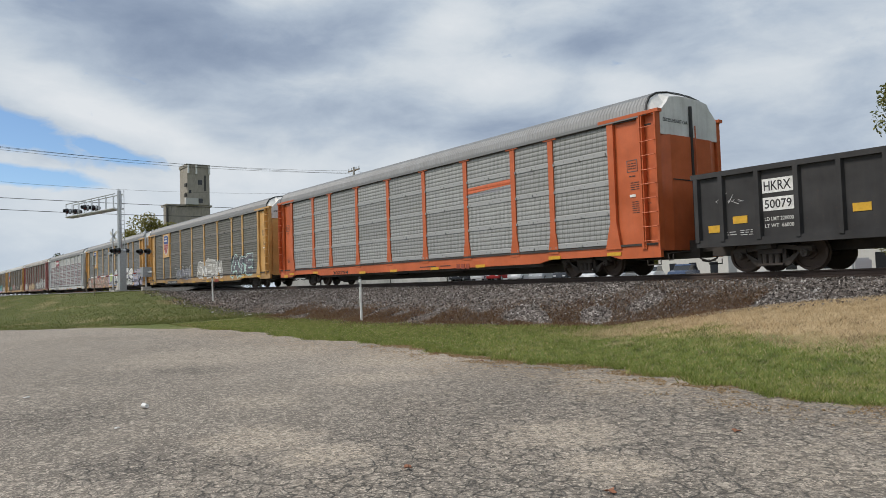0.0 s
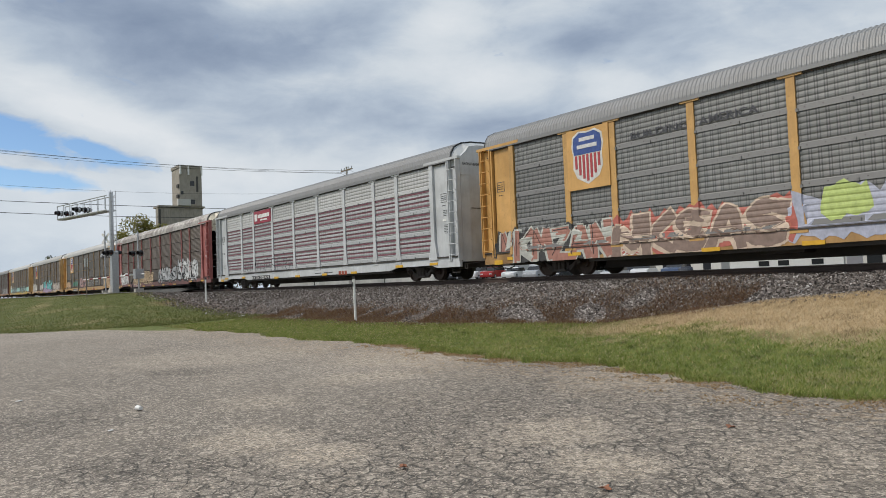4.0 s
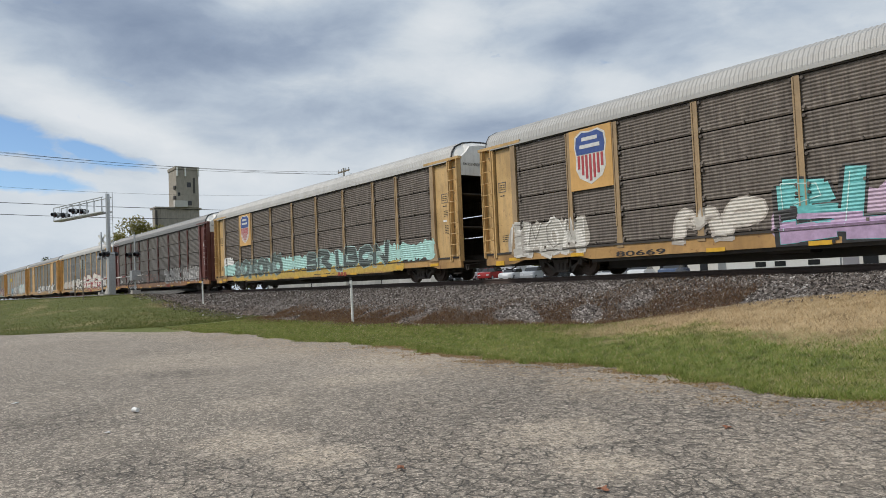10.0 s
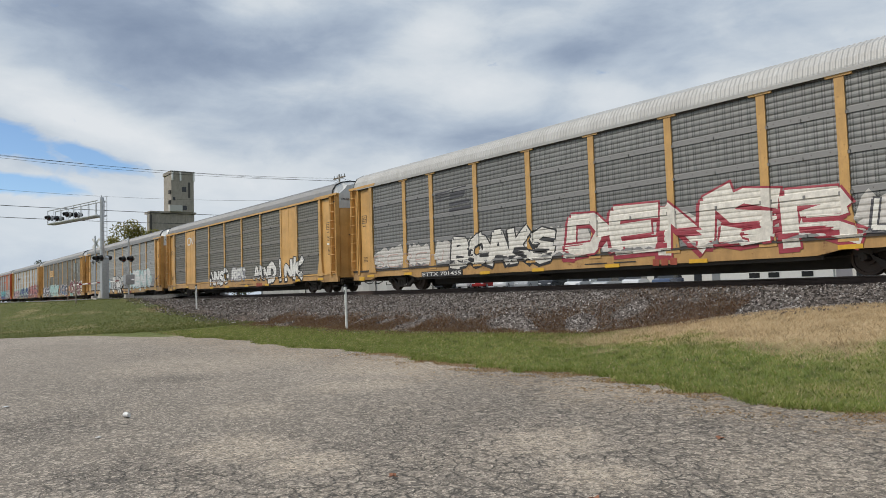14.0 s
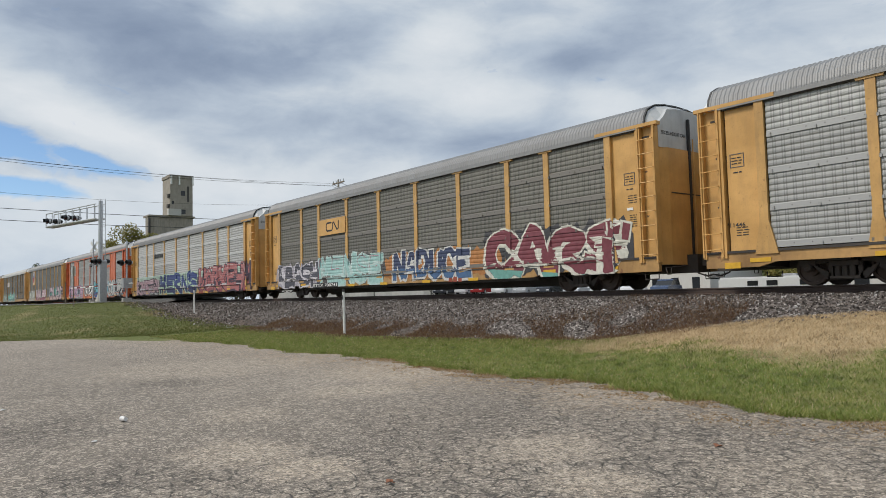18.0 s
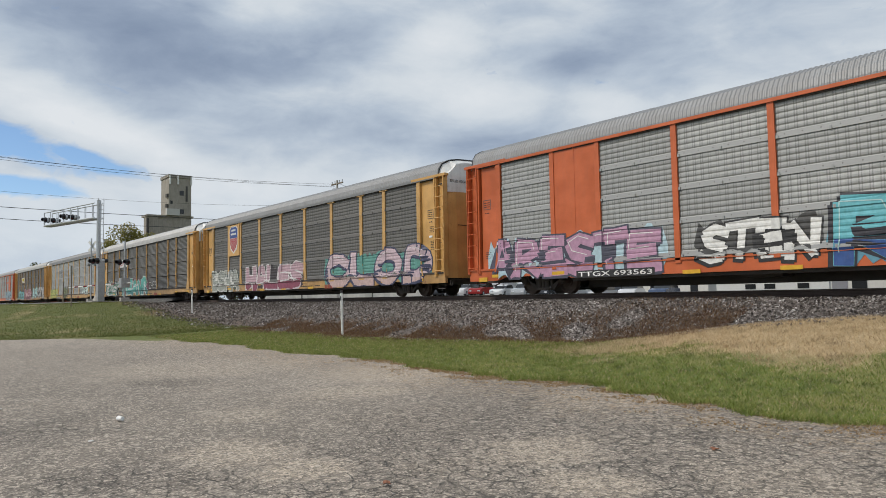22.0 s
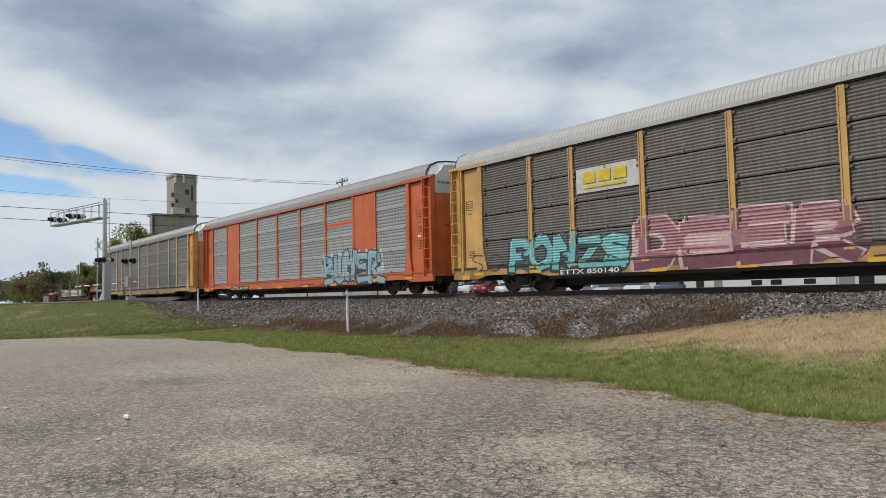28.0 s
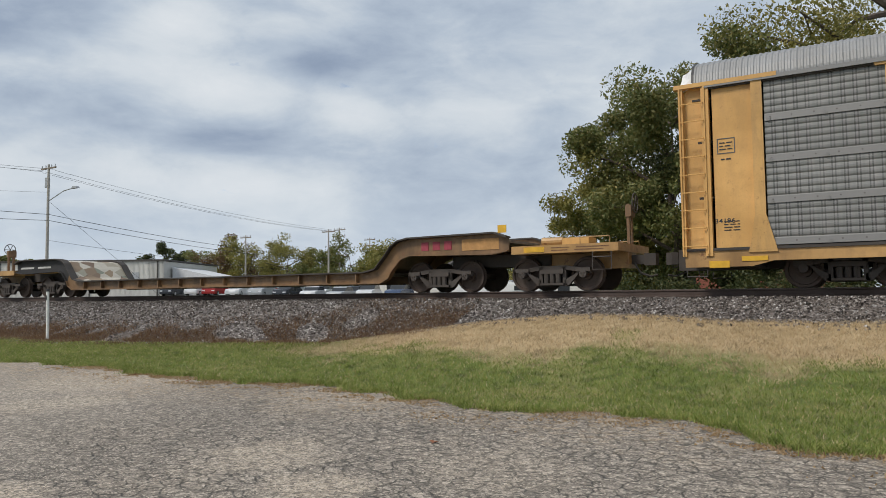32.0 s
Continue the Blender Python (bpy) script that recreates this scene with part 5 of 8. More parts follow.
def ribbon(bm, pts, widths, lift=0.0):
    """A flat brush stroke through points of the x-z plane."""
    left, right = [], []
    for i, p in enumerate(pts):
        q, r = pts[max(0, i - 1)], pts[min(len(pts) - 1, i + 1)]
        dx, dz = r[0] - q[0], r[1] - q[1]
        n = math.hypot(dx, dz) or 1.0
        w = widths[i] / 2
        left.append(bm.verts.new((p[0] - dz / n * w, lift, p[1] + dx / n * w)))
        right.append(bm.verts.new((p[0] + dz / n * w, lift, p[1] - dx / n * w)))
    for i in range(len(pts) - 1):
        bm.faces.new((left[i], right[i], right[i + 1], left[i + 1]))
    for i, s in ((0, -1), (len(pts) - 1, 1)):
        c = pts[i]
        w = widths[i] / 2
        if w > 0.02:
            ring = [bm.verts.new((c[0] + w * math.cos(2 * math.pi * k / 8), lift + (0.0001 if s > 0 else 0.0002), c[1] + w * math.sin(2 * math.pi * k / 8))) for k in range(8)]
            bm.faces.new(ring)


def wall_y(kind, x, z):
    """Where the outer face of a car's near side lies at x, z."""
    if abs(x) > 11.40 and (abs(x) > 11.60 or z < 1.7):
        return -1.672 if abs(x) < 11.88 or abs(x) > 12.78 else -1.566
    if z < 0.98:
        return -1.665 if z > 0.89 else -1.625
    for p in POSTS:
        if abs(x - p) < (0.125 if z > 1.6 else 0.125 + 0.12 * (1.6 - z) / 0.7):
            return -SIDE - (0.08 if kind == "flush" else 0.066)
    if kind == "flush":
        for i in (1, 7):
            if POSTS[i] < x < POSTS[i + 1]:
                return -SIDE - 0.062
    wk = "old" if kind == "old" else "new"
    return -SIDE - wall_depth(wk, (z - SHEET_Z0 - 0.006) % SHEET_H)


def lay_on(bm, kind, layer):
    """Cut flat paint along the ribs and posts and press it onto the wall."""
    x0, x1, z0, z1 = extent(bm)
    cuts = []
    wk = "old" if kind == "old" else "new"
    for r in range(4):
        for z in wall_levels(wk):
            zz = SHEET_Z0 + SHEET_H * r + z + 0.006
            if z0 < zz < z1:
                cuts.append(((0, 0, zz), (0, 0, 1)))
    for zz in (0.885, 0.975):
        if z0 < zz < z1:
            cuts.append(((0, 0, zz), (0, 0, 1)))
    for p in POSTS:
        for d in (-0.14, -0.115, 0.115, 0.14):
            if x0 < p + d < x1:
                cuts.append(((p + d, 0, 0), (1, 0, 0)))
    for co, no in cuts:
        bmesh.ops.bisect_plane(bm, geom=bm.verts[:] + bm.edges[:] + bm.faces[:], plane_co=co, plane_no=no, dist=1e-5)
    for v in bm.verts:
        v.co.z = max(v.co.z, 0.515)
        v.co.y = wall_y(kind, v.co.x, v.co.z) - 0.004 * layer - v.co.y


COATS = []


def paint_part(name, bm, colour, car, kind, layer, label=""):
    COATS.append(name)
    for v in bm.verts:
        v.co.y += 0.0001 * (len(COATS) % 5)
    lay_on(bm, kind, layer)
    me = bpy.data.meshes.new(name)
    bm.to_mesh(me)
    bm.free()
    return part(name, with_mat(me, spray(colour)), None, car, label)


# skeletons of spray-painted letters, in a unit box: one or more strokes each
GLYPH = {}
GLYPH["A"] = [[(0.0, 0.0), (0.38, 1.0), (0.62, 1.0), (1.0, 0.0)], [(0.22, 0.36), (0.78, 0.36)]]
GLYPH["B"] = [[(0.08, 0.0), (0.08, 1.0), (0.75, 0.92), (0.82, 0.66), (0.3, 0.52), (0.95, 0.40), (0.9, 0.06), (0.08, 0.0)]]
GLYPH["C"] = [[(0.95, 0.80), (0.7, 1.0), (0.25, 0.95), (0.02, 0.5), (0.25, 0.04), (0.75, 0.0), (0.97, 0.22)]]
GLYPH["D"] = [[(0.08, 0.0), (0.08, 1.0), (0.65, 0.95), (0.95, 0.55), (0.7, 0.06), (0.08, 0.0)]]
GLYPH["E"] = [[(0.95, 0.96), (0.12, 1.0), (0.05, 0.5), (0.12, 0.0), (0.98, 0.04)], [(0.1, 0.5), (0.8, 0.54)]]
GLYPH["F"] = [[(0.98, 1.0), (0.12, 0.96), (0.05, 0.0)], [(0.1, 0.5), (0.8, 0.55)]]
GLYPH["G"] = [[(0.92, 0.85), (0.6, 1.0), (0.15, 0.85), (0.03, 0.4), (0.3, 0.02), (0.85, 0.06), (0.95, 0.42), (0.55, 0.44)]]
GLYPH["H"] = [[(0.06, 1.0), (0.1, 0.0)], [(0.9, 1.0), (0.94, 0.0)], [(0.08, 0.52), (0.92, 0.48)]]
GLYPH["I"] = [[(0.5, 1.0), (0.5, 0.0)]]
GLYPH["K"] = [[(0.08, 1.0), (0.08, 0.0)], [(0.95, 1.0), (0.25, 0.48), (1.0, 0.0)]]
GLYPH["L"] = [[(0.15, 1.0), (0.05, 0.04), (0.95, 0.0)]]
GLYPH["M"] = [[(0.0, 0.0), (0.14, 1.0), (0.5, 0.35), (0.86, 1.0), (1.0, 0.0)]]
GLYPH["N"] = [[(0.05, 0.0), (0.08, 1.0), (0.9, 0.0), (0.95, 1.0)]]
GLYPH["O"] = [[(0.5, 1.0), (0.1, 0.82), (0.04, 0.3), (0.4, 0.0), (0.85, 0.12), (0.98, 0.6), (0.75, 0.95), (0.5, 1.0)]]
GLYPH["P"] = [[(0.08, 0.0), (0.08, 1.0), (0.8, 0.95), (0.92, 0.66), (0.7, 0.44), (0.08, 0.42)]]
GLYPH["R"] = [[(0.06, 0.0), (0.08, 1.0), (0.8, 0.95), (0.9, 0.68), (0.3, 0.46), (1.0, 0.0)]]
GLYPH["S"] = [[(0.95, 0.88), (0.5, 1.0), (0.08, 0.82), (0.25, 0.55), (0.9, 0.40), (0.85, 0.06), (0.4, 0.0), (0.02, 0.14)]]
GLYPH["T"] = [[(0.0, 0.94), (1.0, 1.0)], [(0.5, 0.97), (0.48, 0.0)]]
GLYPH["U"] = [[(0.06, 1.0), (0.1, 0.2), (0.5, 0.0), (0.9, 0.2), (0.94, 1.0)]]
GLYPH["W"] = [[(0.0, 1.0), (0.2, 0.0), (0.5, 0.62), (0.8, 0.0), (1.0, 1.0)]]
GLYPH["Z"] = [[(0.05, 0.96), (0.95, 1.0), (0.08, 0.04), (1.0, 0.0)]]


def rounded(pts):
    """Cut the corners of a stroke once, so that it bends softly."""
    out = [pts[0]]
    for a, b in zip(pts, pts[1:]):
        out += [(0.75 * a[0] + 0.25 * b[0], 0.75 * a[1] + 0.25 * b[1]), (0.25 * a[0] + 0.75 * b[0], 0.25 * a[1] + 0.75 * b[1])]
    return out + [pts[-1]]


def spray_strokes(word, x0, x1, z0, z1, rng, soft):
    """The strokes of a word, each with its width: letters crowd and lean into one another."""
    w, h = (x1 - x0) / len(word), z1 - z0
    out = []
    for i, ch in enumerate(word):
        lean, up, sx, sz = rng.uniform(-0.16, 0.2), rng.uniform(-0.05, 0.06) * h, rng.uniform(0.76, 0.90), rng.uniform(0.80, 0.93)
        thick = rng.uniform(0.27, 0.33) * min(w, h)
        tail = rng.random() < 0.3
        for k, pts in enumerate(GLYPH[ch]):
            pts = rounded(rounded(pts)) if soft else pts
            line = []
            for px, pz in pts:
                zz = z0 + 0.10 * h + up + pz * sz * 0.86 * h
                line.append((x0 + w * (i + 0.5 + (px - 0.5) * sx) + lean * (pz - 0.4) * h * 0.5, zz))
            if tail and not soft and k == 0:
                a = line[-1]
                line.append((a[0] + 0.28 * w, a[1] + rng.choice((-0.06, 0.12)) * h))
            wide = [thick * rng.uniform(0.82, 1.2) for _ in line]
            out.append((line, wide))
    return out


def lay_strokes(strokes, grow, shift=(0.0, 0.0)):
    """Strokes as chunky slabs, one quad a stretch with square ends and a joint at each bend."""
    bm = bmesh.new()
    j = 0
    for pts, wide in strokes:
        pts = [(x + shift[0], z + shift[1]) for x, z in pts]
        for i, (a, b) in enumerate(zip(pts, pts[1:])):
            dx, dz = b[0] - a[0], b[1] - a[1]
            n = math.hypot(dx, dz) or 1.0
            ux, uz = dx / n, dz / n
            wa, wb = max(0.012, wide[i] / 2 + grow), max(0.012, wide[i + 1] / 2 + grow)
            ea, eb = (wa if i == 0 else 0.35 * wa), (wb if i == len(pts) - 2 else 0.35 * wb)
            j += 1
            y = 0.00015 * (j % 17)
            quad = ((a[0] - ux * ea - uz * wa, a[1] - uz * ea + ux * wa), (a[0] - ux * ea + uz * wa, a[1] - uz * ea - ux * wa),
                    (b[0] + ux * eb + uz * wb, b[1] + uz * eb - ux * wb), (b[0] + ux * eb - uz * wb, b[1] + uz * eb + ux * wb))
            bm.faces.new([bm.verts.new((x, y, z)) for x, z in quad])
    return bm


def piece(car, kind, x0, x1, z0, z1, word, fill, line, seed, halo=None, shine=None, low=None, soft=None, thin=False):
    """A spray-painted word: cloud, outline with a cast edge, fill, a second tone low down, thin bright strokes."""
    rng = random.Random(seed)
    x0, x1 = x0 - HALF, x1 - HALF
    h = z1 - z0
    if halo:
        blob(car, kind, x0 - 0.25, x1 + 0.25, z0 - 0.08, z1 + 0.12, halo, seed, 1)
    strokes = spray_strokes(word, x0, x1, z0, z1, rng, seed % 2 == 0 if soft is None else soft)
    if thin:
        paint_part("spray_outline", lay_strokes([(p, [0.032] * len(p)) for p, _ in strokes], 0.006), line, car, kind, 2, "thin spray-painted lines")
        return
    edge = 0.03 * h + 0.018
    bm = lay_strokes(strokes, edge)
    cast = lay_strokes(strokes, edge * 0.8, (-0.05 * h, -0.05 * h))
    for f in cast.faces:
        bm.faces.new([bm.verts.new((v.co.x, v.co.y - 0.0012, v.co.z)) for v in f.verts])
    cast.free()
    paint_part("spray_outline", bm, line, car, kind, 2)
    paint_part("spray_lettering", lay_strokes(strokes, 0.0), fill, car, kind, 3, "spray-painted letters")
    if low:
        bm = lay_strokes(strokes, -0.012)
        cut = z0 + h * rng.uniform(0.36, 0.46)
        bmesh.ops.bisect_plane(bm, geom=bm.verts[:] + bm.edges[:] + bm.faces[:], plane_co=(0, 0, cut), plane_no=(rng.uniform(-0.1, 0.1), 0, 1), clear_outer=True)
        paint_part("spray_shade", bm, low, car, kind, 4, "second tone in the lower half of the letters")
    if shine:
        bright = []
        for pts, wide in strokes:
            k = max(2, len(pts) * 2 // 3)
            bright.append(([(x - 0.22 * wide[0], z + 0.24 * wide[0]) for x, z in pts[:k]], [0.026] * k))
        paint_part("spray_highlight", lay_strokes(bright, 0.0), shine, car, kind, 5)


def blob(car, kind, x0, x1, z0, z1, colour, seed, layer):
    rng = random.Random(seed * 7 + 1)
    bm = bmesh.new()
    n = max(10, int((x1 - x0) * 6))
    top = [(x0 + (x1 - x0) * i / n, z1 - rng.uniform(0.0, 0.28) * (z1 - z0) - (0.35 * (z1 - z0) if i in (0, n) else 0)) for i in range(n + 1)]
    low = [(x0 + (x1 - x0) * i / n, z0 + rng.uniform(0.0, 0.16) * (z1 - z0) + (0.2 * (z1 - z0) if i in (0, n) else 0)) for i in range(n + 1)]
    t, l = [bm.verts.new((x, 0, z)) for x, z in top], [bm.verts.new((x, 0, z)) for x, z in low]
    for i in range(n):
        bm.faces.new((l[i], l[i + 1], t[i + 1], t[i]))
    paint_part("spray_field", bm, colour, car, kind, layer)


def wild(car, kind, x0, x1, z0, z1, fill, line, seed, shine=None, halo=None, thin=False, low=None):
    """Spray paint that nobody can read: letter-like shapes in a row."""
    rng = random.Random(seed + 1000)
    n = max(2, round((x1 - x0) / ((z1 - z0) * 0.80)))
    word = "".join(rng.choice("AEKNRSZMBHSEO") for _ in range(n))
    piece(car, kind, x0, x1, z0, z1, word, fill, line, seed, halo, shine, low, thin=thin)


def board(name, car, x0, x1, z0, z1, y, mat, label="", thick=0.012):
    bm = bmesh.new()
    add_box(bm, x0, x1, y - thick, y + 0.004, z0, z1)
    return part(name, bm, mat, car, label)


def lettering(parent, word, x0, x1, z0, z1, y, colour, bold=0.012, name="lettering", keep=True):
    bm = letters(word, 1.0, bold)
    fit_into(bm, x0, x1, z0, z1)
    for v in bm.verts:
        v.co.y = y
    me = bpy.data.meshes.new(name)
    bm.to_mesh(me)
    bm.free()
    return part(name, with_mat(me, spray(colour)), None, parent, "lettering")


def bars(parent, x0, x1, z0, z1, y, rows, colour, seed):
    rng = random.Random(seed)
    bm = bmesh.new()
    for r in range(rows):
        z = z1 - (z1 - z0) * (r + 0.7) / rows
        x = x0
        while x < x1:
            w = rng.uniform(0.25, 0.6) * (x1 - x0)
            add_box(bm, x, min(x1, x + w), y - 0.004, y, z, z + (z1 - z0) * 0.32 / rows)
            x += w + 0.12 * (x1 - x0)
    tagged(part("stencil", bm, spray(colour), parent), kind="stuff")


def number_plate_on(car, word, d0, d1, colour=WHITE, plate=True):
    x0, x1 = d0 - HALF, d1 - HALF
    if plate:
        b = board("number_board", car, x0, x1, 0.50, 0.735, -1.632, spray(BLACK), "black board with white lettering")
        lettering(b, word, x0 + 0.08, x1 - 0.08, 0.54, 0.695, -1.650, colour)
    else:
        lettering(car, word, x0, x1, 0.54, 0.70, -1.632, colour)


def shield_sign(car, kind):
    x0, x1 = POSTS[1] + 0.10, POSTS[2] - 0.10
    y, mid = -SIDE - 0.10, (POSTS[1] + POSTS[2]) / 2
    b = board("sign_panel", car, x0, x1, 2.78, 4.76, -SIDE - 0.07, "yellow_paint", "yellow panel with a striped shield", 0.03)

    def at(x, z):
        return (mid + 0.80 * x, 3.82 + 0.86 * z)

    half = [(0.0, 0.93), (0.42, 0.98), (0.74, 0.80), (0.80, 0.42), (0.72, 0.08), (0.74, -0.40), (0.55, -0.74), (0.0, -1.0)]
    rim = half + [(-x, z) for x, z in half[-2:0:-1]]
    bm = bmesh.new()
    add_prism(bm, [at(1.05 * x, 1.04 * z) for x, z in rim], "y", y - 0.006, y + 0.01)
    part("shield_rim", bm, spray((0.62, 0.61, 0.58)), b, "white shield")
    bm = bmesh.new()
    add_prism(bm, [at(x, z) for x, z in ((0.0, 0.91), (0.40, 0.95), (0.70, 0.78), (0.76, 0.42), (0.70, 0.12), (-0.70, 0.12), (-0.76, 0.42), (-0.70, 0.78), (-0.40, 0.95))], "y", y - 0.016, y)
    part("shield_top", bm, spray((0.035, 0.075, 0.26)), b, "blue upper field")
    for r in range(2):
        bm = bmesh.new()
        w = 0.40 if r == 0 else 0.52
        add_prism(bm, [at(-w, 0.62 - 0.28 * r), at(w, 0.62 - 0.28 * r), at(w, 0.76 - 0.28 * r), at(-w, 0.76 - 0.28 * r)], "y", y - 0.024, y - 0.014)
        part("shield_bar", bm, spray((0.60, 0.60, 0.60)), b)
    for i in range(7):
        x = (i - 3) * 0.20
        foot = -0.93 + 0.10 * abs(i - 3) + 0.05 * max(0, abs(i - 3) - 1) ** 2
        bm = bmesh.new()
        add_prism(bm, [at(x - 0.058, foot + 0.02), at(x + 0.058, foot + 0.02), at(x + 0.058, 0.09), at(x - 0.058, 0.09)], "y", y - 0.016, y)
        part("shield_stripe", bm, spray((0.40, 0.05, 0.06)), b)


def swoosh(car, kind):
    bm = bmesh.new()
    add_prism(bm, [(4.40, 3.42), (6.95, 3.52), (6.95, 3.72), (4.40, 3.66)], "y", 0, 0.001)
    paint_part("stripe_mark", bm, (0.55, 0.12, 0.04), car, kind, 2)
    bm = bmesh.new()
    add_prism(bm, [(4.40, 3.30), (6.95, 3.38), (6.95, 3.45), (4.40, 3.38)], "y", 0, 0.001)
    paint_part("stripe_mark", bm, GREY, car, kind, 2)


def horse_mark(car, kind, dark):
    for i in range(4):
        bm = bmesh.new()
        add_prism(bm, [(-6.85, 3.86 - 0.10 * i), (-5.85, 3.90 - 0.10 * i), (-5.85, 3.94 - 0.10 * i), (-6.85, 3.92 - 0.10 * i)], "y", 0, 0.001)
        paint_part("mark_bar", bm, dark, car, kind, 2)
    bm = bmesh.new()
    add_prism(bm, [(-5.95, 3.56), (-5.0, 3.62), (-4.85, 4.02), (-5.8, 3.96)], "y", 0, 0.001)
    paint_part("mark_block", bm, dark, car, kind, 2)
    for i, w in ((0, 1.25), (1, 1.35)):
        bm = bmesh.new()
        add_prism(bm, [(-5.95, 3.30 - 0.24 * i), (-5.95 + w, 3.33 - 0.24 * i), (-5.95 + w, 3.47 - 0.24 * i), (-5.95, 3.44 - 0.24 * i)], "y", 0, 0.001)
        paint_part("mark_bar", bm, dark, car, kind, 2)


def worm_mark(car, x0, x1, z0, z1, y, colour, parent=None):
    """A rounded continuous line, drawn as plain strokes."""
    bm = bmesh.new()
    h = z1 - z0
    w = x1 - x0
    pts = [(x0 + 0.42 * w, z1 - 0.1 * h), (x0 + 0.12 * w, z1 - 0.1 * h), (x0 + 0.06 * w, z1 - 0.3 * h), (x0 + 0.06 * w, z0 + 0.3 * h), (x0 + 0.12 * w, z0 + 0.1 * h), (x0 + 0.46 * w, z0 + 0.1 * h), (x0 + 0.52 * w, z0 + 0.3 * h),
           (x0 + 0.54 * w, z1 - 0.15 * h), (x0 + 0.60 * w, z1 - 0.1 * h), (x0 + 0.84 * w, z0 + 0.12 * h), (x0 + 0.92 * w, z0 + 0.2 * h), (x0 + 0.94 * w, z1 - 0.05 * h)]
    ribbon(bm, pts, [0.17 * h] * len(pts))
    for v in bm.verts:
        v.co.y = y
    me = bpy.data.meshes.new("line_mark")
    bm.to_mesh(me)
    bm.free()
    part("line_mark", with_mat(me, spray(colour)), None, parent or car)


plain("reflector_yellow", (0.62, 0.36, 0.03), 0.4)


def dress(i, car):
    """Reflectors, stencils and end lettering that every rack car carries."""
    kind = CARS[i][1]
    for d in (1.6, 4.6, 9.6, 12.4, 15.6, 18.6, 22.6, 25.2):
        z = 0.50 if abs(d - HALF) < 8.2 or abs(d - HALF) > 11.9 else 0.64
        board("reflector", car, d - HALF - 0.28, d - HALF + 0.28, z, z + 0.11, -1.628, "reflector_yellow")
    dark = BLACK if CARS[i][0] not in ("brown_paint",) else WHITE
    for e in (1,):
        x = 12.58
        bars(car, x - 0.18, x + 0.18, 2.62, 2.9, -1.566, 4, dark, i * 3 + e)
        bars(car, x - 0.14, x + 0.12, 1.9, 2.3, -1.566, 6, dark, i * 3 + e + 50)
    for e in (-1, 1):
        x = 12.40 * e + (0.08 if e > 0 else -0.05)
        for x0, x1, z0, z1 in ((x - 0.2, x + 0.2, 3.55, 3.57), (x - 0.2, x + 0.2, 3.20, 3.22), (x - 0.2, x - 0.18, 3.22, 3.55), (x + 0.18, x + 0.2, 3.22, 3.55)):
            board("stencil_box", car, x0, x1, z0, z1, -1.566, spray(tuple(0.5 * c + 0.08 for c in dark)), "", 0.004)
        bars(car, x - 0.15, x + 0.14, 3.27, 3.50, -1.566, 3, dark, i * 5 + e + 90)
        bars(car, x - 0.12, x + 0.12, 3.02, 3.12, -1.566, 1, dark, i * 5 + e + 70)
    bars(car, -12.55, -12.2, 1.35, 1.62, -1.566, 4, dark, i * 7 + 3)
    board("data_label", car, 12.36, 12.58, 2.42, 2.50, -1.566, "pale_post")
    board("warning_label", car, -12.9, -12.45, 0.50, 0.66, -1.628, "reflector_yellow")
    bars(car, 1.0, 3.2, 0.60, 0.70, -1.632, 1, dark, i)
    # bars of a sign on the sill
    bm = bmesh.new()
    for k in range(3):
        add_box(bm, 3.6 + 0.3 * k, 3.82 + 0.3 * k, -1.636, -1.628, 0.48, 0.68)
    part("sill_mark", bm, spray((0.30, 0.06, 0.03)), car)
    hood_text = letters("EXCESS HEIGHT CAR", 1.0, 0.01)
    fit_into(hood_text, -0.62, 0.62, 0.0, 0.11)
    hood_text.transform(Matrix.Translation((13.518, -0.72, 4.62)) @ Matrix.Rotation(math.pi / 2, 4, "Z"))
    me = bpy.data.meshes.new("end_lettering")
    hood_text.to_mesh(me)
    hood_text.free()
    part("end_lettering", with_mat(me, spray(BLACK)), None, car)


for _i, _car in enumerate(RACKS):
    dress(_i, _car)
for _i in (1, 2, 5, 6, 7, 15):
    shield_sign(RACKS[_i], CARS[_i][1])
for _i in (0, 14, 19):
    swoosh(RACKS[_i], CARS[_i][1])
for _i, _c in ((8, BLACK), (9, (0.05, 0.05, 0.06)), (17, (0.12, 0.12, 0.13)), (20, (0.05, 0.05, 0.055))):
    horse_mark(RACKS[_i], CARS[_i][1], _c)

NUMBERS = {1: ("TTGX 986320", 5.6, 8.2), 3: ("ETTX 705777", 6.0, 8.7), 5: ("ETTX 853960", 5.6, 8.2), 8: ("ETTX 710076", 5.6, 8.3), 9: ("ETTX 701455", 5.6, 8.3), 11: ("ETTX 711680", 5.6, 8.0), 12: ("ETTX 700741", 5.7, 8.3),
           13: ("ETTX 705261", 5.4, 7.8), 14: ("TTGX 693563", 5.4, 8.4), 17: ("ETTX 702008", 5.4, 7.8), 18: ("ETTX 850140", 5.7, 8.3), 19: ("CTTX 693979", 5.2, 7.9), 20: ("ETTX 853602", 5.6, 8.6)}
for _i, (_w, _a, _b) in NUMBERS.items():
    number_plate_on(RACKS[_i], _w, _a, _b)
for _i, _w, _a, _b, _c in ((0, "302794", 6.6, 8.2, BLACK), (4, "515986", 6.4, 8.6, (0.6, 0.5, 0.5)), (6, "80669", 6.2, 8.0, BLACK), (7, "SSW", 5.0, 5.8, BLACK), (16, "CN 711904", 5.4, 7.9, BLACK), (2, "702030", 6.0, 7.6, WHITE)):
    number_plate_on(RACKS[_i], _w, _a, _b, _c, False)
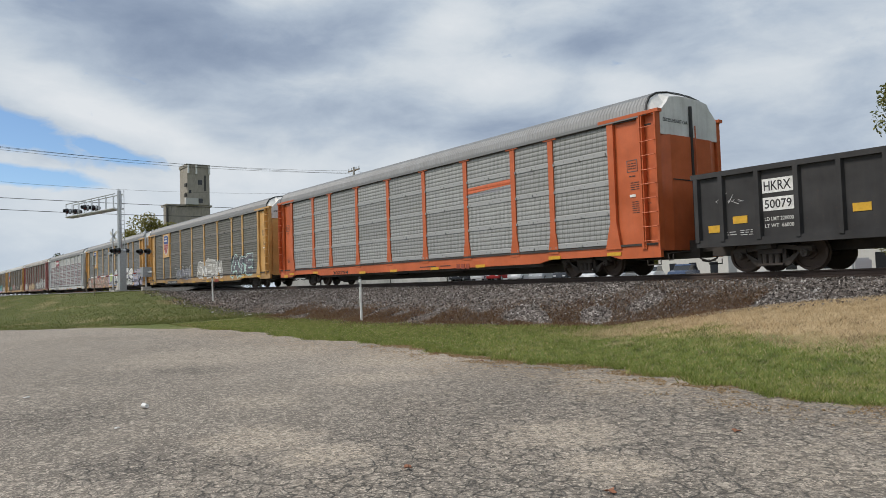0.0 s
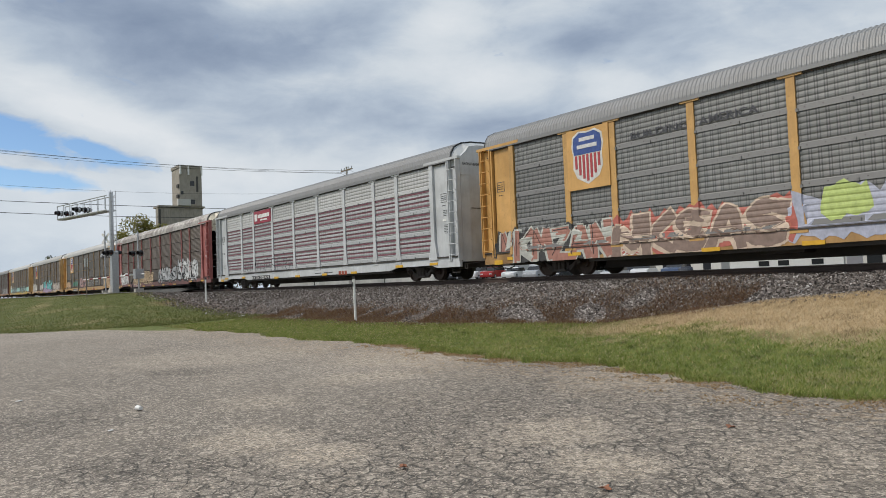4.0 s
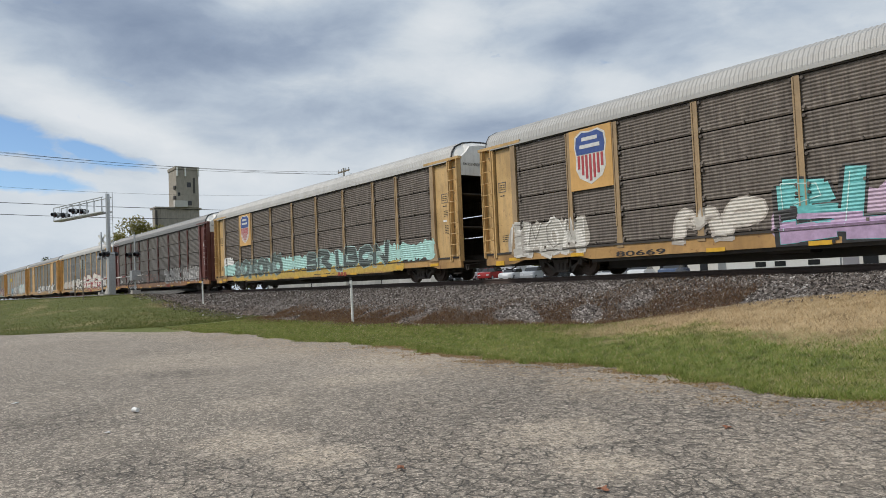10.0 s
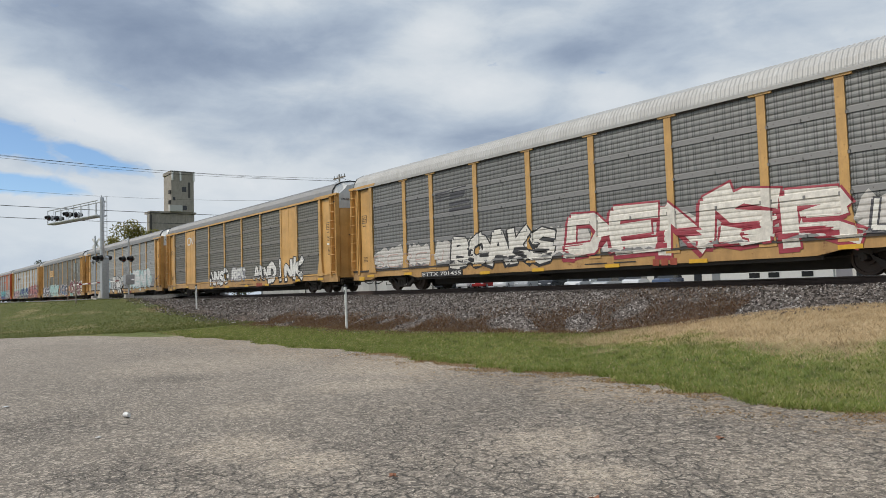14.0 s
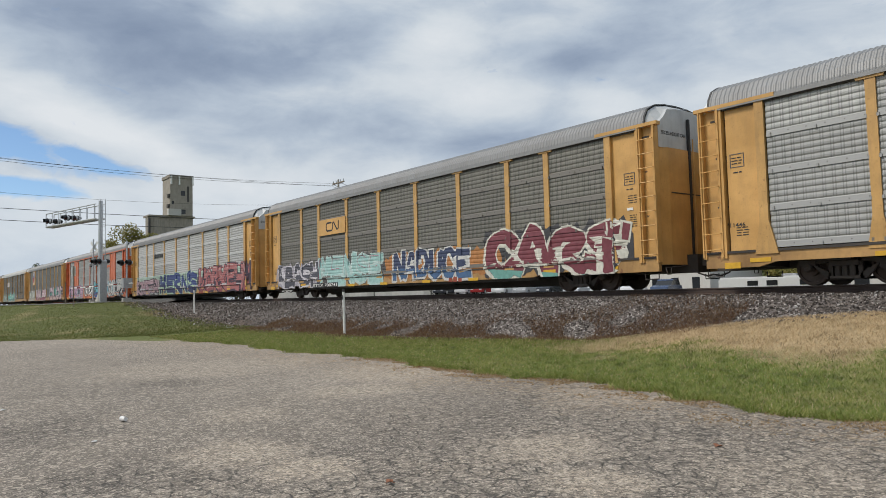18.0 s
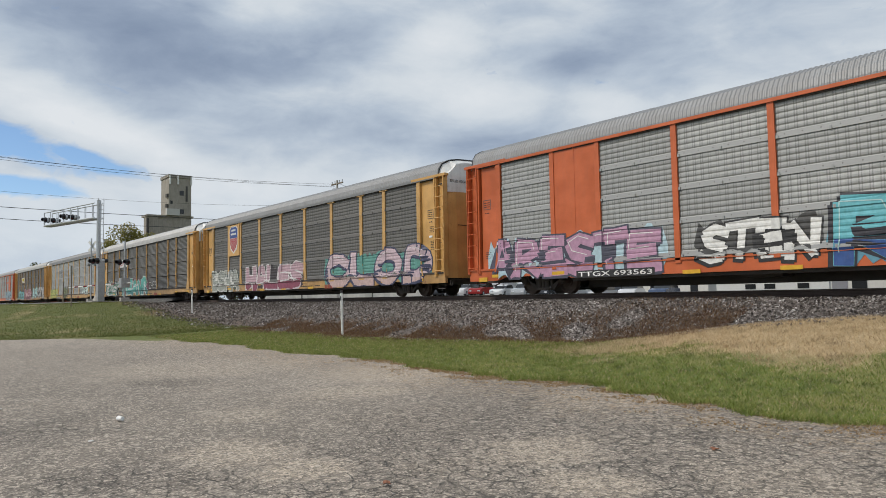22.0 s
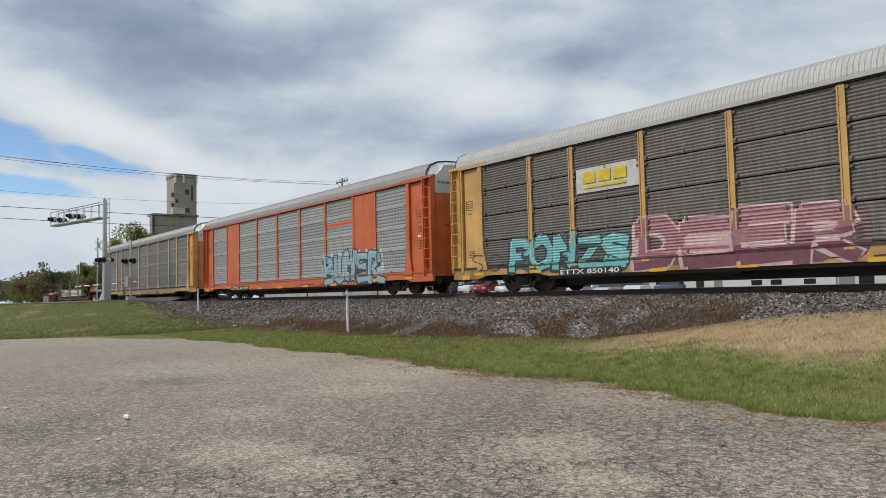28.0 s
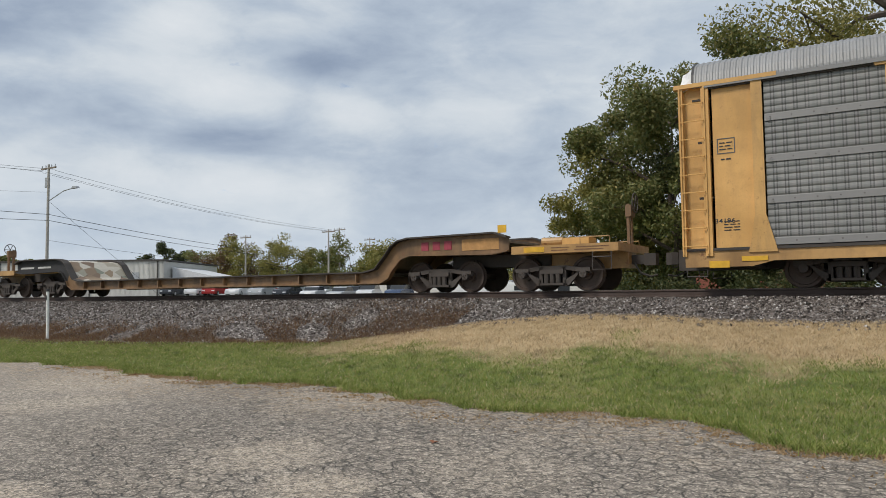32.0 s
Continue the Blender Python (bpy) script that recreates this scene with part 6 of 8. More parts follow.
lettering(RACKS[20], "34196", -12.75, -12.3, 1.55, 1.66, -1.566, BLACK)
lettering(RACKS[3], "311148", -12.85, -12.3, 2.35, 2.47, -1.566, BLACK)
lettering(RACKS[13], "310729", -12.85, -12.3, 2.0, 2.12, -1.566, BLACK)
lettering(RACKS[11], "711446", -12.85, -12.3, 1.6, 1.72, -1.566, BLACK)
lettering(RACKS[8], "AB", -10.9, -10.3, 1.1, 1.4, -1.66, WHITE)
lettering(RACKS[2], "BUILDING", -6.4, -4.4, 4.05, 4.27, -1.632, (0.05, 0.05, 0.06))
lettering(RACKS[2], "AMERICA", -4.05, -2.3, 4.05, 4.27, -1.632, (0.05, 0.05, 0.06))
_b = board("sign_panel", RACKS[3], -6.9, -4.4, 3.95, 4.72, -1.64, spray(MAROON), "maroon sign panel with pale bars", 0.03)
for _x0, _x1, _z0, _z1 in ((-6.75, -6.35, 4.12, 4.55), (-6.25, -4.55, 4.28, 4.50), (-5.9, -4.9, 4.10, 4.19)):
    board("sign_bar", _b, _x0, _x1, _z0, _z1, -1.672, spray(WHITE))
for _x0, _x1, _z0, _z1 in ((-6.8, -6.65, 3.5, 3.95), (-6.55, -5.6, 3.55, 3.8), (-5.5, -4.7, 3.55, 3.8)):
    board("sign_bar", RACKS[13], _x0, _x1, _z0, _z1, -1.632, spray(BLACK))
worm_mark(RACKS[10], -8.75, -7.35, 3.75, 4.35, -1.652, WHITE)
_b = board("sign_panel", RACKS[12], -6.95, -4.35, 3.15, 3.95, -1.66, "yellow_paint", "yellow sign panel with a dark line mark", 0.02)
worm_mark(RACKS[12], -6.3, -4.9, 3.3, 3.8, -1.686, BLACK, _b)
_b = board("sign_panel", RACKS[16], -6.9, -4.4, 3.15, 3.85, -1.645, spray((0.62, 0.61, 0.6)), "pale sign panel with a red line mark", 0.02)
worm_mark(RACKS[16], -6.7, -5.2, 3.3, 3.75, -1.671, (0.40, 0.04, 0.08), _b)
for _i, _y in ((11, -1.632), (18, -1.632)):
    if _i == 18:
        board("sign_panel", RACKS[18], -6.9, -4.4, 3.15, 3.95, -1.625, spray((0.5, 0.5, 0.49)))
    for _k in range(3):
        board("sign_bar", RACKS[_i], -6.6 + 0.62 * _k, -6.1 + 0.62 * _k, 3.45, 3.82, _y - 0.02, spray((0.62, 0.46, 0.02)))
    board("sign_bar", RACKS[_i], -6.6, -4.9, 3.28, 3.36, _y - 0.02, spray((0.62, 0.46, 0.02)))


def art(i):
    return RACKS[i], CARS[i][1]


# car by car: metres from the rear end, heights over the rail
c, k = art(1)
blob(c, k, 8.0 - HALF, 11.9 - HALF, 0.72, 1.75, GREY, 31, 2)
wild(c, k, 7.6, 12.0, 0.8, 1.95, GREY, WHITE, 32, thin=True)
wild(c, k, 13.4, 18.6, 0.9, 2.1, (0.40, 0.39, 0.36), WHITE, 33)
wild(c, k, 20.6, 24.2, 0.85, 2.15, (0.12, 0.12, 0.14), (0.45, 0.62, 0.58), 34, shine=WHITE, halo=(0.05, 0.05, 0.06))
c, k = art(2)
wild(c, k, 0.9, 6.2, 0.55, 1.75, (0.36, 0.17, 0.13), (0.46, 0.47, 0.43), 41, shine=BLACK, halo=(0.05, 0.05, 0.05))
wild(c, k, 6.2, 11.8, 0.55, 1.85, (0.24, 0.17, 0.14), (0.58, 0.46, 0.36), 42, halo=(0.46, 0.13, 0.10))
blob(c, k, 11.6 - HALF, 26.4 - HALF, 0.55, 1.95, (0.40, 0.42, 0.52), 46, 1)
blob(c, k, 12.6 - HALF, 13.8 - HALF, 1.05, 2.05, LIME, 43, 2)
piece(c, k, 14.6, 22.4, 0.75, 2.45, "AKPES", (0.70, 0.70, 0.69), BLACK, 45, low=(0.50, 0.52, 0.50), soft=True)
wild(c, k, 22.9, 26.2, 0.6, 2.1, (0.42, 0.40, 0.50), (0.12, 0.13, 0.20), 47, shine=GOLD)
c, k = art(3)
wild(c, k, 4.8, 12.0, 0.85, 1.9, GREY, (0.05, 0.05, 0.06), 48, thin=True)
c, k = art(4)
wild(c, k, 1.5, 4.4, 0.9, 1.9, (0.36, 0.35, 0.34), (0.62, 0.62, 0.61), 51, shine=WHITE)
piece(c, k, 6.4, 12.6, 0.85, 1.8, "SONERS", (0.44, 0.32, 0.19), (0.62, 0.48, 0.30), 52, shine=BLACK)
piece(c, k, 14.4, 18.9, 0.85, 2.0, "AHORS", (0.52, 0.53, 0.53), BLACK, 54, halo=(0.48, 0.49, 0.49), soft=True)
piece(c, k, 19.6, 24.0, 0.85, 2.4, "SCAR", (0.56, 0.57, 0.57), BLACK, 56, halo=(0.52, 0.53, 0.53), soft=True)
c, k = art(5)
piece(c, k, 1.9, 3.9, 0.95, 1.65, "FEA", (0.48, 0.31, 0.19), (0.56, 0.42, 0.27), 61)
blob(c, k, 5.6 - HALF, 8.8 - HALF, 1.1, 1.75, (0.06, 0.20, 0.14), 62, 2)
piece(c, k, 10.0, 13.4, 0.9, 2.0, "ESO", (0.40, 0.24, 0.22), (0.06, 0.05, 0.06), 64, shine=(0.6, 0.5, 0.5), soft=True)
wild(c, k, 14.6, 19.6, 0.9, 1.9, (0.4, 0.4, 0.38), (0.45, 0.47, 0.44), 65, thin=True)
piece(c, k, 22.6, 26.0, 0.9, 1.9, "SEO", (0.44, 0.30, 0.18), (0.55, 0.4, 0.25), 66)
c, k = art(6)
wild(c, k, 1.5, 4.9, 0.8, 1.95, (0.46, 0.44, 0.40), (0.62, 0.60, 0.56), 71, shine=(0.2, 0.18, 0.16), halo=(0.40, 0.37, 0.33))
piece(c, k, 8.4, 11.2, 0.9, 1.9, "MP", (0.56, 0.53, 0.48), (0.42, 0.38, 0.34), 72)
blob(c, k, 11.2 - HALF, 19.0 - HALF, 0.55, 1.9, (0.46, 0.34, 0.46), 70, 1)
piece(c, k, 11.4, 19.2, 0.65, 2.25, "BLBEK", (0.12, 0.46, 0.47), BLACK, 73, shine=(0.5, 0.7, 0.68), low=(0.42, 0.30, 0.46))
piece(c, k, 19.8, 24.4, 0.8, 1.85, "PROWN", (0.42, 0.37, 0.33), (0.62, 0.58, 0.52), 75)
c, k = art(7)
blob(c, k, 1.6 - HALF, 25.4 - HALF, 0.92, 1.85, MINT, 81, 1)
blob(c, k, 3.0 - HALF, 23.0 - HALF, 0.52, 1.08, (0.50, 0.34, 0.07), 82, 2)
piece(c, k, 3.4, 10.6, 0.8, 1.85, "SORONO", (0.10, 0.13, 0.12), (0.22, 0.30, 0.29), 83)
piece(c, k, 13.6, 21.8, 0.85, 1.85, "BRIBON", (0.07, 0.09, 0.085), (0.30, 0.42, 0.40), 84, soft=False)
blob(c, k, 1.4 - HALF, 3.2 - HALF, 1.6, 2.2, WHITE, 85, 2)
c, k = art(8)
piece(c, k, 6.0, 10.4, 0.95, 1.85, "SHABS", GREY, (0.46, 0.45, 0.44), 91, thin=True)
piece(c, k, 11.0, 14.4, 0.9, 1.75, "ZAR", ROSE, (0.36, 0.14, 0.09), 92, thin=True)
piece(c, k, 16.6, 20.8, 0.9, 1.95, "ZORK", (0.24, 0.235, 0.225), (0.42, 0.41, 0.39), 94, soft=True)
wild(c, k, 21.4, 25.0, 0.9, 1.85, (0.24, 0.235, 0.23), (0.46, 0.45, 0.43), 95)
c, k = art(9)
for _q, (_a, _b) in enumerate(zip(POSTS, POSTS[1:])):
    blob(c, k, _a + 0.15, _b - 0.15, 0.99, 2.04, (0.52, 0.50, 0.47), 101 + _q, 1)
piece(c, k, 1.8, 7.2, 0.95, 1.7, "SEREN", (0.56, 0.53, 0.50), (0.42, 0.30, 0.26), 102, thin=True)
piece(c, k, 7.6, 13.2, 0.86, 2.05, "BOAKS", (0.64, 0.62, 0.57), BLACK, 103, soft=False)
piece(c, k, 13.7, 22.8, 0.9, 2.35, "DENSR", (0.66, 0.63, 0.57), (0.30, 0.03, 0.05), 104, soft=False)
piece(c, k, 23.1, 25.2, 1.0, 1.8, "LINDE", (0.66, 0.65, 0.60), (0.06, 0.06, 0.07), 105)
c, k = art(10)
wild(c, k, 9.4, 12.6, 0.75, 1.75, WHITE, BLACK, 111, thin=False)
wild(c, k, 13.2, 15.4, 0.95, 1.75, (0.62, 0.62, 0.60), GREY, 112)
wild(c, k, 16.8, 18.8, 0.9, 1.75, (0.66, 0.65, 0.62), BLACK, 113)
piece(c, k, 18.8, 23.2, 0.75, 2.0, "DINK", (0.70, 0.69, 0.66), BLACK, 114)
c, k = art(11)
piece(c, k, 8.0, 10.1, 0.65, 1.9, "E", (0.26, 0.44, 0.55), BLACK, 122, shine=WHITE, halo=(0.40, 0.50, 0.55))
piece(c, k, 11.0, 15.4, 0.65, 2.15, "CWRT", (0.60, 0.60, 0.58), BLACK, 124, soft=True)
wild(c, k, 15.7, 17.0, 0.95, 1.75, NAVY, (0.05, 0.08, 0.12), 123, thin=True)
piece(c, k, 17.4, 23.8, 0.95, 2.4, "HENR", (0.60, 0.61, 0.60), (0.44, 0.57, 0.56), 126, halo=(0.40, 0.54, 0.53))
wild(c, k, 24.9, 26.3, 0.9, 1.9, NAVY, (0.08, 0.10, 0.2), 125, thin=True)
c, k = art(12)
wild(c, k, 1.4, 6.4, 0.6, 1.85, (0.07, 0.07, 0.09), (0.56, 0.54, 0.58), 131, halo=(0.36, 0.34, 0.40))
piece(c, k, 6.4, 12.3, 0.65, 2.1, "MENSE", (0.32, 0.52, 0.50), (0.44, 0.56, 0.54), 132, shine=(0.40, 0.12, 0.18), halo=(0.07, 0.07, 0.07), soft=False)
blob(c, k, 12.4 - HALF, 20.2 - HALF, 0.62, 1.95, (0.40, 0.17, 0.05), 135, 1)
piece(c, k, 13.2, 18.4, 0.65, 1.95, "NADUCE", (0.035, 0.05, 0.11), (0.58, 0.58, 0.56), 133, low=(0.06, 0.13, 0.26), soft=False)
piece(c, k, 19.4, 25.8, 0.62, 2.3, "CARS", (0.17, 0.035, 0.05), (0.60, 0.59, 0.52), 134, low=(0.14, 0.34, 0.30), halo=(0.04, 0.04, 0.045), soft=True)
c, k = art(13)
blob(c, k, 1.6 - HALF, 25.8 - HALF, 1.6, 2.15, (0.38, 0.50, 0.42), 144, 1)
piece(c, k, 1.6, 7.6, 0.6, 1.85, "KNETA", (0.42, 0.27, 0.30), (0.05, 0.04, 0.05), 141, shine=(0.62, 0.52, 0.54), halo=(0.40, 0.30, 0.31), soft=False)
piece(c, k, 8.0, 16.6, 0.62, 2.05, "HERNS", (0.035, 0.06, 0.20), (0.40, 0.54, 0.38), 143, low=(0.02, 0.03, 0.11), halo=(0.03, 0.035, 0.05), soft=False)
piece(c, k, 17.0, 26.2, 0.6, 2.35, "UORKEHM", (0.37, 0.13, 0.13), (0.05, 0.03, 0.05), 145, shine=(0.60, 0.50, 0.48), halo=(0.30, 0.085, 0.09), low=(0.26, 0.07, 0.075), soft=False)
c, k = art(14)
piece(c, k, 1.3, 8.6, 0.6, 1.95, "ARESTE", (0.44, 0.25, 0.36), (0.06, 0.06, 0.09), 151, shine=WHITE, halo=(0.40, 0.54, 0.60), soft=False)
blob(c, k, 9.7 - HALF, 13.2 - HALF, 0.95, 1.95, (0.05, 0.05, 0.05), 152, 2)
piece(c, k, 9.9, 13.1, 0.8, 1.85, "STEN", WHITE, BLACK, 153, soft=False)
piece(c, k, 13.5, 19.3, 0.6, 2.1, "RECS", (0.12, 0.42, 0.48), (0.02, 0.02, 0.03), 155, low=(0.03, 0.08, 0.26), shine=(0.4, 0.6, 0.6), halo=(0.10, 0.26, 0.34), soft=False)
piece(c, k, 19.8, 26.0, 0.65, 2.15, "SONRN", (0.42, 0.42, 0.41), (0.04, 0.04, 0.045), 157, shine=WHITE, halo=(0.22, 0.38, 0.44), soft=False)
c, k = art(15)
wild(c, k, 1.5, 6.0, 0.6, 1.85, (0.30, 0.32, 0.29), (0.58, 0.58, 0.55), 161, shine=BLACK, halo=(0.07, 0.09, 0.08))
piece(c, k, 7.2, 14.6, 0.6, 1.95, "HALES", (0.44, 0.30, 0.34), (0.60, 0.57, 0.57), 163, low=(0.24, 0.06, 0.10), halo=(0.045, 0.035, 0.04), soft=False)
blob(c, k, 17.0 - HALF, 26.0 - HALF, 0.6, 2.15, (0.10, 0.28, 0.24), 165, 1)
piece(c, k, 17.2, 26.2, 0.58, 2.2, "CLOD", (0.52, 0.40, 0.44), (0.045, 0.05, 0.10), 164, shine=(0.64, 0.62, 0.62), low=(0.50, 0.36, 0.34), soft=True)
c, k = art(16)
piece(c, k, 1.6, 6.2, 0.62, 1.9, "KESSO", (0.07, 0.20, 0.15), (0.48, 0.48, 0.46), 171, shine=PINK, halo=(0.05, 0.08, 0.07), soft=False)
piece(c, k, 7.6, 15.2, 0.62, 2.0, "MEANR", (0.10, 0.42, 0.36), (0.56, 0.60, 0.57), 173, low=(0.06, 0.26, 0.25), halo=(0.22, 0.10, 0.12), soft=False)
wild(c, k, 15.6, 17.6, 1.0, 1.7, WHITE, (0.6, 0.6, 0.58), 175, thin=True)
c, k = art(17)
wild(c, k, 1.6, 6.2, 0.7, 1.8, (0.42, 0.44, 0.12), (0.20, 0.24, 0.08), 181)
wild(c, k, 9.4, 12.0, 0.6, 1.9, (0.10, 0.11, 0.05), (0.03, 0.035, 0.02), 182, shine=LIME)
piece(c, k, 19.2, 22.4, 0.95, 1.8, "CASK", (0.55, 0.66, 0.62), (0.10, 0.12, 0.13), 183)
c, k = art(18)
piece(c, k, 1.0, 3.0, 0.7, 1.6, "SO", (0.36, 0.31, 0.22), (0.07, 0.06, 0.05), 190, thin=True)
piece(c, k, 3.3, 8.6, 0.7, 1.9, "PONZS", (0.14, 0.42, 0.44), (0.03, 0.035, 0.04), 191, shine=(0.45, 0.62, 0.62), halo=(0.06, 0.08, 0.085), soft=False)
piece(c, k, 8.8, 15.2, 0.6, 2.0, "DEER", (0.30, 0.13, 0.16), (0.52, 0.36, 0.36), 193, low=(0.16, 0.05, 0.075), halo=(0.12, 0.06, 0.07))
piece(c, k, 16.2, 20.0, 0.75, 2.3, "ROER", (0.40, 0.62, 0.62), (0.04, 0.045, 0.05), 195, soft=True)
piece(c, k, 20.4, 25.2, 0.75, 2.2, "CTE", (0.42, 0.42, 0.42), (0.05, 0.05, 0.055), 196, shine=WHITE, soft=True)
c, k = art(19)
blob(c, k, 17.8 - HALF, 22.8 - HALF, 0.55, 1.25, (0.36, 0.31, 0.25), 202, 1)
piece(c, k, 17.6, 23.0, 0.62, 2.15, "BUWER", (0.25, 0.38, 0.46), (0.04, 0.045, 0.06), 201, shine=(0.55, 0.64, 0.68), halo=(0.40, 0.46, 0.50), soft=False)
wild(c, k, 2.6, 3.6, 1.1, 1.9, GREY, (0.25, 0.22, 0.40), 203, thin=True)

# the black gondola's boards and lettering
def gondola_x(X):
    return X - travelled(0.0) - travelled_gap - 8.0


_g = -5.92
for _z0, _z1, _w in ((2.05, 2.42, "HKRX"), (1.58, 1.93, "50079")):
    _b = board("number_board", GONDOLA, _g, _g + 0.82, _z0, _z1, -1.462, spray((0.75, 0.75, 0.74)), "white board with black characters")
    lettering(_b, _w, _g + 0.05, _g + 0.77, _z0 + 0.06, _z1 - 0.06, -1.478, BLACK)
lettering(GONDOLA, "LD LMT 220000", _g + 0.03, _g + 0.80, 1.32, 1.42, -1.466, (0.6, 0.6, 0.58))
lettering(GONDOLA, "LT WT  66000", _g + 0.03, _g + 0.80, 1.14, 1.24, -1.466, (0.6, 0.6, 0.58))
for _x, _z in ((-11.75, 1.12), (-11.0, 1.32), (-7.9, 1.36), (-5.0, 1.3)):
    board("reflector", GONDOLA, gondola_x(_x), gondola_x(_x) + 0.42, _z, _z + 0.2, -1.463, "reflector_yellow")
bars(GONDOLA, gondola_x(-11.3), gondola_x(-10.9), 1.0, 1.14, -1.464, 2, (0.5, 0.5, 0.5), 3)
bars(GONDOLA, gondola_x(-10.8), gondola_x(-10.45), 0.98, 1.16, -1.464, 3, (0.5, 0.5, 0.5), 4)
_bm = bmesh.new()
_r = random.Random(4)
for _q in range(5):
    _pts = [(gondola_x(-11.45) + 0.16 * _q + 0.03 * _j * _r.uniform(-1, 1.6), 1.95 + 0.06 * _j * _r.uniform(-0.4, 1)) for _j in range(6)]
    ribbon(_bm, _pts, [0.018] * 6)
for _v in _bm.verts:
    _v.co.y = -1.466
_me = bpy.data.meshes.new("chalk_mark")
_bm.to_mesh(_me)
_bm.free()
part("chalk_mark", with_mat(_me, spray((0.45, 0.45, 0.46))), None, GONDOLA)
# flatcar marks
for _x0, _x1, _z0, _z1, _c in ((9.6, 9.85, 1.25, 1.5, MAROON), (10.0, 10.25, 1.25, 1.5, MAROON), (10.4, 10.65, 1.25, 1.5, MAROON), (11.0, 12.2, 1.2, 1.52, (0.45, 0.24, 0.08))):
    board("girder_mark", FLATCAR, _x0, _x1, _z0, _z1, -1.334, spray(_c))
board("warning_board", FLATCAR, 12.15, 12.42, 1.66, 1.88, -1.3, "reflector_yellow", "small yellow board with dark bars")
board("reflector", FLATCAR, 13.0, 13.6, 1.06, 1.2, -1.424, "reflector_yellow")
bars(FLATCAR, 13.8, 15.4, 1.06, 1.2, -1.424, 2, (0.15, 0.07, 0.03), 8)
bars(FLATCAR, -12.2, -9.6, 1.2, 1.45, -1.336, 1, (0.5, 0.5, 0.48), 9)


# ---------------------------------------------------------------- loose stuff on the ground
stones(30000, -38.0, 3.0, 5)
stones(9000, -66.0, -37.0, 15, 1.5)


def leaf_mat(name, a, b, c, tufts=False):
    m, t, bs = base_mat(name, 0.6)
    rnd = t.nodes.new("ShaderNodeNewGeometry").outputs["Random Per Island"]
    col = ramp_node(t, rnd, [(0.0, a), (0.5, b), (1.0, c)])
    n = noise_of(t, 0.5, 2.0, space="World")
    col = mix_node(t, math_node(t, "MULTIPLY", n, 0.5), col, tuple(0.6 * q for q in a))
    if tufts:
        clump = noise_of(t, 3.4, 5.0, 0.7, space="World", stretch=(1, 1, 0.2), offset=(4, 1, 0))
        col = mix_node(t, math_node(t, "MULTIPLY", ramp_node(t, clump, [(0.50, 0.0), (0.66, 1.0)]), 0.7), col, tuple(0.42 * q for q in a))
        col = mix_node(t, math_node(t, "MULTIPLY", ramp_node(t, clump, [(0.34, 1.0), (0.46, 0.0)]), 0.35), col, c)
    t.links.new(col, bs.inputs["Base Color"])
    tr = t.nodes.new("ShaderNodeBsdfTranslucent")
    t.links.new(col, tr.inputs[0])
    mix = t.nodes.new("ShaderNodeMixShader")
    mix.inputs[0].default_value = 0.35
    t.links.new(bs.outputs[0], mix.inputs[1])
    t.links.new(tr.outputs[0], mix.inputs[2])
    t.links.new(mix.outputs[0], t.nodes["Material Output"].inputs[0])


leaf_mat("grass_blade", (0.15, 0.215, 0.032), (0.245, 0.31, 0.055), (0.50, 0.46, 0.17), tufts=True)
leaf_mat("coarse_blade", (0.115, 0.145, 0.03), (0.17, 0.20, 0.045), (0.28, 0.26, 0.10), tufts=True)
leaf_mat("straw_blade", (0.48, 0.345, 0.185), (0.66, 0.515, 0.315), (0.80, 0.68, 0.47), tufts=True)
leaf_mat("needle_litter", (0.32, 0.20, 0.10), (0.42, 0.29, 0.15), (0.52, 0.40, 0.24))
leaf_mat("weed_blade", (0.14, 0.065, 0.035), (0.20, 0.115, 0.06), (0.32, 0.22, 0.11))


def blades(name, count, place, height, width, material, label, seed):
    """Blades of grass, each one thin triangle, joined into one piece of stuff."""
    rng = np.random.default_rng(seed)
    pts = place(rng, count)
    n = len(pts)
    h = height * rng.uniform(0.45, 1.25, n)
    a = rng.uniform(0, 2 * np.pi, n)
    lean = rng.normal(0, 0.8, (n, 2)) * h[:, None]
    w = width * rng.uniform(0.6, 1.4, n)
    dx, dy = np.cos(a) * w / 2, np.sin(a) * w / 2
    p0 = pts + np.stack([-dx, -dy, 0 * dx - 0.01], 1)
    p1 = pts + np.stack([dx, dy, 0 * dx - 0.01], 1)
    p2 = pts + np.stack([lean[:, 0], lean[:, 1], h], 1)
    co = np.stack([p0, p1, p2], 1).reshape(-1, 3)
    me = bpy.data.meshes.new(name)
    me.vertices.add(3 * n)
    me.vertices.foreach_set("co", co.ravel())
    me.loops.add(3 * n)
    me.loops.foreach_set("vertex_index", np.arange(3 * n))
    me.polygons.add(n)
    me.polygons.foreach_set("loop_start", np.arange(0, 3 * n, 3))
    me.polygons.foreach_set("loop_total", np.full(n, 3))
    me.update(calc_edges=True)
    tagged(part(name, with_mat(me, material)), label, "grass", kind="stuff")


def straw_share(x, y):
    e = y + 2.2 * noise.noise((x * 0.35, y * 0.35, 2.0)) + 1.0 * noise.noise((x * 1.3, y * 1.3, 5.0))
    return smooth01((e - 12.0) / 1.2) * smooth01((x + 14.5) / 4.5)


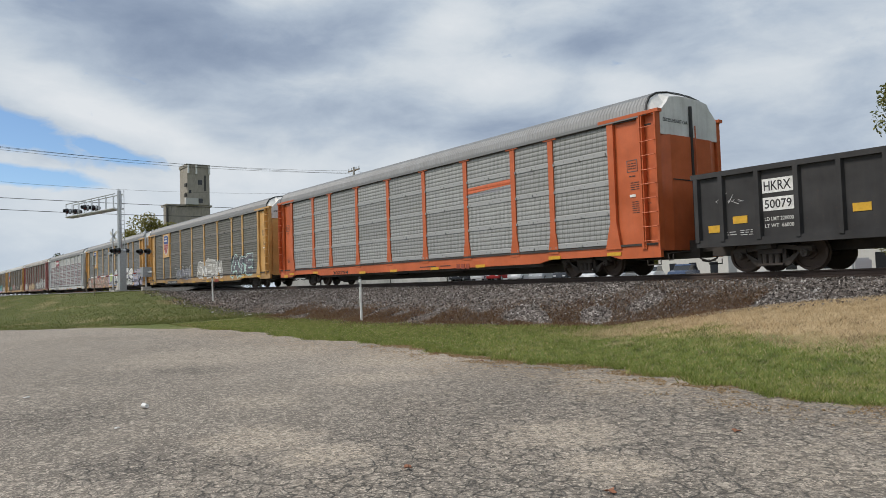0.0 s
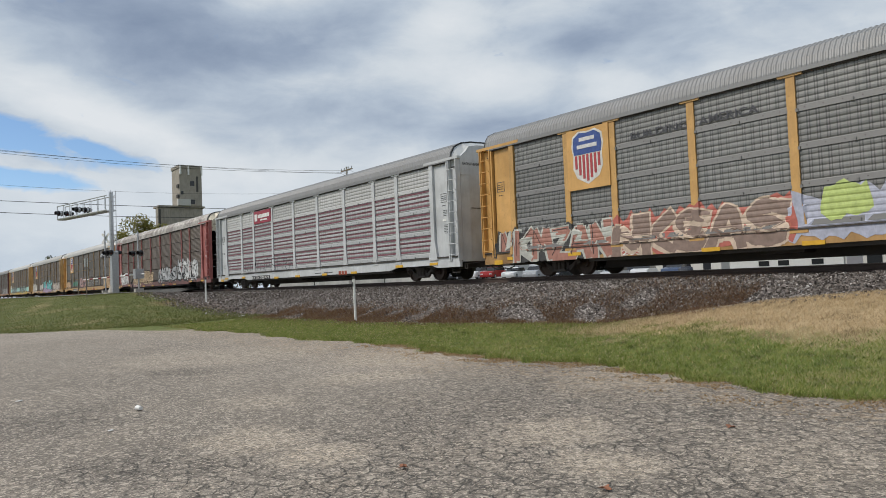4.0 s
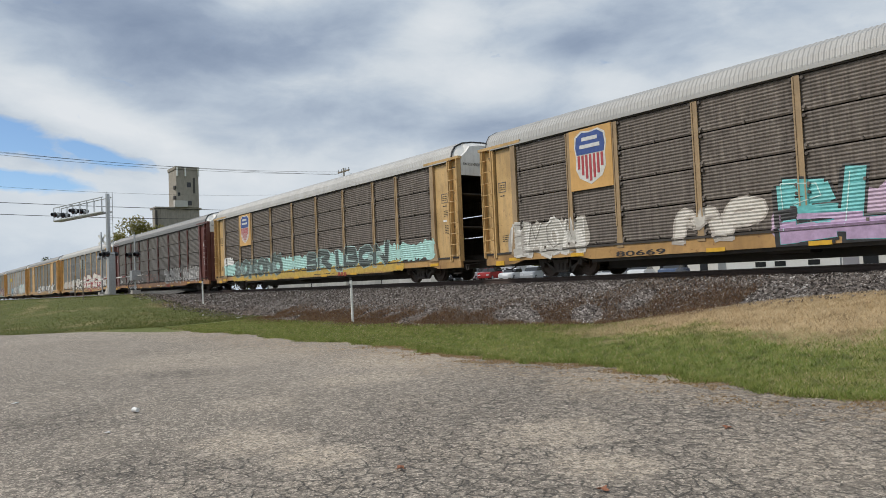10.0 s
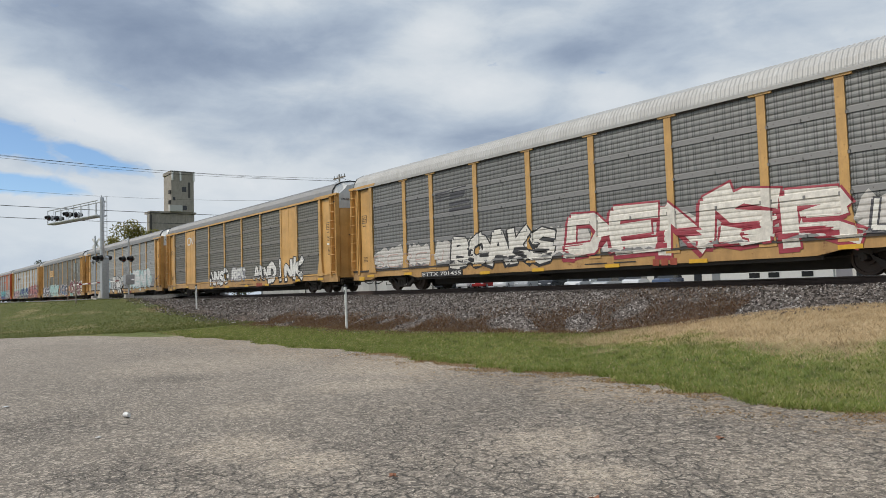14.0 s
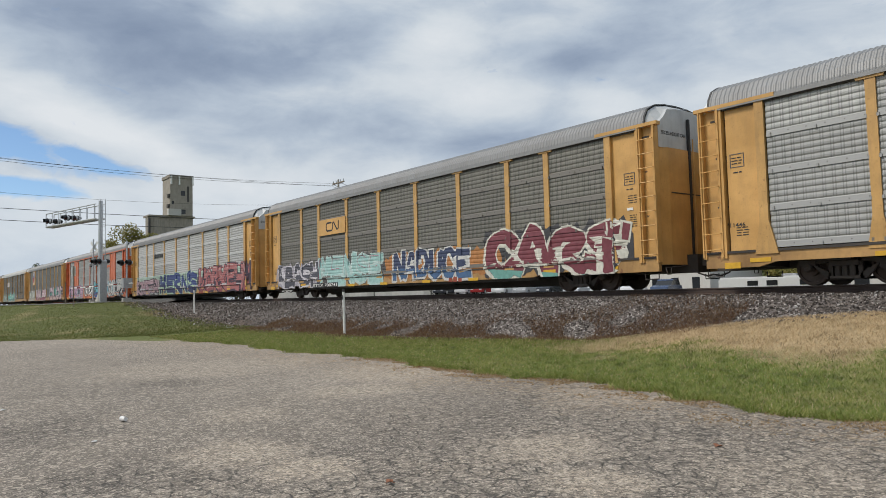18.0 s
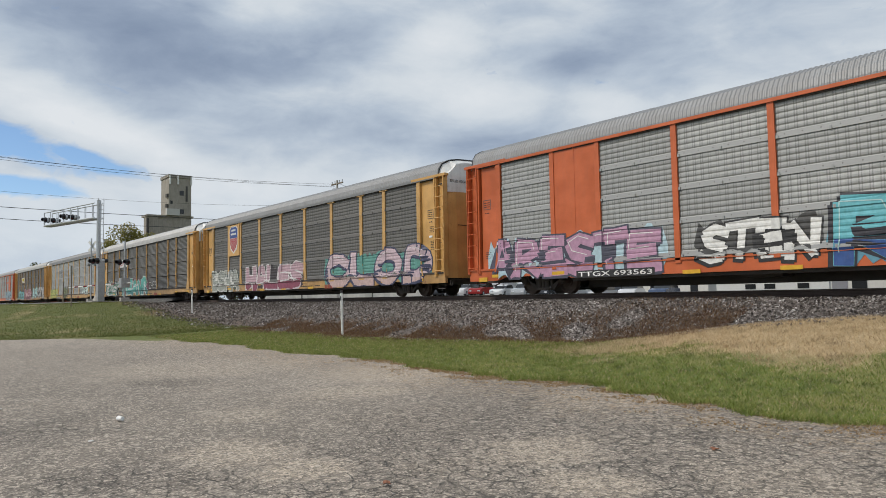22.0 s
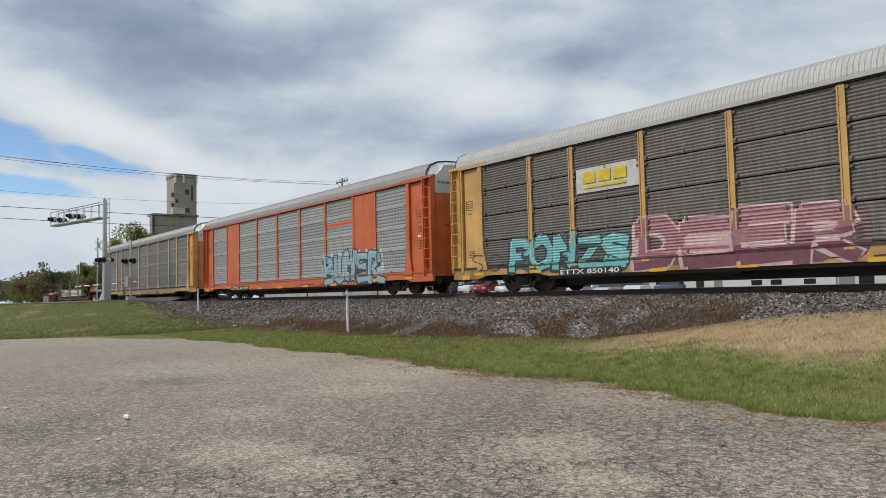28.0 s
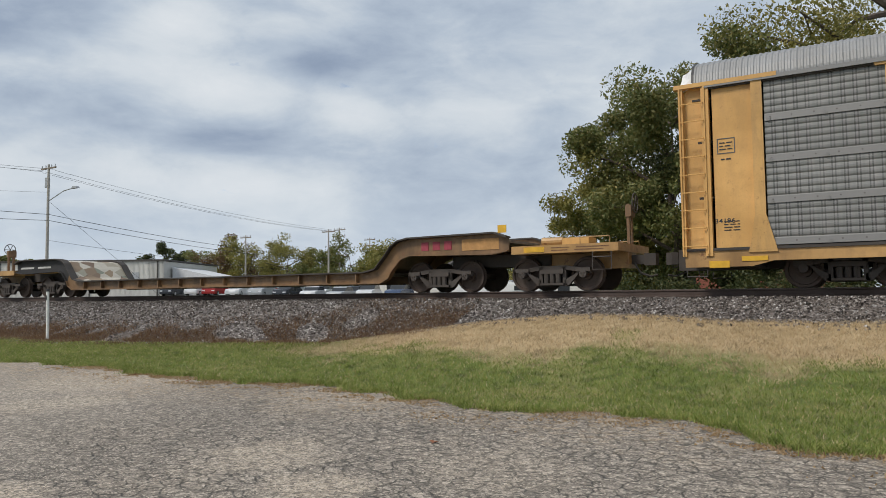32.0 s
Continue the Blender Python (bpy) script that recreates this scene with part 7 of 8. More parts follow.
def scatter(kind):
    def place(rng, count):
        out = []
        while len(out) < count:
            x = 3.5 - 36.0 * rng.random() ** 1.25
            e = lot_edge(x)
            if kind == "weed":
                y = toe_y(x) + rng.normal(0.35, 0.65)
                if x > -9.5 or noise.noise((x * 0.8, y, 3.0)) < -0.15:
                    continue
            else:
                y = rng.uniform(e - 0.10, toe_y(x) + 0.25)
                k = straw_share(x, y)
                if kind == "green" and (rng.random() < k or (k < 0.5 and y > toe_y(x) - 0.5)):
                    continue
                if kind == "straw" and rng.random() > max(k, 0.10 if y > e + 0.4 else 0.3):
                    continue
            out.append((x, y, bed_z(x, y) if y > toe_y(x) else land(x, y)))
        return np.array(out)
    return place


blades("grass_blades", 210000, scatter("green"), 0.055, 0.013, "grass_blade", "short green mown grass on the verge", 3)
blades("straw_blades", 130000, scatter("straw"), 0.055, 0.011, "straw_blade", "dry yellow straw on the sloping bank", 4)


def far_verge(rng, count):
    out = []
    while len(out) < count:
        x = -33.0 - 42.0 * rng.random() ** 1.3
        y = rng.uniform(lot_edge(x) - 0.1, toe_y(x) + 0.2)
        out.append((x, y, land(x, y)))
    return np.array(out)


def needles(rng, count):
    out = []
    while len(out) < count:
        x = rng.uniform(-16.0, 0.5)
        y = lot_edge(x) - abs(rng.normal(0, 0.45)) + 0.06
        if noise.noise((x * 1.3, y * 2.2, 4.0)) + 0.5 * noise.noise((x * 5, y * 5, 1.0)) > 0.05:
            out.append((x, y, 0.028))
    return np.array(out)


def rim(rng, count):
    x = rng.uniform(-30.0, 2.5, count)
    keep = np.array([(a, lot_edge(a) + rng.normal(0.06, 0.10)) for a in x if noise.noise((a * 1.7, 0.0, 7.0)) > -0.2])
    return np.array([(a, b, max(0.02, land(a, b))) for a, b in keep])


blades("edge_grass", 16000, rim, 0.10, 0.014, "grass_blade", "longer grass hanging over the edge of the asphalt", 14)
blades("coarse_grass", 60000, far_verge, 0.07, 0.03, "coarse_blade", "rough olive-green mown grass beside the crossing", 8)
blades("dry_needles", 7000, needles, 0.012, 0.03, "needle_litter", "dry orange-brown needles along the edge of the asphalt", 12)
blades("weed_blades", 40000, scatter("weed"), 0.12, 0.014, "weed_blade", "dead red-brown weeds at the foot of the stones", 6)

# ---------------------------------------------------------------- small things on the lot
plain("dark_stain", (0.06, 0.055, 0.05), 0.9)
plain("dry_leaf", (0.26, 0.11, 0.06), 0.8, vary=0.3)
plain("plastic_white", (0.75, 0.75, 0.73), 0.4)


def litter():
    rng = random.Random(9)
    bm = bmesh.new()
    n = 12
    rings = []
    for x, r in ((0.0, 0.034), (0.09, 0.042), (0.10, 0.045)):
        rings.append([bm.verts.new((x, r * math.cos(2 * math.pi * i / n), r * math.sin(2 * math.pi * i / n) + 0.045)) for i in range(n)])
    for a, b in zip(rings, rings[1:]):
        for i in range(n):
            bm.faces.new((a[i], a[(i + 1) % n], b[(i + 1) % n], b[i]))
    bm.faces.new(rings[0])
    cup = part("paper_cup", bm, "plastic_white")
    cup.matrix_world = pose(-10.2, 2.53, 0.02, 0, 0, 200) @ Matrix.Diagonal((0.85, 0.85, 0.8, 1))
    tagged(cup, "crushed white paper cup lying on the asphalt", "litter")
    for x, y in ((-3.6, 4.12), (-3.2, 3.2), (-4.1, 6.6), (-12.9, 9.25), (-11.0, 9.0), (-5.2, 3.4)):
        bm = bmesh.new()
        pts = [(0.038 * (1 + 0.35 * math.cos(5 * q)) * math.cos(q), 0.038 * (1 + 0.35 * math.cos(5 * q)) * math.sin(q), 0.012 + 0.012 * math.cos(2 * q + x)) for q in [2 * math.pi * i / 20 for i in range(20)]]
        top = [bm.verts.new(p) for p in pts]
        low = [bm.verts.new((p[0], p[1], p[2] - 0.003)) for p in pts]
        c0, c1 = bm.verts.new((0, 0, 0.008)), bm.verts.new((0, 0, 0.005))
        for i in range(20):
            j = (i + 1) % 20
            bm.faces.new((c0, top[i], top[j]))
            bm.faces.new((c1, low[j], low[i]))
            bm.faces.new((top[i], low[i], low[j], top[j]))
        ob = part("fallen_leaf", bm, "dry_leaf")
        ob.matrix_world = pose(x, y, 0.02 if y < lot_edge(x) else land(x, y) + 0.06, 0, 0, rng.uniform(0, 360))
        tagged(ob, "curled dry reddish-brown fallen leaf", "leaf", "fallen leaves")
    for x, y, s in ((-12.7, 1.4, 0.05), (-34, 13.2, 0.16), (-9.0, 1.9, 0.03)):
        bm = bmesh.new()
        add_prism(bm, [(-s, -s * 0.5), (s * 0.7, -s * 0.6), (s, s * 0.4), (-s * 0.4, s * 0.6)], "z", 0.0, 0.012)
        ob = part("paper_scrap", bm, "plastic_white")
        ob.matrix_world = pose(x, y, 0.025 if y < 9 else land(x, y) + 0.05, 4, -6, 30)
        tagged(ob, "scrap of white paper on the ground", "litter", "scraps of paper")


litter()


# ---------------------------------------------------------------- roadside things
def marker_post(x, y, height, tilt):
    e = thing("marker_post", pose(x, y, land(x, y) - 0.05, 0, tilt, 0), "slim white plastic marker post with a dark cap", "post", "marker posts")
    bm = bmesh.new()
    add_tube(bm, (0, 0, 0), (0, 0, height), 0.048, sides=12)
    part("shaft", bm, "pale_post", e)
    bm = bmesh.new()
    add_tube(bm, (0, 0, height), (0, 0, height + 0.09), 0.055, 0.045, 12)
    part("cap", bm, "dark_metal", e, "dark domed cap")
    bm = bmesh.new()
    add_box(bm, -0.03, 0.03, -0.052, -0.045, height - 0.28, height - 0.12)
    part("sticker", bm, "dark_metal", e)


marker_post(-23.15, 13.3, 1.62, -1.6)
marker_post(-43.6, 14.7, 1.42, -0.5)


def sign_post(x, y, height, plate):
    e = thing("sign_post", (x, y, land(x, y) - 0.1), "thin steel sign post in the grass", "post", "sign posts")
    bm = bmesh.new()
    add_box(bm, -0.04, 0.04, -0.03, 0.03, 0, height)
    part("shaft", bm, "tarnished_wood", e)
    if plate:
        bm = bmesh.new()
        add_box(bm, -0.05, 0.0, -0.11, 0.11, height - 0.6, height)
        part("plate", bm, "pale_post", e, "small pale sign plate")


sign_post(-52.2, 9.7, 2.75, True)
sign_post(-54.9, 9.7, 1.65, False)

base_mat("red_lens", 0.2)[2].inputs["Base Color"].default_value = (0.22, 0.012, 0.012, 1)
plain("signal_black", (0.018, 0.018, 0.02), 0.5)
plain("aluminium", (0.50, 0.51, 0.52), 0.4, 0.7)


def flasher(parent, at, turn, lit=False):
    """A round railway crossing lamp: black disc, hood and lens."""
    m = Matrix.Translation(at) @ Matrix.Rotation(radians(turn), 4, "Z")
    bm = bmesh.new()
    add_tube(bm, (0.0, 0, 0), (0.03, 0, 0), 0.24, sides=20)
    add_tube(bm, (0.03, 0, 0.06), (0.32, 0, 0.02), 0.16, 0.15, 14, caps=False)
    lamp = part("flasher_lamp", bm, "signal_black", parent, "round black crossing lamp", at=m)
    bm = bmesh.new()
    add_tube(bm, (0.03, 0, 0), (0.06, 0, 0), 0.13, sides=16)
    part("lens", bm, "red_lens", lamp)
    bm = bmesh.new()
    add_tube(bm, (-0.20, 0, 0), (-0.004, 0, 0), 0.12, 0.19, 14)
    part("housing", bm, "aluminium", lamp, "pale grey lamp housing")


def cantilever(base, top_z, arm, arm_low, arm_high, lamps, face, label):
    x, y, z = base
    e = thing("cantilever_signal", (x, y, z), label, "railway signal", "crossing signals")
    bm = bmesh.new()
    add_tube(bm, (0, 0, -0.5), (0, 0, top_z - z), 0.17, 0.15, 14)
    part("mast", bm, "aluminium", e)
    bm = bmesh.new()
    add_prism(bm, [(-0.55, -0.55), (0.55, -0.55), (0.55, 0.55), (-0.55, 0.55)], "z", -0.6, 0.25)
    add_tube(bm, (0, 0, 0.25), (0, 0, 0.8), 0.36, 0.18, 12)
    part("footing", bm, "concrete", e)
    tip = Vector((arm[0] - x, arm[1] - y, 0))
    u = tip.normalized()
    side = Vector((-u.y, u.x, 0))
    lo, hi = arm_low - z, arm_high - z
    tilt_end = 0.25 if arm[0] < x else -0.45
    length = tip.length

    def at(s, w, k):
        return u * s + side * w + Vector((0, 0, mixed(lo, hi, k) + tilt_end * s / length))
    bm = bmesh.new()
    for w in (-0.32, 0.32):
        add_path(bm, [at(0.1, w, 0), at(length, w, 0)], 0.07)
        add_path(bm, [at(0.1, w, 1), at(length, w, 1)], 0.04)
        add_path(bm, [at(length, w, 0), at(length, w, 1)], 0.04)
    part("arm_chord", bm, "aluminium", e)
    n = 7
    for i in range(n):
        bm = bmesh.new()
        for w in (-0.32, 0.32):
            s = 0.4 + (length - 0.4) * i / n
            add_path(bm, [at(s, w, 0), at(s, w, 1)], 0.028)
        add_path(bm, [at(s, -0.32, 0), at(s, 0.32, 0)], 0.028)
        part("arm_frame", bm, "aluminium", e)
    bm = bmesh.new()
    walkway = [at(0.2, -0.28, -0.03), at(length, -0.28, -0.03), at(length, 0.28, -0.03), at(0.2, 0.28, -0.03)]
    vs = [bm.verts.new(p) for p in walkway] + [bm.verts.new(p - Vector((0, 0, 0.05))) for p in walkway]
    for f in ((0, 1, 2, 3), (7, 6, 5, 4), (0, 4, 5, 1), (1, 5, 6, 2), (2, 6, 7, 3), (3, 7, 4, 0)):
        bm.faces.new([vs[i] for i in f])
    part("walkway", bm, "galvanised_steel", e)
    bm = bmesh.new()
    back = -u * 0.42
    for w in (-0.2, 0.2):
        add_path(bm, [back + side * w + Vector((0, 0, 2.6)), back + side * w + Vector((0, 0, top_z - z + 0.1))], 0.025)
    part("ladder_stile", bm, "galvanised_steel", e)
    for k in range(int((top_z - z - 2.8) / 0.32)):
        bm = bmesh.new()
        add_path(bm, [back - side * 0.2 + Vector((0, 0, 2.8 + 0.32 * k)), back + side * 0.2 + Vector((0, 0, 2.8 + 0.32 * k))], 0.015, 5)
        part("ladder_rung", bm, "galvanised_steel", e)
    for s in lamps:
        bm = bmesh.new()
        add_path(bm, [at(s, -0.45, 0.42), at(s, 0.45, 0.42)], 0.04)
        part("lamp_bar", bm, "aluminium", e)
        for w in (-0.34, 0.34):
            for d in (face, face + 180):
                flasher(e, at(s, w, 0.42) + Vector((0.12 * math.cos(radians(d)), 0.12 * math.sin(radians(d)), 0)), d)
    for d in (face, face + 180):
        for w in (-0.42, 0.42):
            flasher(e, Vector((0, 0, 3.3)) + side * 0.0 + u * w + Vector((0.25 * math.cos(radians(d)), 0.25 * math.sin(radians(d)), 0)), d)
    return e


mast = cantilever((-60.0, 13.0, 1.45), 9.5, (-71.2, 11.3), 8.1, 9.25, (10.6, 6.2), -65, "tall aluminium cantilever crossing signal with black lamps")
bm = bmesh.new()
add_prism(bm, [(-0.18, -0.24), (0.24, -0.24), (0.24, 0.24), (-0.18, 0.24)], "z", 0.2, 3.2)
part("cabinet", bm, "galvanised_steel", mast, "grey sheet metal relay cabinet", at=(0.38, 0.1, 0))
cantilever((-67.4, 23.5, 1.45), 8.2, (-55.9, 23.0), 6.55, 7.5, (11.0, 7.6), 115, "far aluminium cantilever crossing signal with lamps")


def crossing_pole(x, y, height, lamps, box, cross, face, label):
    e = thing("crossing_signal", (x, y, land(x, y)), label, "railway signal", "crossing signals")
    bm = bmesh.new()
    add_tube(bm, (0, 0, -0.3), (0, 0, height), 0.065, sides=10)
    part("mast", bm, "aluminium", e)
    bm = bmesh.new()
    add_prism(bm, [(-0.3, -0.3), (0.3, -0.3), (0.3, 0.3), (-0.3, 0.3)], "z", -0.4, 0.35)
    part("footing", bm, "concrete", e)
    if lamps:
        bm = bmesh.new()
        c, s = math.cos(radians(face + 90)), math.sin(radians(face + 90))
        add_path(bm, [(-0.5 * c, -0.5 * s, lamps), (0.5 * c, 0.5 * s, lamps)], 0.03)
        part("lamp_bar", bm, "aluminium", e)
        for w in (-0.4, 0.4):
            flasher(e, (w * c + 0.1 * math.cos(radians(face)), w * s + 0.1 * math.sin(radians(face)), lamps), face)
    if box:
        bm = bmesh.new()
        add_box(bm, -0.35, 0.4, -0.32, 0.32, 1.1, 1.85)
        part("gate_motor", bm, "galvanised_steel", e, "grey gate motor housing")
        bm = bmesh.new()
        add_path(bm, [(-0.3, -0.3, 1.15), (-0.5, -0.4, 0.8), (-0.3, -0.35, 0.3), (-0.1, -0.2, 0.1)], 0.04)
        part("cable", bm, "signal_black", e)
        u = Vector((box[0], box[1], 0)).normalized()
        arm_len = Vector((box[0], box[1], 0)).length
        bm = bmesh.new()
        add_path(bm, [u * -0.9 + Vector((0, 0, 1.45)), u * arm_len + Vector((0, 0, 1.30))], 0.05)
        arm = part("gate_arm", bm, "pale_post", e, "lowered white gate arm with red bands")
        for i in range(5):
            bm = bmesh.new()
            s0 = 1.4 + (arm_len - 1.6) * i / 5
            add_path(bm, [u * s0 + Vector((0, 0, 1.45 - 0.15 * s0 / arm_len)), u * (s0 + 0.6) + Vector((0, 0, 1.45 - 0.15 * (s0 + 0.6) / arm_len))], 0.056)
            part("gate_band", bm, "red_lens", arm)
    if cross:
        for q in (45, -45):
            bm = bmesh.new()
            m = Matrix.Rotation(radians(face), 4, "Z") @ Matrix.Translation((0.1, 0, cross)) @ Matrix.Rotation(radians(q), 4, "X")
            add_box(bm, -0.015, 0.015, -0.62, 0.62, -0.115, 0.115)
            bm.transform(m)
            part("crossbuck_board", bm, "pale_post", e, "white crossbuck board")


crossing_pole(-58.3, 14.5, 4.7, 3.05, (-9.0, -2.2), None, -60, "crossing signal pole with two lamps and a gate motor")
crossing_pole(-72.0, 15.0, 5.9, 3.6, None, 5.2, 120, "crossing signal pole with a white crossbuck")
crossing_pole(-77.0, 25.0, 4.7, 3.1, (10.5, -1.0), None, 110, "crossing signal pole behind the tracks")

# ---------------------------------------------------------------- road, far lot and buildings
def road():
    bm = bmesh.new()
    rows = []
    for y in lines_of((-60, 6, 6), (6, 26, 1.0), (26, 200, 8)):
        c = -66.5 + 0.57 * (y - 13)
        rows.append([bm.verts.new((c + w, y, land(c + w, y) + (0.10 if abs(w) < 6 else -0.1) + (0.20 if 17.4 < y < 21.4 else 0))) for w in (-6.4, -5.9, -2, 2, 5.9, 6.4)])
    for a, b in zip(rows, rows[1:]):
        for j in range(len(a) - 1):
            bm.faces.new((a[j], a[j + 1], b[j + 1], b[j]))
    tagged(part("road", bm, "road_asphalt"), "pale grey road that crosses the railway", "road", kind="structure")


road()
tagged(sheet("far_parking_lot", lines_of((-110, 10, 12)), lines_of((36, 75, 8)), lambda x, y: land(x, y) + 0.06, "road_asphalt"), "grey asphalt lot beyond the tracks", "parking lot")

panel_mat("cladding_white", (0.62, 0.61, 0.57), (0.4, 0.39, 0.36), 0.2, holes=0, metal=0.0, rough=0.6)
plain("roof_dark", (0.06, 0.055, 0.05), 0.7)
plain("roof_pale", (0.6, 0.61, 0.62), 0.5)
plain("window_dark", (0.02, 0.022, 0.025), 0.15)
plain("brick_red", (0.22, 0.075, 0.05), 0.9, vary=0.3)


def warehouse():
    a, b = Vector((-104.5, 45.2, 0)), Vector((-79.0, 60.0, 0))
    u = (b - a).normalized()
    v = Vector((-u.y, u.x, 0))
    m = Matrix((u.to_4d(), v.to_4d(), Vector((0, 0, 1, 0)), Vector((0, 0, 0, 1)))).transposed()
    m.translation = (a.x, a.y, 0.75)
    e = thing("warehouse", m, "long low white metal-clad warehouse with a dark roof edge", "building")
    L = (b - a).length
    n = 30
    for i in range(n):
        x0, x1 = L * i / n, L * (i + 1) / n
        bm = bmesh.new()
        pts = []
        k = 6
        for j in range(k):
            s = x0 + (x1 - x0) * j / k
            w = (x1 - x0) / k
            pts += [(s, 0.0), (s + 0.55 * w, 0.0), (s + 0.65 * w, 0.035), (s + 0.9 * w, 0.035)]
        pts += [(x1, 0.0), (x1, 0.12), (x0, 0.12)]
        add_prism(bm, pts, "z", 0, 5.35)
        part("wall_panel", bm, "cladding_white", e)
    bm = bmesh.new()
    add_box(bm, L - 0.12, L, 0.12, 20, 0, 5.3)
    add_box(bm, 0, 0.12, 0.12, 20, 0, 5.3)
    add_box(bm, 0.12, L - 0.12, 19.88, 20, 0, 5.3)
    part("wall", bm, "cladding_white", e)
    bm = bmesh.new()
    add_box(bm, -0.15, L + 0.15, -0.2, 20.1, 5.36, 5.56)
    part("roof", bm, "roof_dark", e)
    for i in (0, 8, 20, 29):
        bm = bmesh.new()
        add_box(bm, L * i / n + 0.1, L * i / n + 0.22, -0.12, -0.003, 0, 5.3)
        part("downpipe", bm, "roof_dark", e)
    bm = bmesh.new()
    add_box(bm, L * 0.86, L * 0.89, -0.06, -0.003, 2.4, 3.9)
    part("vent", bm, "galvanised_steel", e)
    bm = bmesh.new()
    add_prism(bm, [(L + 0.3, 0), (L + 9, 0), (L + 9, 2.6), (L + 0.3, 4.6)], "y", 2, 14)
    part("annex", bm, "roof_pale", e, "lower pale lean-to annex")


warehouse()


def elevator():
    e = thing("grain_elevator", (-193.0, 60.5, 0.7), "tall weathered concrete grain elevator with a headhouse", "building")
    bm = bmesh.new()
    for y in (-4.6, -0.6, 3.2):
        add_tube(bm, (-2.6, y - 0.4, 0), (-2.6, y - 0.4, 23.0), 2.05, sides=24)
    add_box(bm, -5, -0.75, -6.6, 4.5, 0, 22.9)
    part("bin", bm, "concrete_sheet", e, "stained concrete storage bins")
    bm = bmesh.new()
    add_box(bm, -5.4, -0.3, -7.1, 4.95, 23.0, 23.5)
    part("bin_roof", bm, "concrete_sheet", e)
    bm = bmesh.new()
    add_box(bm, -6.6, 0, -1.7, 4.2, 23.5, 33.6)
    part("headhouse", bm, "concrete_sheet", e, "square concrete headhouse")
    bm = bmesh.new()
    add_box(bm, -6.8, 0.2, -1.9, 4.4, 33.6, 34.4)
    part("parapet", bm, "concrete_sheet", e)
    for y, z, w, h in ((1.1, 28.9, 1.1, 1.3), (1.1, 24.0, 1.2, 1.2), (-1.3, 26.5, 0.6, 0.9)):
        bm = bmesh.new()
        add_box(bm, -0.05, 0.03, y, y + w, z, z + h)
        part("window", bm, "window_dark", e)
    for y, z0, z1, w in ((2.7, 27.3, 31.5, 0.55), (-7.2, 15, 22.5, 0.5)):
        bm = bmesh.new()
        add_box(bm, -0.6 if y < 0 else 0.0, 0.05, y, y + w, z0, z1)
        part("chute", bm, "roof_dark", e)
    for y in (-1.7, 0.4, 3.9):
        bm = bmesh.new()
        add_box(bm, 0.2, 0.5, y, y + 0.4, 31.8, 34.2)
        part("antenna", bm, "pale_post", e)
    for y, z in ((-2.1, 28.3), (-2.2, 25.6)):
        bm = bmesh.new()
        add_box(bm, -1.5, -0.2, y, y + 0.5, z, z + 0.9)
        part("bracket", bm, "roof_dark", e)
    bm = bmesh.new()
    add_box(bm, -0.7, 0.6, -2.3, 1.0, 23.5, 25.2)
    part("hatch_house", bm, "cladding_white", e)


elevator()


def house(x, y, w, d, h, peak, wall, roof, label, turn=0):
    e = thing("house", pose(x, y, 0.7, 0, 0, turn), label, "house", "houses beyond the tracks")
    bm = bmesh.new()
    add_box(bm, -w / 2, w / 2, -d / 2, d / 2, 0, h)
    part("wall", bm, wall, e)
    bm = bmesh.new()
    add_prism(bm, [(-d / 2 - 0.3, h), (d / 2 + 0.3, h), (0, h + peak)], "x", -w / 2 - 0.3, w / 2 + 0.3)
    part("roof", bm, roof, e)
    for i in range(3):
        bm = bmesh.new()
        add_box(bm, -w / 2 + w * (i + 0.6) / 3.4, -w / 2 + w * (i + 0.6) / 3.4 + 1.0, -d / 2 - 0.05, -d / 2 + 0.02, 0.9, 2.1)
        part("window", bm, "window_dark", e)


house(-21.5, 62, 9, 8, 2.9, 1.8, "cladding_white", "roof_pale", "small white house with a pale roof", 8)
house(-46.0, 72, 10, 8, 3.0, 2.4, "cladding_white", "roof_dark", "white house with a dark pitched roof", -10)
house(-153.0, 25.5, 7, 5, 2.4, 0.5, "brick_red", "roof_dark", "low dark red shed beyond the crossing", 0)
house(-10.0, 66, 14, 9, 3.4, 1.6, "brick_red", "roof_dark", "low dark red brick house", 4)

# ---------------------------------------------------------------- parked vehicles
for cname, ccol in (("car_white", (0.72, 0.73, 0.74)), ("car_silver", (0.42, 0.44, 0.46)), ("car_dark", (0.035, 0.04, 0.05)), ("car_red", (0.35, 0.03, 0.03)), ("car_blue", (0.06, 0.09, 0.16))):
    plain(cname, ccol, 0.25, 0.2, vary=0.03)
plain("tyre_rubber", (0.02, 0.02, 0.02), 0.8)
plain("headlight", (0.6, 0.62, 0.65), 0.2)


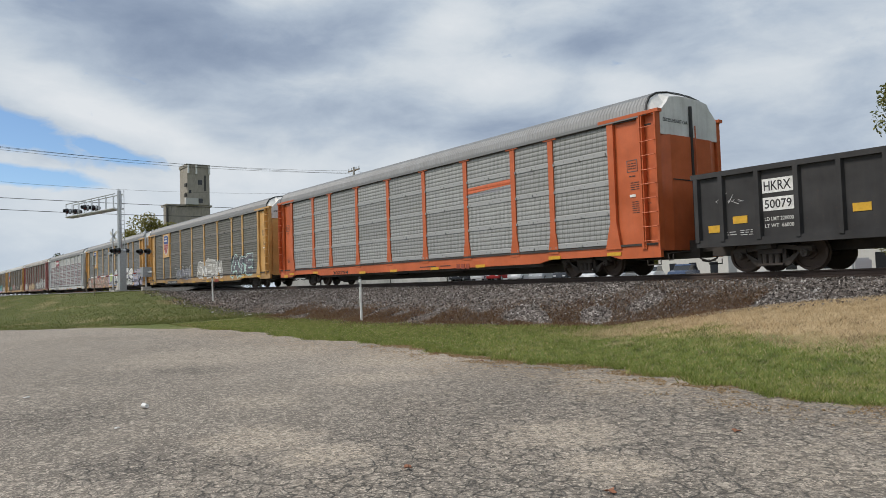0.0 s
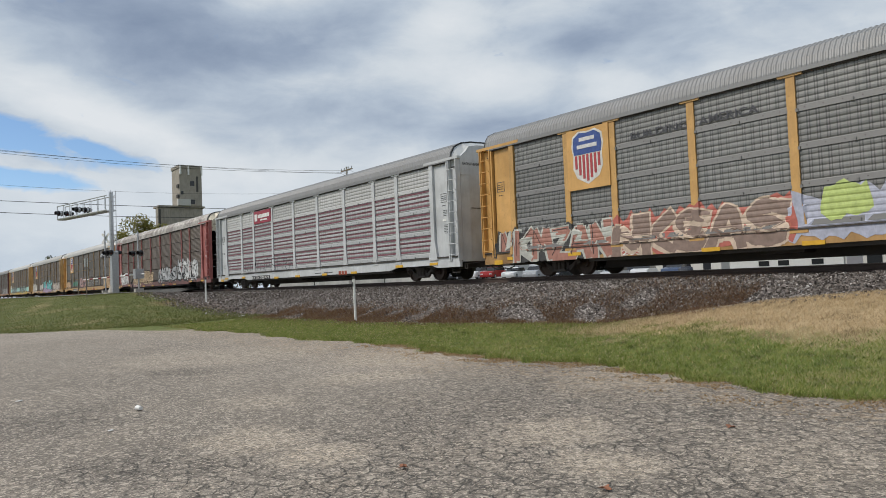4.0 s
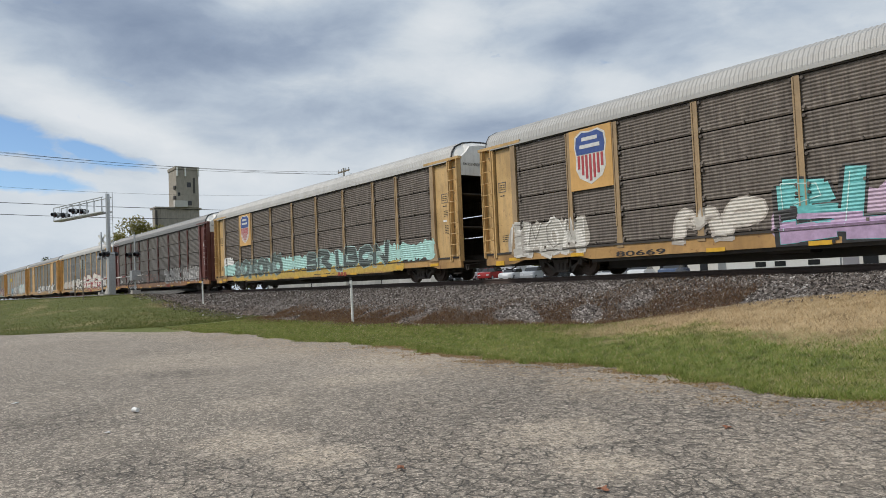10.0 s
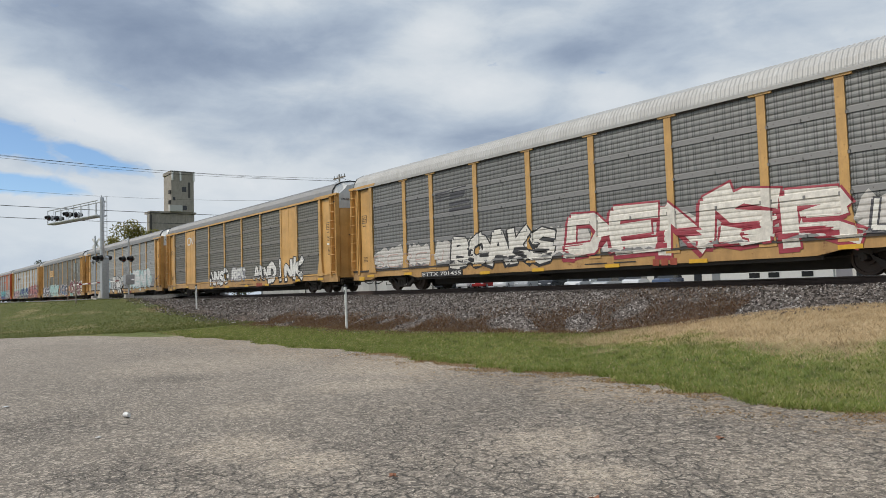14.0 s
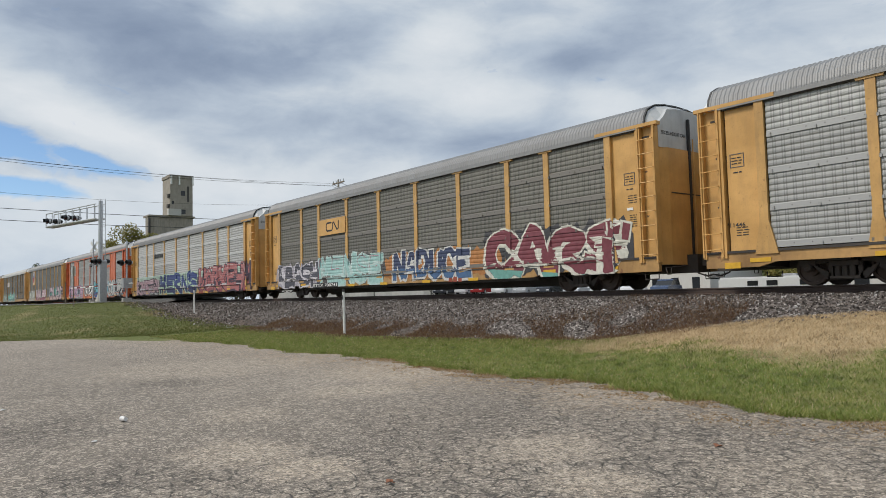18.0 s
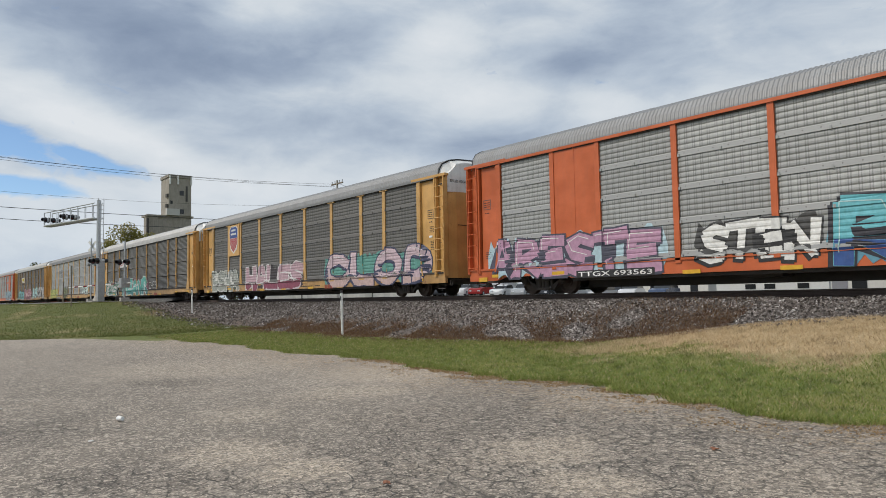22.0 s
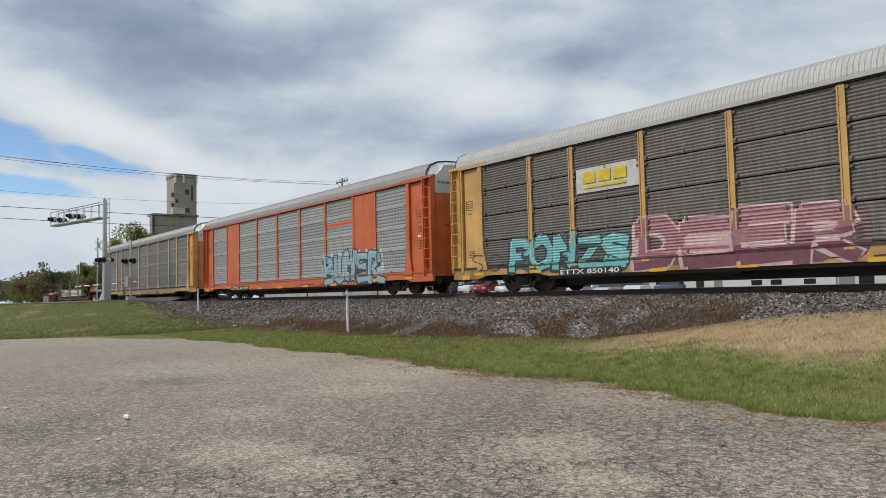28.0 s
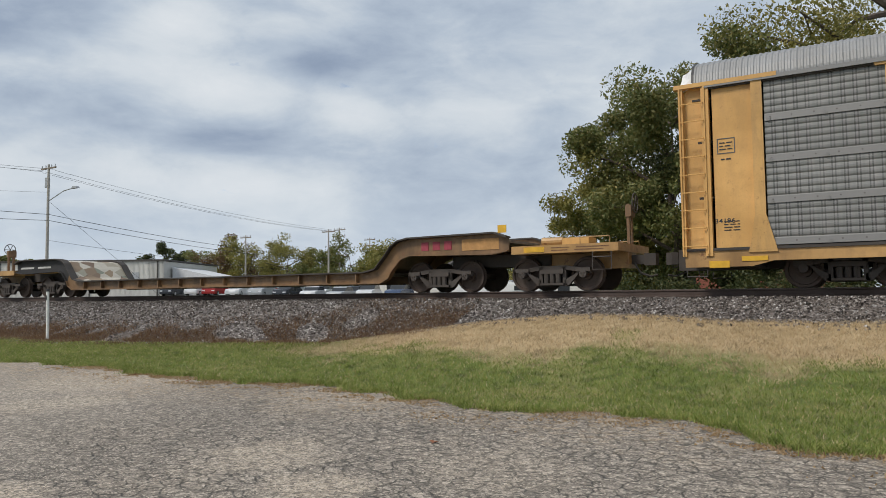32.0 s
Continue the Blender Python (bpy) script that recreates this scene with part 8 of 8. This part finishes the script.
def car_parts(e, mat, tall, long):
    L, H = 2.3 * long, 1.48 * tall
    low = [(-L, 0.45), (-L, 0.80), (-L * 0.93, 0.95 * H * 0.68), (-L * 0.42, 0.99 * H * 0.68), (L * 0.48, 0.66 * H), (L * 0.95, 0.58 * H), (L, 0.55), (L * 0.98, 0.28), (-L * 0.98, 0.28)]
    bm = bmesh.new()
    add_prism(bm, low, "y", -0.88, 0.88)
    bmesh.ops.bevel(bm, geom=bm.edges[:], offset=0.05, segments=1, affect="EDGES")
    part("body", bm, mat, e)
    bm = bmesh.new()
    add_prism(bm, [(-L * 0.85, 0.64 * H), (L * 0.42, 0.64 * H), (L * 0.12, 0.94 * H), (-L * 0.62, 0.96 * H)], "y", -0.80, 0.80)
    part("window", bm, "window_dark", e, "dark tinted glass")
    bm = bmesh.new()
    add_prism(bm, [(-L * 0.66, 0.93 * H), (L * 0.15, 0.92 * H), (L * 0.08, H), (-L * 0.5, H)], "y", -0.78, 0.78)
    part("roof", bm, mat, e)
    for x in (-L * 0.6, L * 0.62):
        for s in (-1, 1):
            bm = bmesh.new()
            add_tube(bm, (x, s * 0.70, 0.33), (x, s * 0.90, 0.33), 0.33, sides=16)
            w = part("wheel", bm, "tyre_rubber", e)
            bm = bmesh.new()
            add_tube(bm, (x, s * 0.90, 0.33), (x, s * 0.912, 0.33), 0.2, sides=12)
            part("rim", bm, "car_silver", w)
    for s in (-1, 1):
        bm = bmesh.new()
        add_box(bm, L * 0.94, L * 1.005, s * 0.6 - 0.18, s * 0.6 + 0.18, 0.62, 0.76)
        part("headlight", bm, "headlight", e)


def parked_cars():
    rng = random.Random(21)
    words = {"car_white": "white", "car_silver": "silver-grey", "car_dark": "dark", "car_red": "red", "car_blue": "dark blue"}
    mats = ["car_dark", "car_white", "car_white", "car_white", "car_silver", "car_dark", "car_silver", "car_white", "car_dark", "car_white", "car_red", "car_white", "car_silver", "car_dark", "car_white", "car_silver", "car_white", "car_blue"]
    for i, mat in enumerate(mats):
        x = -110.0 + 3.9 * i
        tall, long = rng.choice(((1.0, 1.0), (1.16, 1.0), (1.2, 1.1)))
        e = thing("parked_car", pose(x, 62.0 + rng.uniform(-0.4, 0.4), land(x, 62) + 0.07, 0, 0, -68 + rng.uniform(-5, 5)),
                  f"{words[mat]} {'sport utility vehicle' if tall > 1.1 else 'sedan'} parked beyond the tracks", "car", "parked cars")
        car_parts(e, mat, tall, long)
    for i in range(12):
        x = -92.0 + 5.1 * i
        mat = rng.choice(("car_white", "car_silver", "car_dark", "car_red"))
        e = thing("parked_car", pose(x, 71.0, land(x, 71) + 0.07, 0, 0, 112 + rng.uniform(-5, 5)), f"{words[mat]} car parked in the back row", "car", "parked cars")
        car_parts(e, mat, rng.choice((1.0, 1.15)), 1.0)
    for x, y, r, mat in ((-112, 30.5, 160, "car_white"), (-172, 27.5, 175, "car_white"), (-100, 33, 165, "car_white")):
        e = thing("parked_car", pose(x, y, land(x, y) + 0.05, 0, 0, r), "white pickup-sized car standing beyond the crossing", "car", "parked cars")
        car_parts(e, mat, 1.25, 1.1)


parked_cars()


def motorhome():
    e = thing("camper_trailer", pose(-20.4, 40.0, land(-20, 40), 0, 0, 3), "white box-shaped camper trailer with small windows", "trailer")
    bm = bmesh.new()
    add_box(bm, -3.2, 3.2, -1.2, 1.2, 0.5, 1.42)
    bmesh.ops.bevel(bm, geom=bm.edges[:], offset=0.1, segments=2, affect="EDGES")
    part("body", bm, "car_white", e)
    for x in (-1.4, -0.3, 1.5):
        bm = bmesh.new()
        add_box(bm, x, x + 0.6, -1.225, -1.19, 0.92, 1.2)
        part("window", bm, "window_dark", e)
    bm = bmesh.new()
    add_box(bm, 0.2, 1.0, -0.4, 0.4, 1.42, 1.56)
    part("roof_vent", bm, "galvanised_steel", e)
    for x in (-0.6, 0.5):
        bm = bmesh.new()
        add_tube(bm, (x, -1.1, 0.33), (x, -0.9, 0.33), 0.33, sides=14)
        part("wheel", bm, "tyre_rubber", e)


motorhome()
paint("container_red", (0.36, 0.07, 0.035), amount=0.4, rust=0.5)
paint("container_brown", (0.16, 0.04, 0.03), amount=0.4, rust=0.5)
for cx, mat, word in ((-203, "container_red", "red"), (-190, "container_red", "faded red"), (-177.5, "container_brown", "dark brown")):
    e = thing("shipping_container", pose(cx * 1.35, 39.5, land(cx, 29) + 0.1, 0, 0, 4), f"{word} corrugated shipping container far down the road", "container", "shipping containers")
    bm = bmesh.new()
    pts = []
    for i in range(30):
        s = -6.0 + 0.4 * i
        pts += [(s, -1.22), (s + 0.12, -1.22), (s + 0.2, -1.18), (s + 0.32, -1.18)]
    add_prism(bm, pts + [(6, -1.22), (6, 1.22), (-6, 1.22)], "z", 0.15, 2.45)
    part("body", bm, mat, e)
    bm = bmesh.new()
    add_box(bm, -6.05, 6.05, -1.25, 1.25, 2.45, 2.6)
    part("top_frame", bm, mat, e)

# ---------------------------------------------------------------- trees
plain("bark", (0.10, 0.08, 0.065), 0.95, vary=0.35, scale=5)
leaf_mat("leaf_olive", (0.105, 0.14, 0.042), (0.19, 0.205, 0.062), (0.33, 0.28, 0.10))
leaf_mat("leaf_yellow", (0.15, 0.16, 0.04), (0.28, 0.255, 0.065), (0.44, 0.36, 0.11))
leaf_mat("leaf_dark", (0.04, 0.06, 0.02), (0.08, 0.10, 0.035), (0.15, 0.14, 0.05))
leaf_mat("leaf_brown", (0.07, 0.06, 0.03), (0.12, 0.10, 0.05), (0.20, 0.155, 0.07))
leaf_mat("leaf_rust", (0.11, 0.065, 0.04), (0.20, 0.11, 0.055), (0.26, 0.19, 0.08))


def leaf_cloud(centres, radii, count, size, rng):
    k = rng.integers(0, len(centres), count)
    d = rng.normal(0, 1, (count, 3))
    d /= np.linalg.norm(d, axis=1)[:, None]
    r = rng.random(count) ** 0.45
    p = centres[k] + d * (radii[k] * r)[:, None] * np.array([1, 1, 0.8])
    u = rng.normal(0, 1, (count, 3))
    u /= np.linalg.norm(u, axis=1)[:, None]
    v = np.cross(u, rng.normal(0, 1, (count, 3)))
    v /= np.linalg.norm(v, axis=1)[:, None]
    s = size * rng.uniform(0.6, 1.4, count)[:, None]
    return np.stack([p - u * s, p + v * s * 0.45, p + u * s, p - v * s * 0.45], 1).reshape(-1, 3)


def quads_mesh(name, co):
    n = len(co) // 4
    me = bpy.data.meshes.new(name)
    me.vertices.add(4 * n)
    me.vertices.foreach_set("co", co.ravel())
    me.loops.add(4 * n)
    me.loops.foreach_set("vertex_index", np.arange(4 * n))
    me.polygons.add(n)
    me.polygons.foreach_set("loop_start", np.arange(0, 4 * n, 4))
    me.polygons.foreach_set("loop_total", np.full(n, 4))
    me.update(calc_edges=True)
    return me


def tree(x, y, height, spread, leaves, size, mat, label, seed, base=None, bare=0.28, open_crown=0.5, group="", limbs=11, fill=1.0):
    rng = np.random.default_rng(seed)
    z = land(x, y) if base is None else base
    e = thing("tree", (x, y, z), label, "tree", group)
    bm = bmesh.new()
    trunk_r = height * 0.022
    pts = [Vector((0, 0, -0.2))]
    for i in range(1, 6):
        pts.append(Vector((rng.normal(0, 0.02) * height, rng.normal(0, 0.02) * height, height * 0.8 * i / 5)))
    for i in range(5):
        add_tube(bm, pts[i], pts[i + 1], trunk_r * (1 - 0.17 * i), trunk_r * (1 - 0.17 * (i + 1)), 8, False)
    part("trunk", bm, "bark", e)
    centres, radii = [], []
    nl = limbs
    for i in range(nl):
        k = bare + (0.95 - bare) * (i + 0.5) / nl
        start = pts[min(4, int(k * 5))].lerp(pts[min(5, int(k * 5) + 1)], (k * 5) % 1) if k < 0.8 else pts[5]
        a = i * 2.4 + rng.normal(0, 0.4)
        reach = spread * (math.sin(math.pi * min(1, 0.22 + 0.78 * (1 - k))) * 0.75 + 0.3) * rng.uniform(0.75, 1.15)
        end = Vector((math.cos(a) * reach, math.sin(a) * reach, height * min(0.98, k + rng.uniform(0.0, 0.16))))
        mid = start.lerp(end, 0.55) + Vector((0, 0, height * 0.03))
        lm = bmesh.new()
        add_tube(lm, start, mid, trunk_r * 0.45, trunk_r * 0.28, 6, False)
        add_tube(lm, mid, end, trunk_r * 0.28, trunk_r * 0.08, 6, False)
        for s in range(3):
            q = mid.lerp(end, rng.uniform(0.1, 0.9))
            tip = q + Vector(rng.normal(0, 0.16, 3).tolist()) * spread
            add_tube(lm, q, tip, trunk_r * 0.12, trunk_r * 0.04, 5, False)
            centres.append(tip)
            radii.append(fill * spread * rng.uniform(0.14, 0.26))
        part("limb", lm, "bark", e)
        for s in (0.5, 0.8, 1.0):
            centres.append(start.lerp(end, s) + Vector(rng.normal(0, 0.06, 3).tolist()) * spread)
            radii.append(fill * spread * rng.uniform(0.16, 0.30) * (1.1 - 0.5 * open_crown * rng.random()))
    centres.append(Vector((0, 0, height * 0.93)))
    radii.append(spread * 0.22)
    co = leaf_cloud(np.array([tuple(c) for c in centres]), np.array(radii), leaves, size, rng)
    part("crown", with_mat(quads_mesh("crown", co), mat), None, e, "crown of many small leaves")
    return e


tree(-7.4, 30.5, 9.6, 4.1, 95000, 0.085, "leaf_olive", "large spreading olive-green tree beside the railway", 11, bare=0.12, open_crown=0.6, limbs=20, fill=1.05)
tree(-10.6, 32.0, 6.0, 3.2, 30000, 0.08, "leaf_yellow", "smaller bushy tree with yellowing leaves", 12, bare=0.08, limbs=16)
tree(0.9, 30.0, 13.4, 5.4, 52000, 0.08, "leaf_yellow", "tall tree with yellow-green autumn leaves", 13, bare=0.2, limbs=18, fill=1.1)
tree(-5.2, 33.0, 8.0, 4.2, 34000, 0.09, "leaf_dark", "dark green tree behind the large one", 14, bare=0.1)
tree(-146, 41, 13.4, 7.4, 20000, 0.22, "leaf_yellow", "broad yellow-green tree before the grain elevator", 15, bare=0.12)
tree(-165, 34.5, 7.4, 5.0, 12000, 0.25, "leaf_olive", "broad olive tree beside the road", 16, bare=0.12)
tree(-128, 43, 9.2, 7.0, 12000, 0.24, "leaf_yellow", "rounded yellowing tree beyond the crossing", 17, bare=0.1)
tree(-136, 54, 9.5, 6.0, 10000, 0.24, "leaf_dark", "rounded dark green tree beyond the crossing", 18, bare=0.1)
tree(-155, 78, 8.6, 4.6, 14000, 0.28, "leaf_olive", "round tree behind the warehouse", 19, bare=0.15)
tree(-120, 92, 9.5, 4.5, 8000, 0.25, "leaf_dark", "dark conifer-like tree far off", 20, bare=0.1)
_far = [(-116, 96, 11, 8, "leaf_olive"), (-106, 95, 12, 8, "leaf_rust"), (-99, 94, 12.5, 8.5, "leaf_yellow"), (-91, 95, 11.5, 8, "leaf_yellow"), (-84, 97, 9.0, 6, "leaf_olive"),
        (-76, 94, 10.5, 7, "leaf_olive"), (-68, 95, 10.5, 8, "leaf_yellow"), (-56, 96, 8, 6, "leaf_dark"), (-44, 92, 7, 6, "leaf_olive"), (-30, 80, 4.5, 5, "leaf_rust"), (-16, 58, 3.5, 4, "leaf_dark"), (-26, 70, 4, 5, "leaf_rust"), (-36, 76, 4.2, 5, "leaf_yellow")]
for _i, (_x, _y, _h, _s, _m) in enumerate(_far):
    tree(_x, _y, _h * 0.74, _s * 0.8, 9000, 0.19, _m, "autumn tree in the row beyond the parking lot", 40 + _i, bare=0.12, group="trees beyond the lot")
for _i in range(11):
    _x = -160 - 13 * _i
    tree(_x, 37 + 6 * math.sin(_i * 2.1) + 0.04 * (-160 - _x), 5.6 + 1.0 * math.sin(_i * 1.3), 7.0, 8000, 0.26, ("leaf_olive", "leaf_rust", "leaf_dark", "leaf_rust")[_i % 4], "half-bare tree at the edge of the far wood", 70 + _i, bare=0.05, group="trees of the far wood")


def hedge(name, x0, x1, y, height, count, size, mat, label, seed):
    rng = np.random.default_rng(seed)
    n = 40
    xs = np.linspace(x0, x1, n)
    c = np.stack([xs, np.full(n, y) + rng.normal(0, 1.0, n), rng.uniform(0.3, 0.75, n) * height], 1)
    c[:, 2] += np.array([land(a, y) for a in xs])
    co = leaf_cloud(c, np.full(n, height * 0.5) * rng.uniform(0.6, 1.2, n), count, size, rng)
    tagged(part(name, with_mat(quads_mesh(name, co), mat)), label, "bushes", kind="stuff")


hedge("bushes", -205, -116, 42.0, 5.0, 34000, 0.20, "leaf_brown", "dense brownish brush beyond the crossing", 9)
hedge("bushes", -275, -150, 60.0, 9.0, 30000, 0.28, "leaf_brown", "half-bare brown wood behind the crossing", 10)
hedge("bushes", -9, 8, 28.5, 1.5, 16000, 0.08, "leaf_dark", "low dark green bushes behind the rails", 5)
hedge("bushes", -300, -168, 35.0, 8.0, 30000, 0.24, "leaf_olive", "olive-brown brush along the far side of the rails", 21)
hedge("far_wood", -560, -300, 46, 12, 26000, 0.5, "leaf_brown", "far brown wood beside the rails", 22)
hedge("far_wood", -420, -280, 70, 12, 26000, 0.5, "leaf_rust", "far brownish wood on the horizon", 6)
hedge("far_wood", -140, 60, 135, 8, 26000, 0.35, "leaf_olive", "far wood beyond the town", 7)

# ---------------------------------------------------------------- poles and wires
def power_pole(x, y, height, lamp, label, arms=1):
    e = thing("utility_pole", (x, y, land(x, y)), label, "utility pole", "utility poles")
    bm = bmesh.new()
    add_tube(bm, (0, 0, -0.3), (0, 0, height), 0.17, 0.11, 10)
    part("pole", bm, "grey_wood", e)
    for k in range(arms):
        bm = bmesh.new()
        add_box(bm, -1.25, 1.25, -0.07, 0.07, height - 0.45 - 1.1 * k, height - 0.31 - 1.1 * k)
        arm = part("crossarm", bm, "tarnished_wood", e)
        for w in (-1.15, -0.5, 0.5, 1.15):
            bm = bmesh.new()
            add_tube(bm, (w, 0, height - 0.31 - 1.1 * k), (w, 0, height - 0.05 - 1.1 * k), 0.05, sides=6)
            part("insulator", bm, "galvanised_steel", arm)
    if lamp:
        bm = bmesh.new()
        add_path(bm, [(0, 0, height - 3.7), (3.2, -0.3, height - 2.95), (5.2, -0.5, height - 2.85)], 0.05)
        part("lamp_arm", bm, "galvanised_steel", e)
        bm = bmesh.new()
        add_prism(bm, [(5.0, height - 2.92), (5.9, height - 2.9), (5.8, height - 2.74), (5.1, height - 2.72)], "y", -0.65, -0.35)
        part("lamp_head", bm, "galvanised_steel", e)
        bm = bmesh.new()
        add_tube(bm, (-0.35, 0.1, height - 2.3), (-0.35, 0.1, height - 1.3), 0.24, sides=12)
        part("transformer", bm, "galvanised_steel", e)


power_pole(-70.5, 40.0, 13.4, True, "tall wooden utility pole with a street lamp and transformer")
power_pole(-79.0, 95.0, 11.4, False, "wooden utility pole further down the street", 2)
power_pole(-72.0, 84.0, 10.0, False, "wooden utility pole with one crossarm")
power_pole(-92.0, 86.0, 10.2, False, "wooden utility pole with one crossarm")
power_pole(-84.0, 110.0, 10.8, False, "wooden utility pole with two crossarms", 2)
power_pole(-71.6, -8.0, 14.6, False, "wooden utility pole beside the road")


def wire(a, b, sag, r=0.016):
    a, b = Vector(a), Vector(b)
    pts = [a.lerp(b, i / 14) - Vector((0, 0, sag * 4 * (i / 14) * (1 - i / 14))) for i in range(15)]
    bm = bmesh.new()
    add_path(bm, pts, r, 4)
    tagged(part("overhead_wire", bm, "signal_black"), "thin black overhead wire between utility poles", "wire", "overhead wires")


for dx, left, sag in ((-1.15, 15.2, 0.60), (-0.5, 15.2, 0.95), (1.15, 15.2, 1.0)):
    wire((-70.5 + dx, 40, 14.2), (-71.6 + dx, -8, left), sag)
    wire((-70.5 + dx, 40, 14.1), (-79 + dx, 95, 12.2), 0.8)
for z, up, sag in ((9.8, 0.5, 0.3), (9.2, 0.3, 0.62)):
    wire((-70.4, 39.9, z), (-71.6, -8, z + up), sag, 0.03)
    wire((-70.4, 40.1, z), (-79, 95, z - 2.2), 0.7, 0.03)
wire((-70.4, 39.9, 12.0), (-71.6, -8, 12.2), 1.05, 0.012)
wire((-70.3, 40.1, 7.2), (-58.0, 60, 4.4), 0.2, 0.02)
wire((-70.3, 40.1, 11.0), (-60.0, 46, 1.0), 0.0, 0.014)


# ---------------------------------------------------------------- what moves
def motions():
    """The train rolls by; each wheelset turns as far as its car has gone."""
    times = [i * 1.0 for i in range(33)]
    for car, offset in TRAIN:
        walk(car, [(t, train_pose(t, offset)) for t in times])
    steps = [i / FPS for i in range(int(32.0 * FPS) + 1)]
    made = {}
    for key, sets in WHEELS.items():
        for wheel, radius in sets:
            k = (key, radius)
            if k not in made:
                x = AXLE if key == "front" else -AXLE
                walk(wheel, [(t, pose(x, 0, radius, 0, math.degrees((travelled(t) - travelled(0.0)) / radius) % 360.0, 0)) for t in steps])
                made[k] = wheel.animation_data
            else:
                wheel.rotation_mode = "QUATERNION"
                wheel.animation_data_create()
                wheel.animation_data.action = made[k].action
                wheel.animation_data.action_slot = made[k].action_slot


motions()
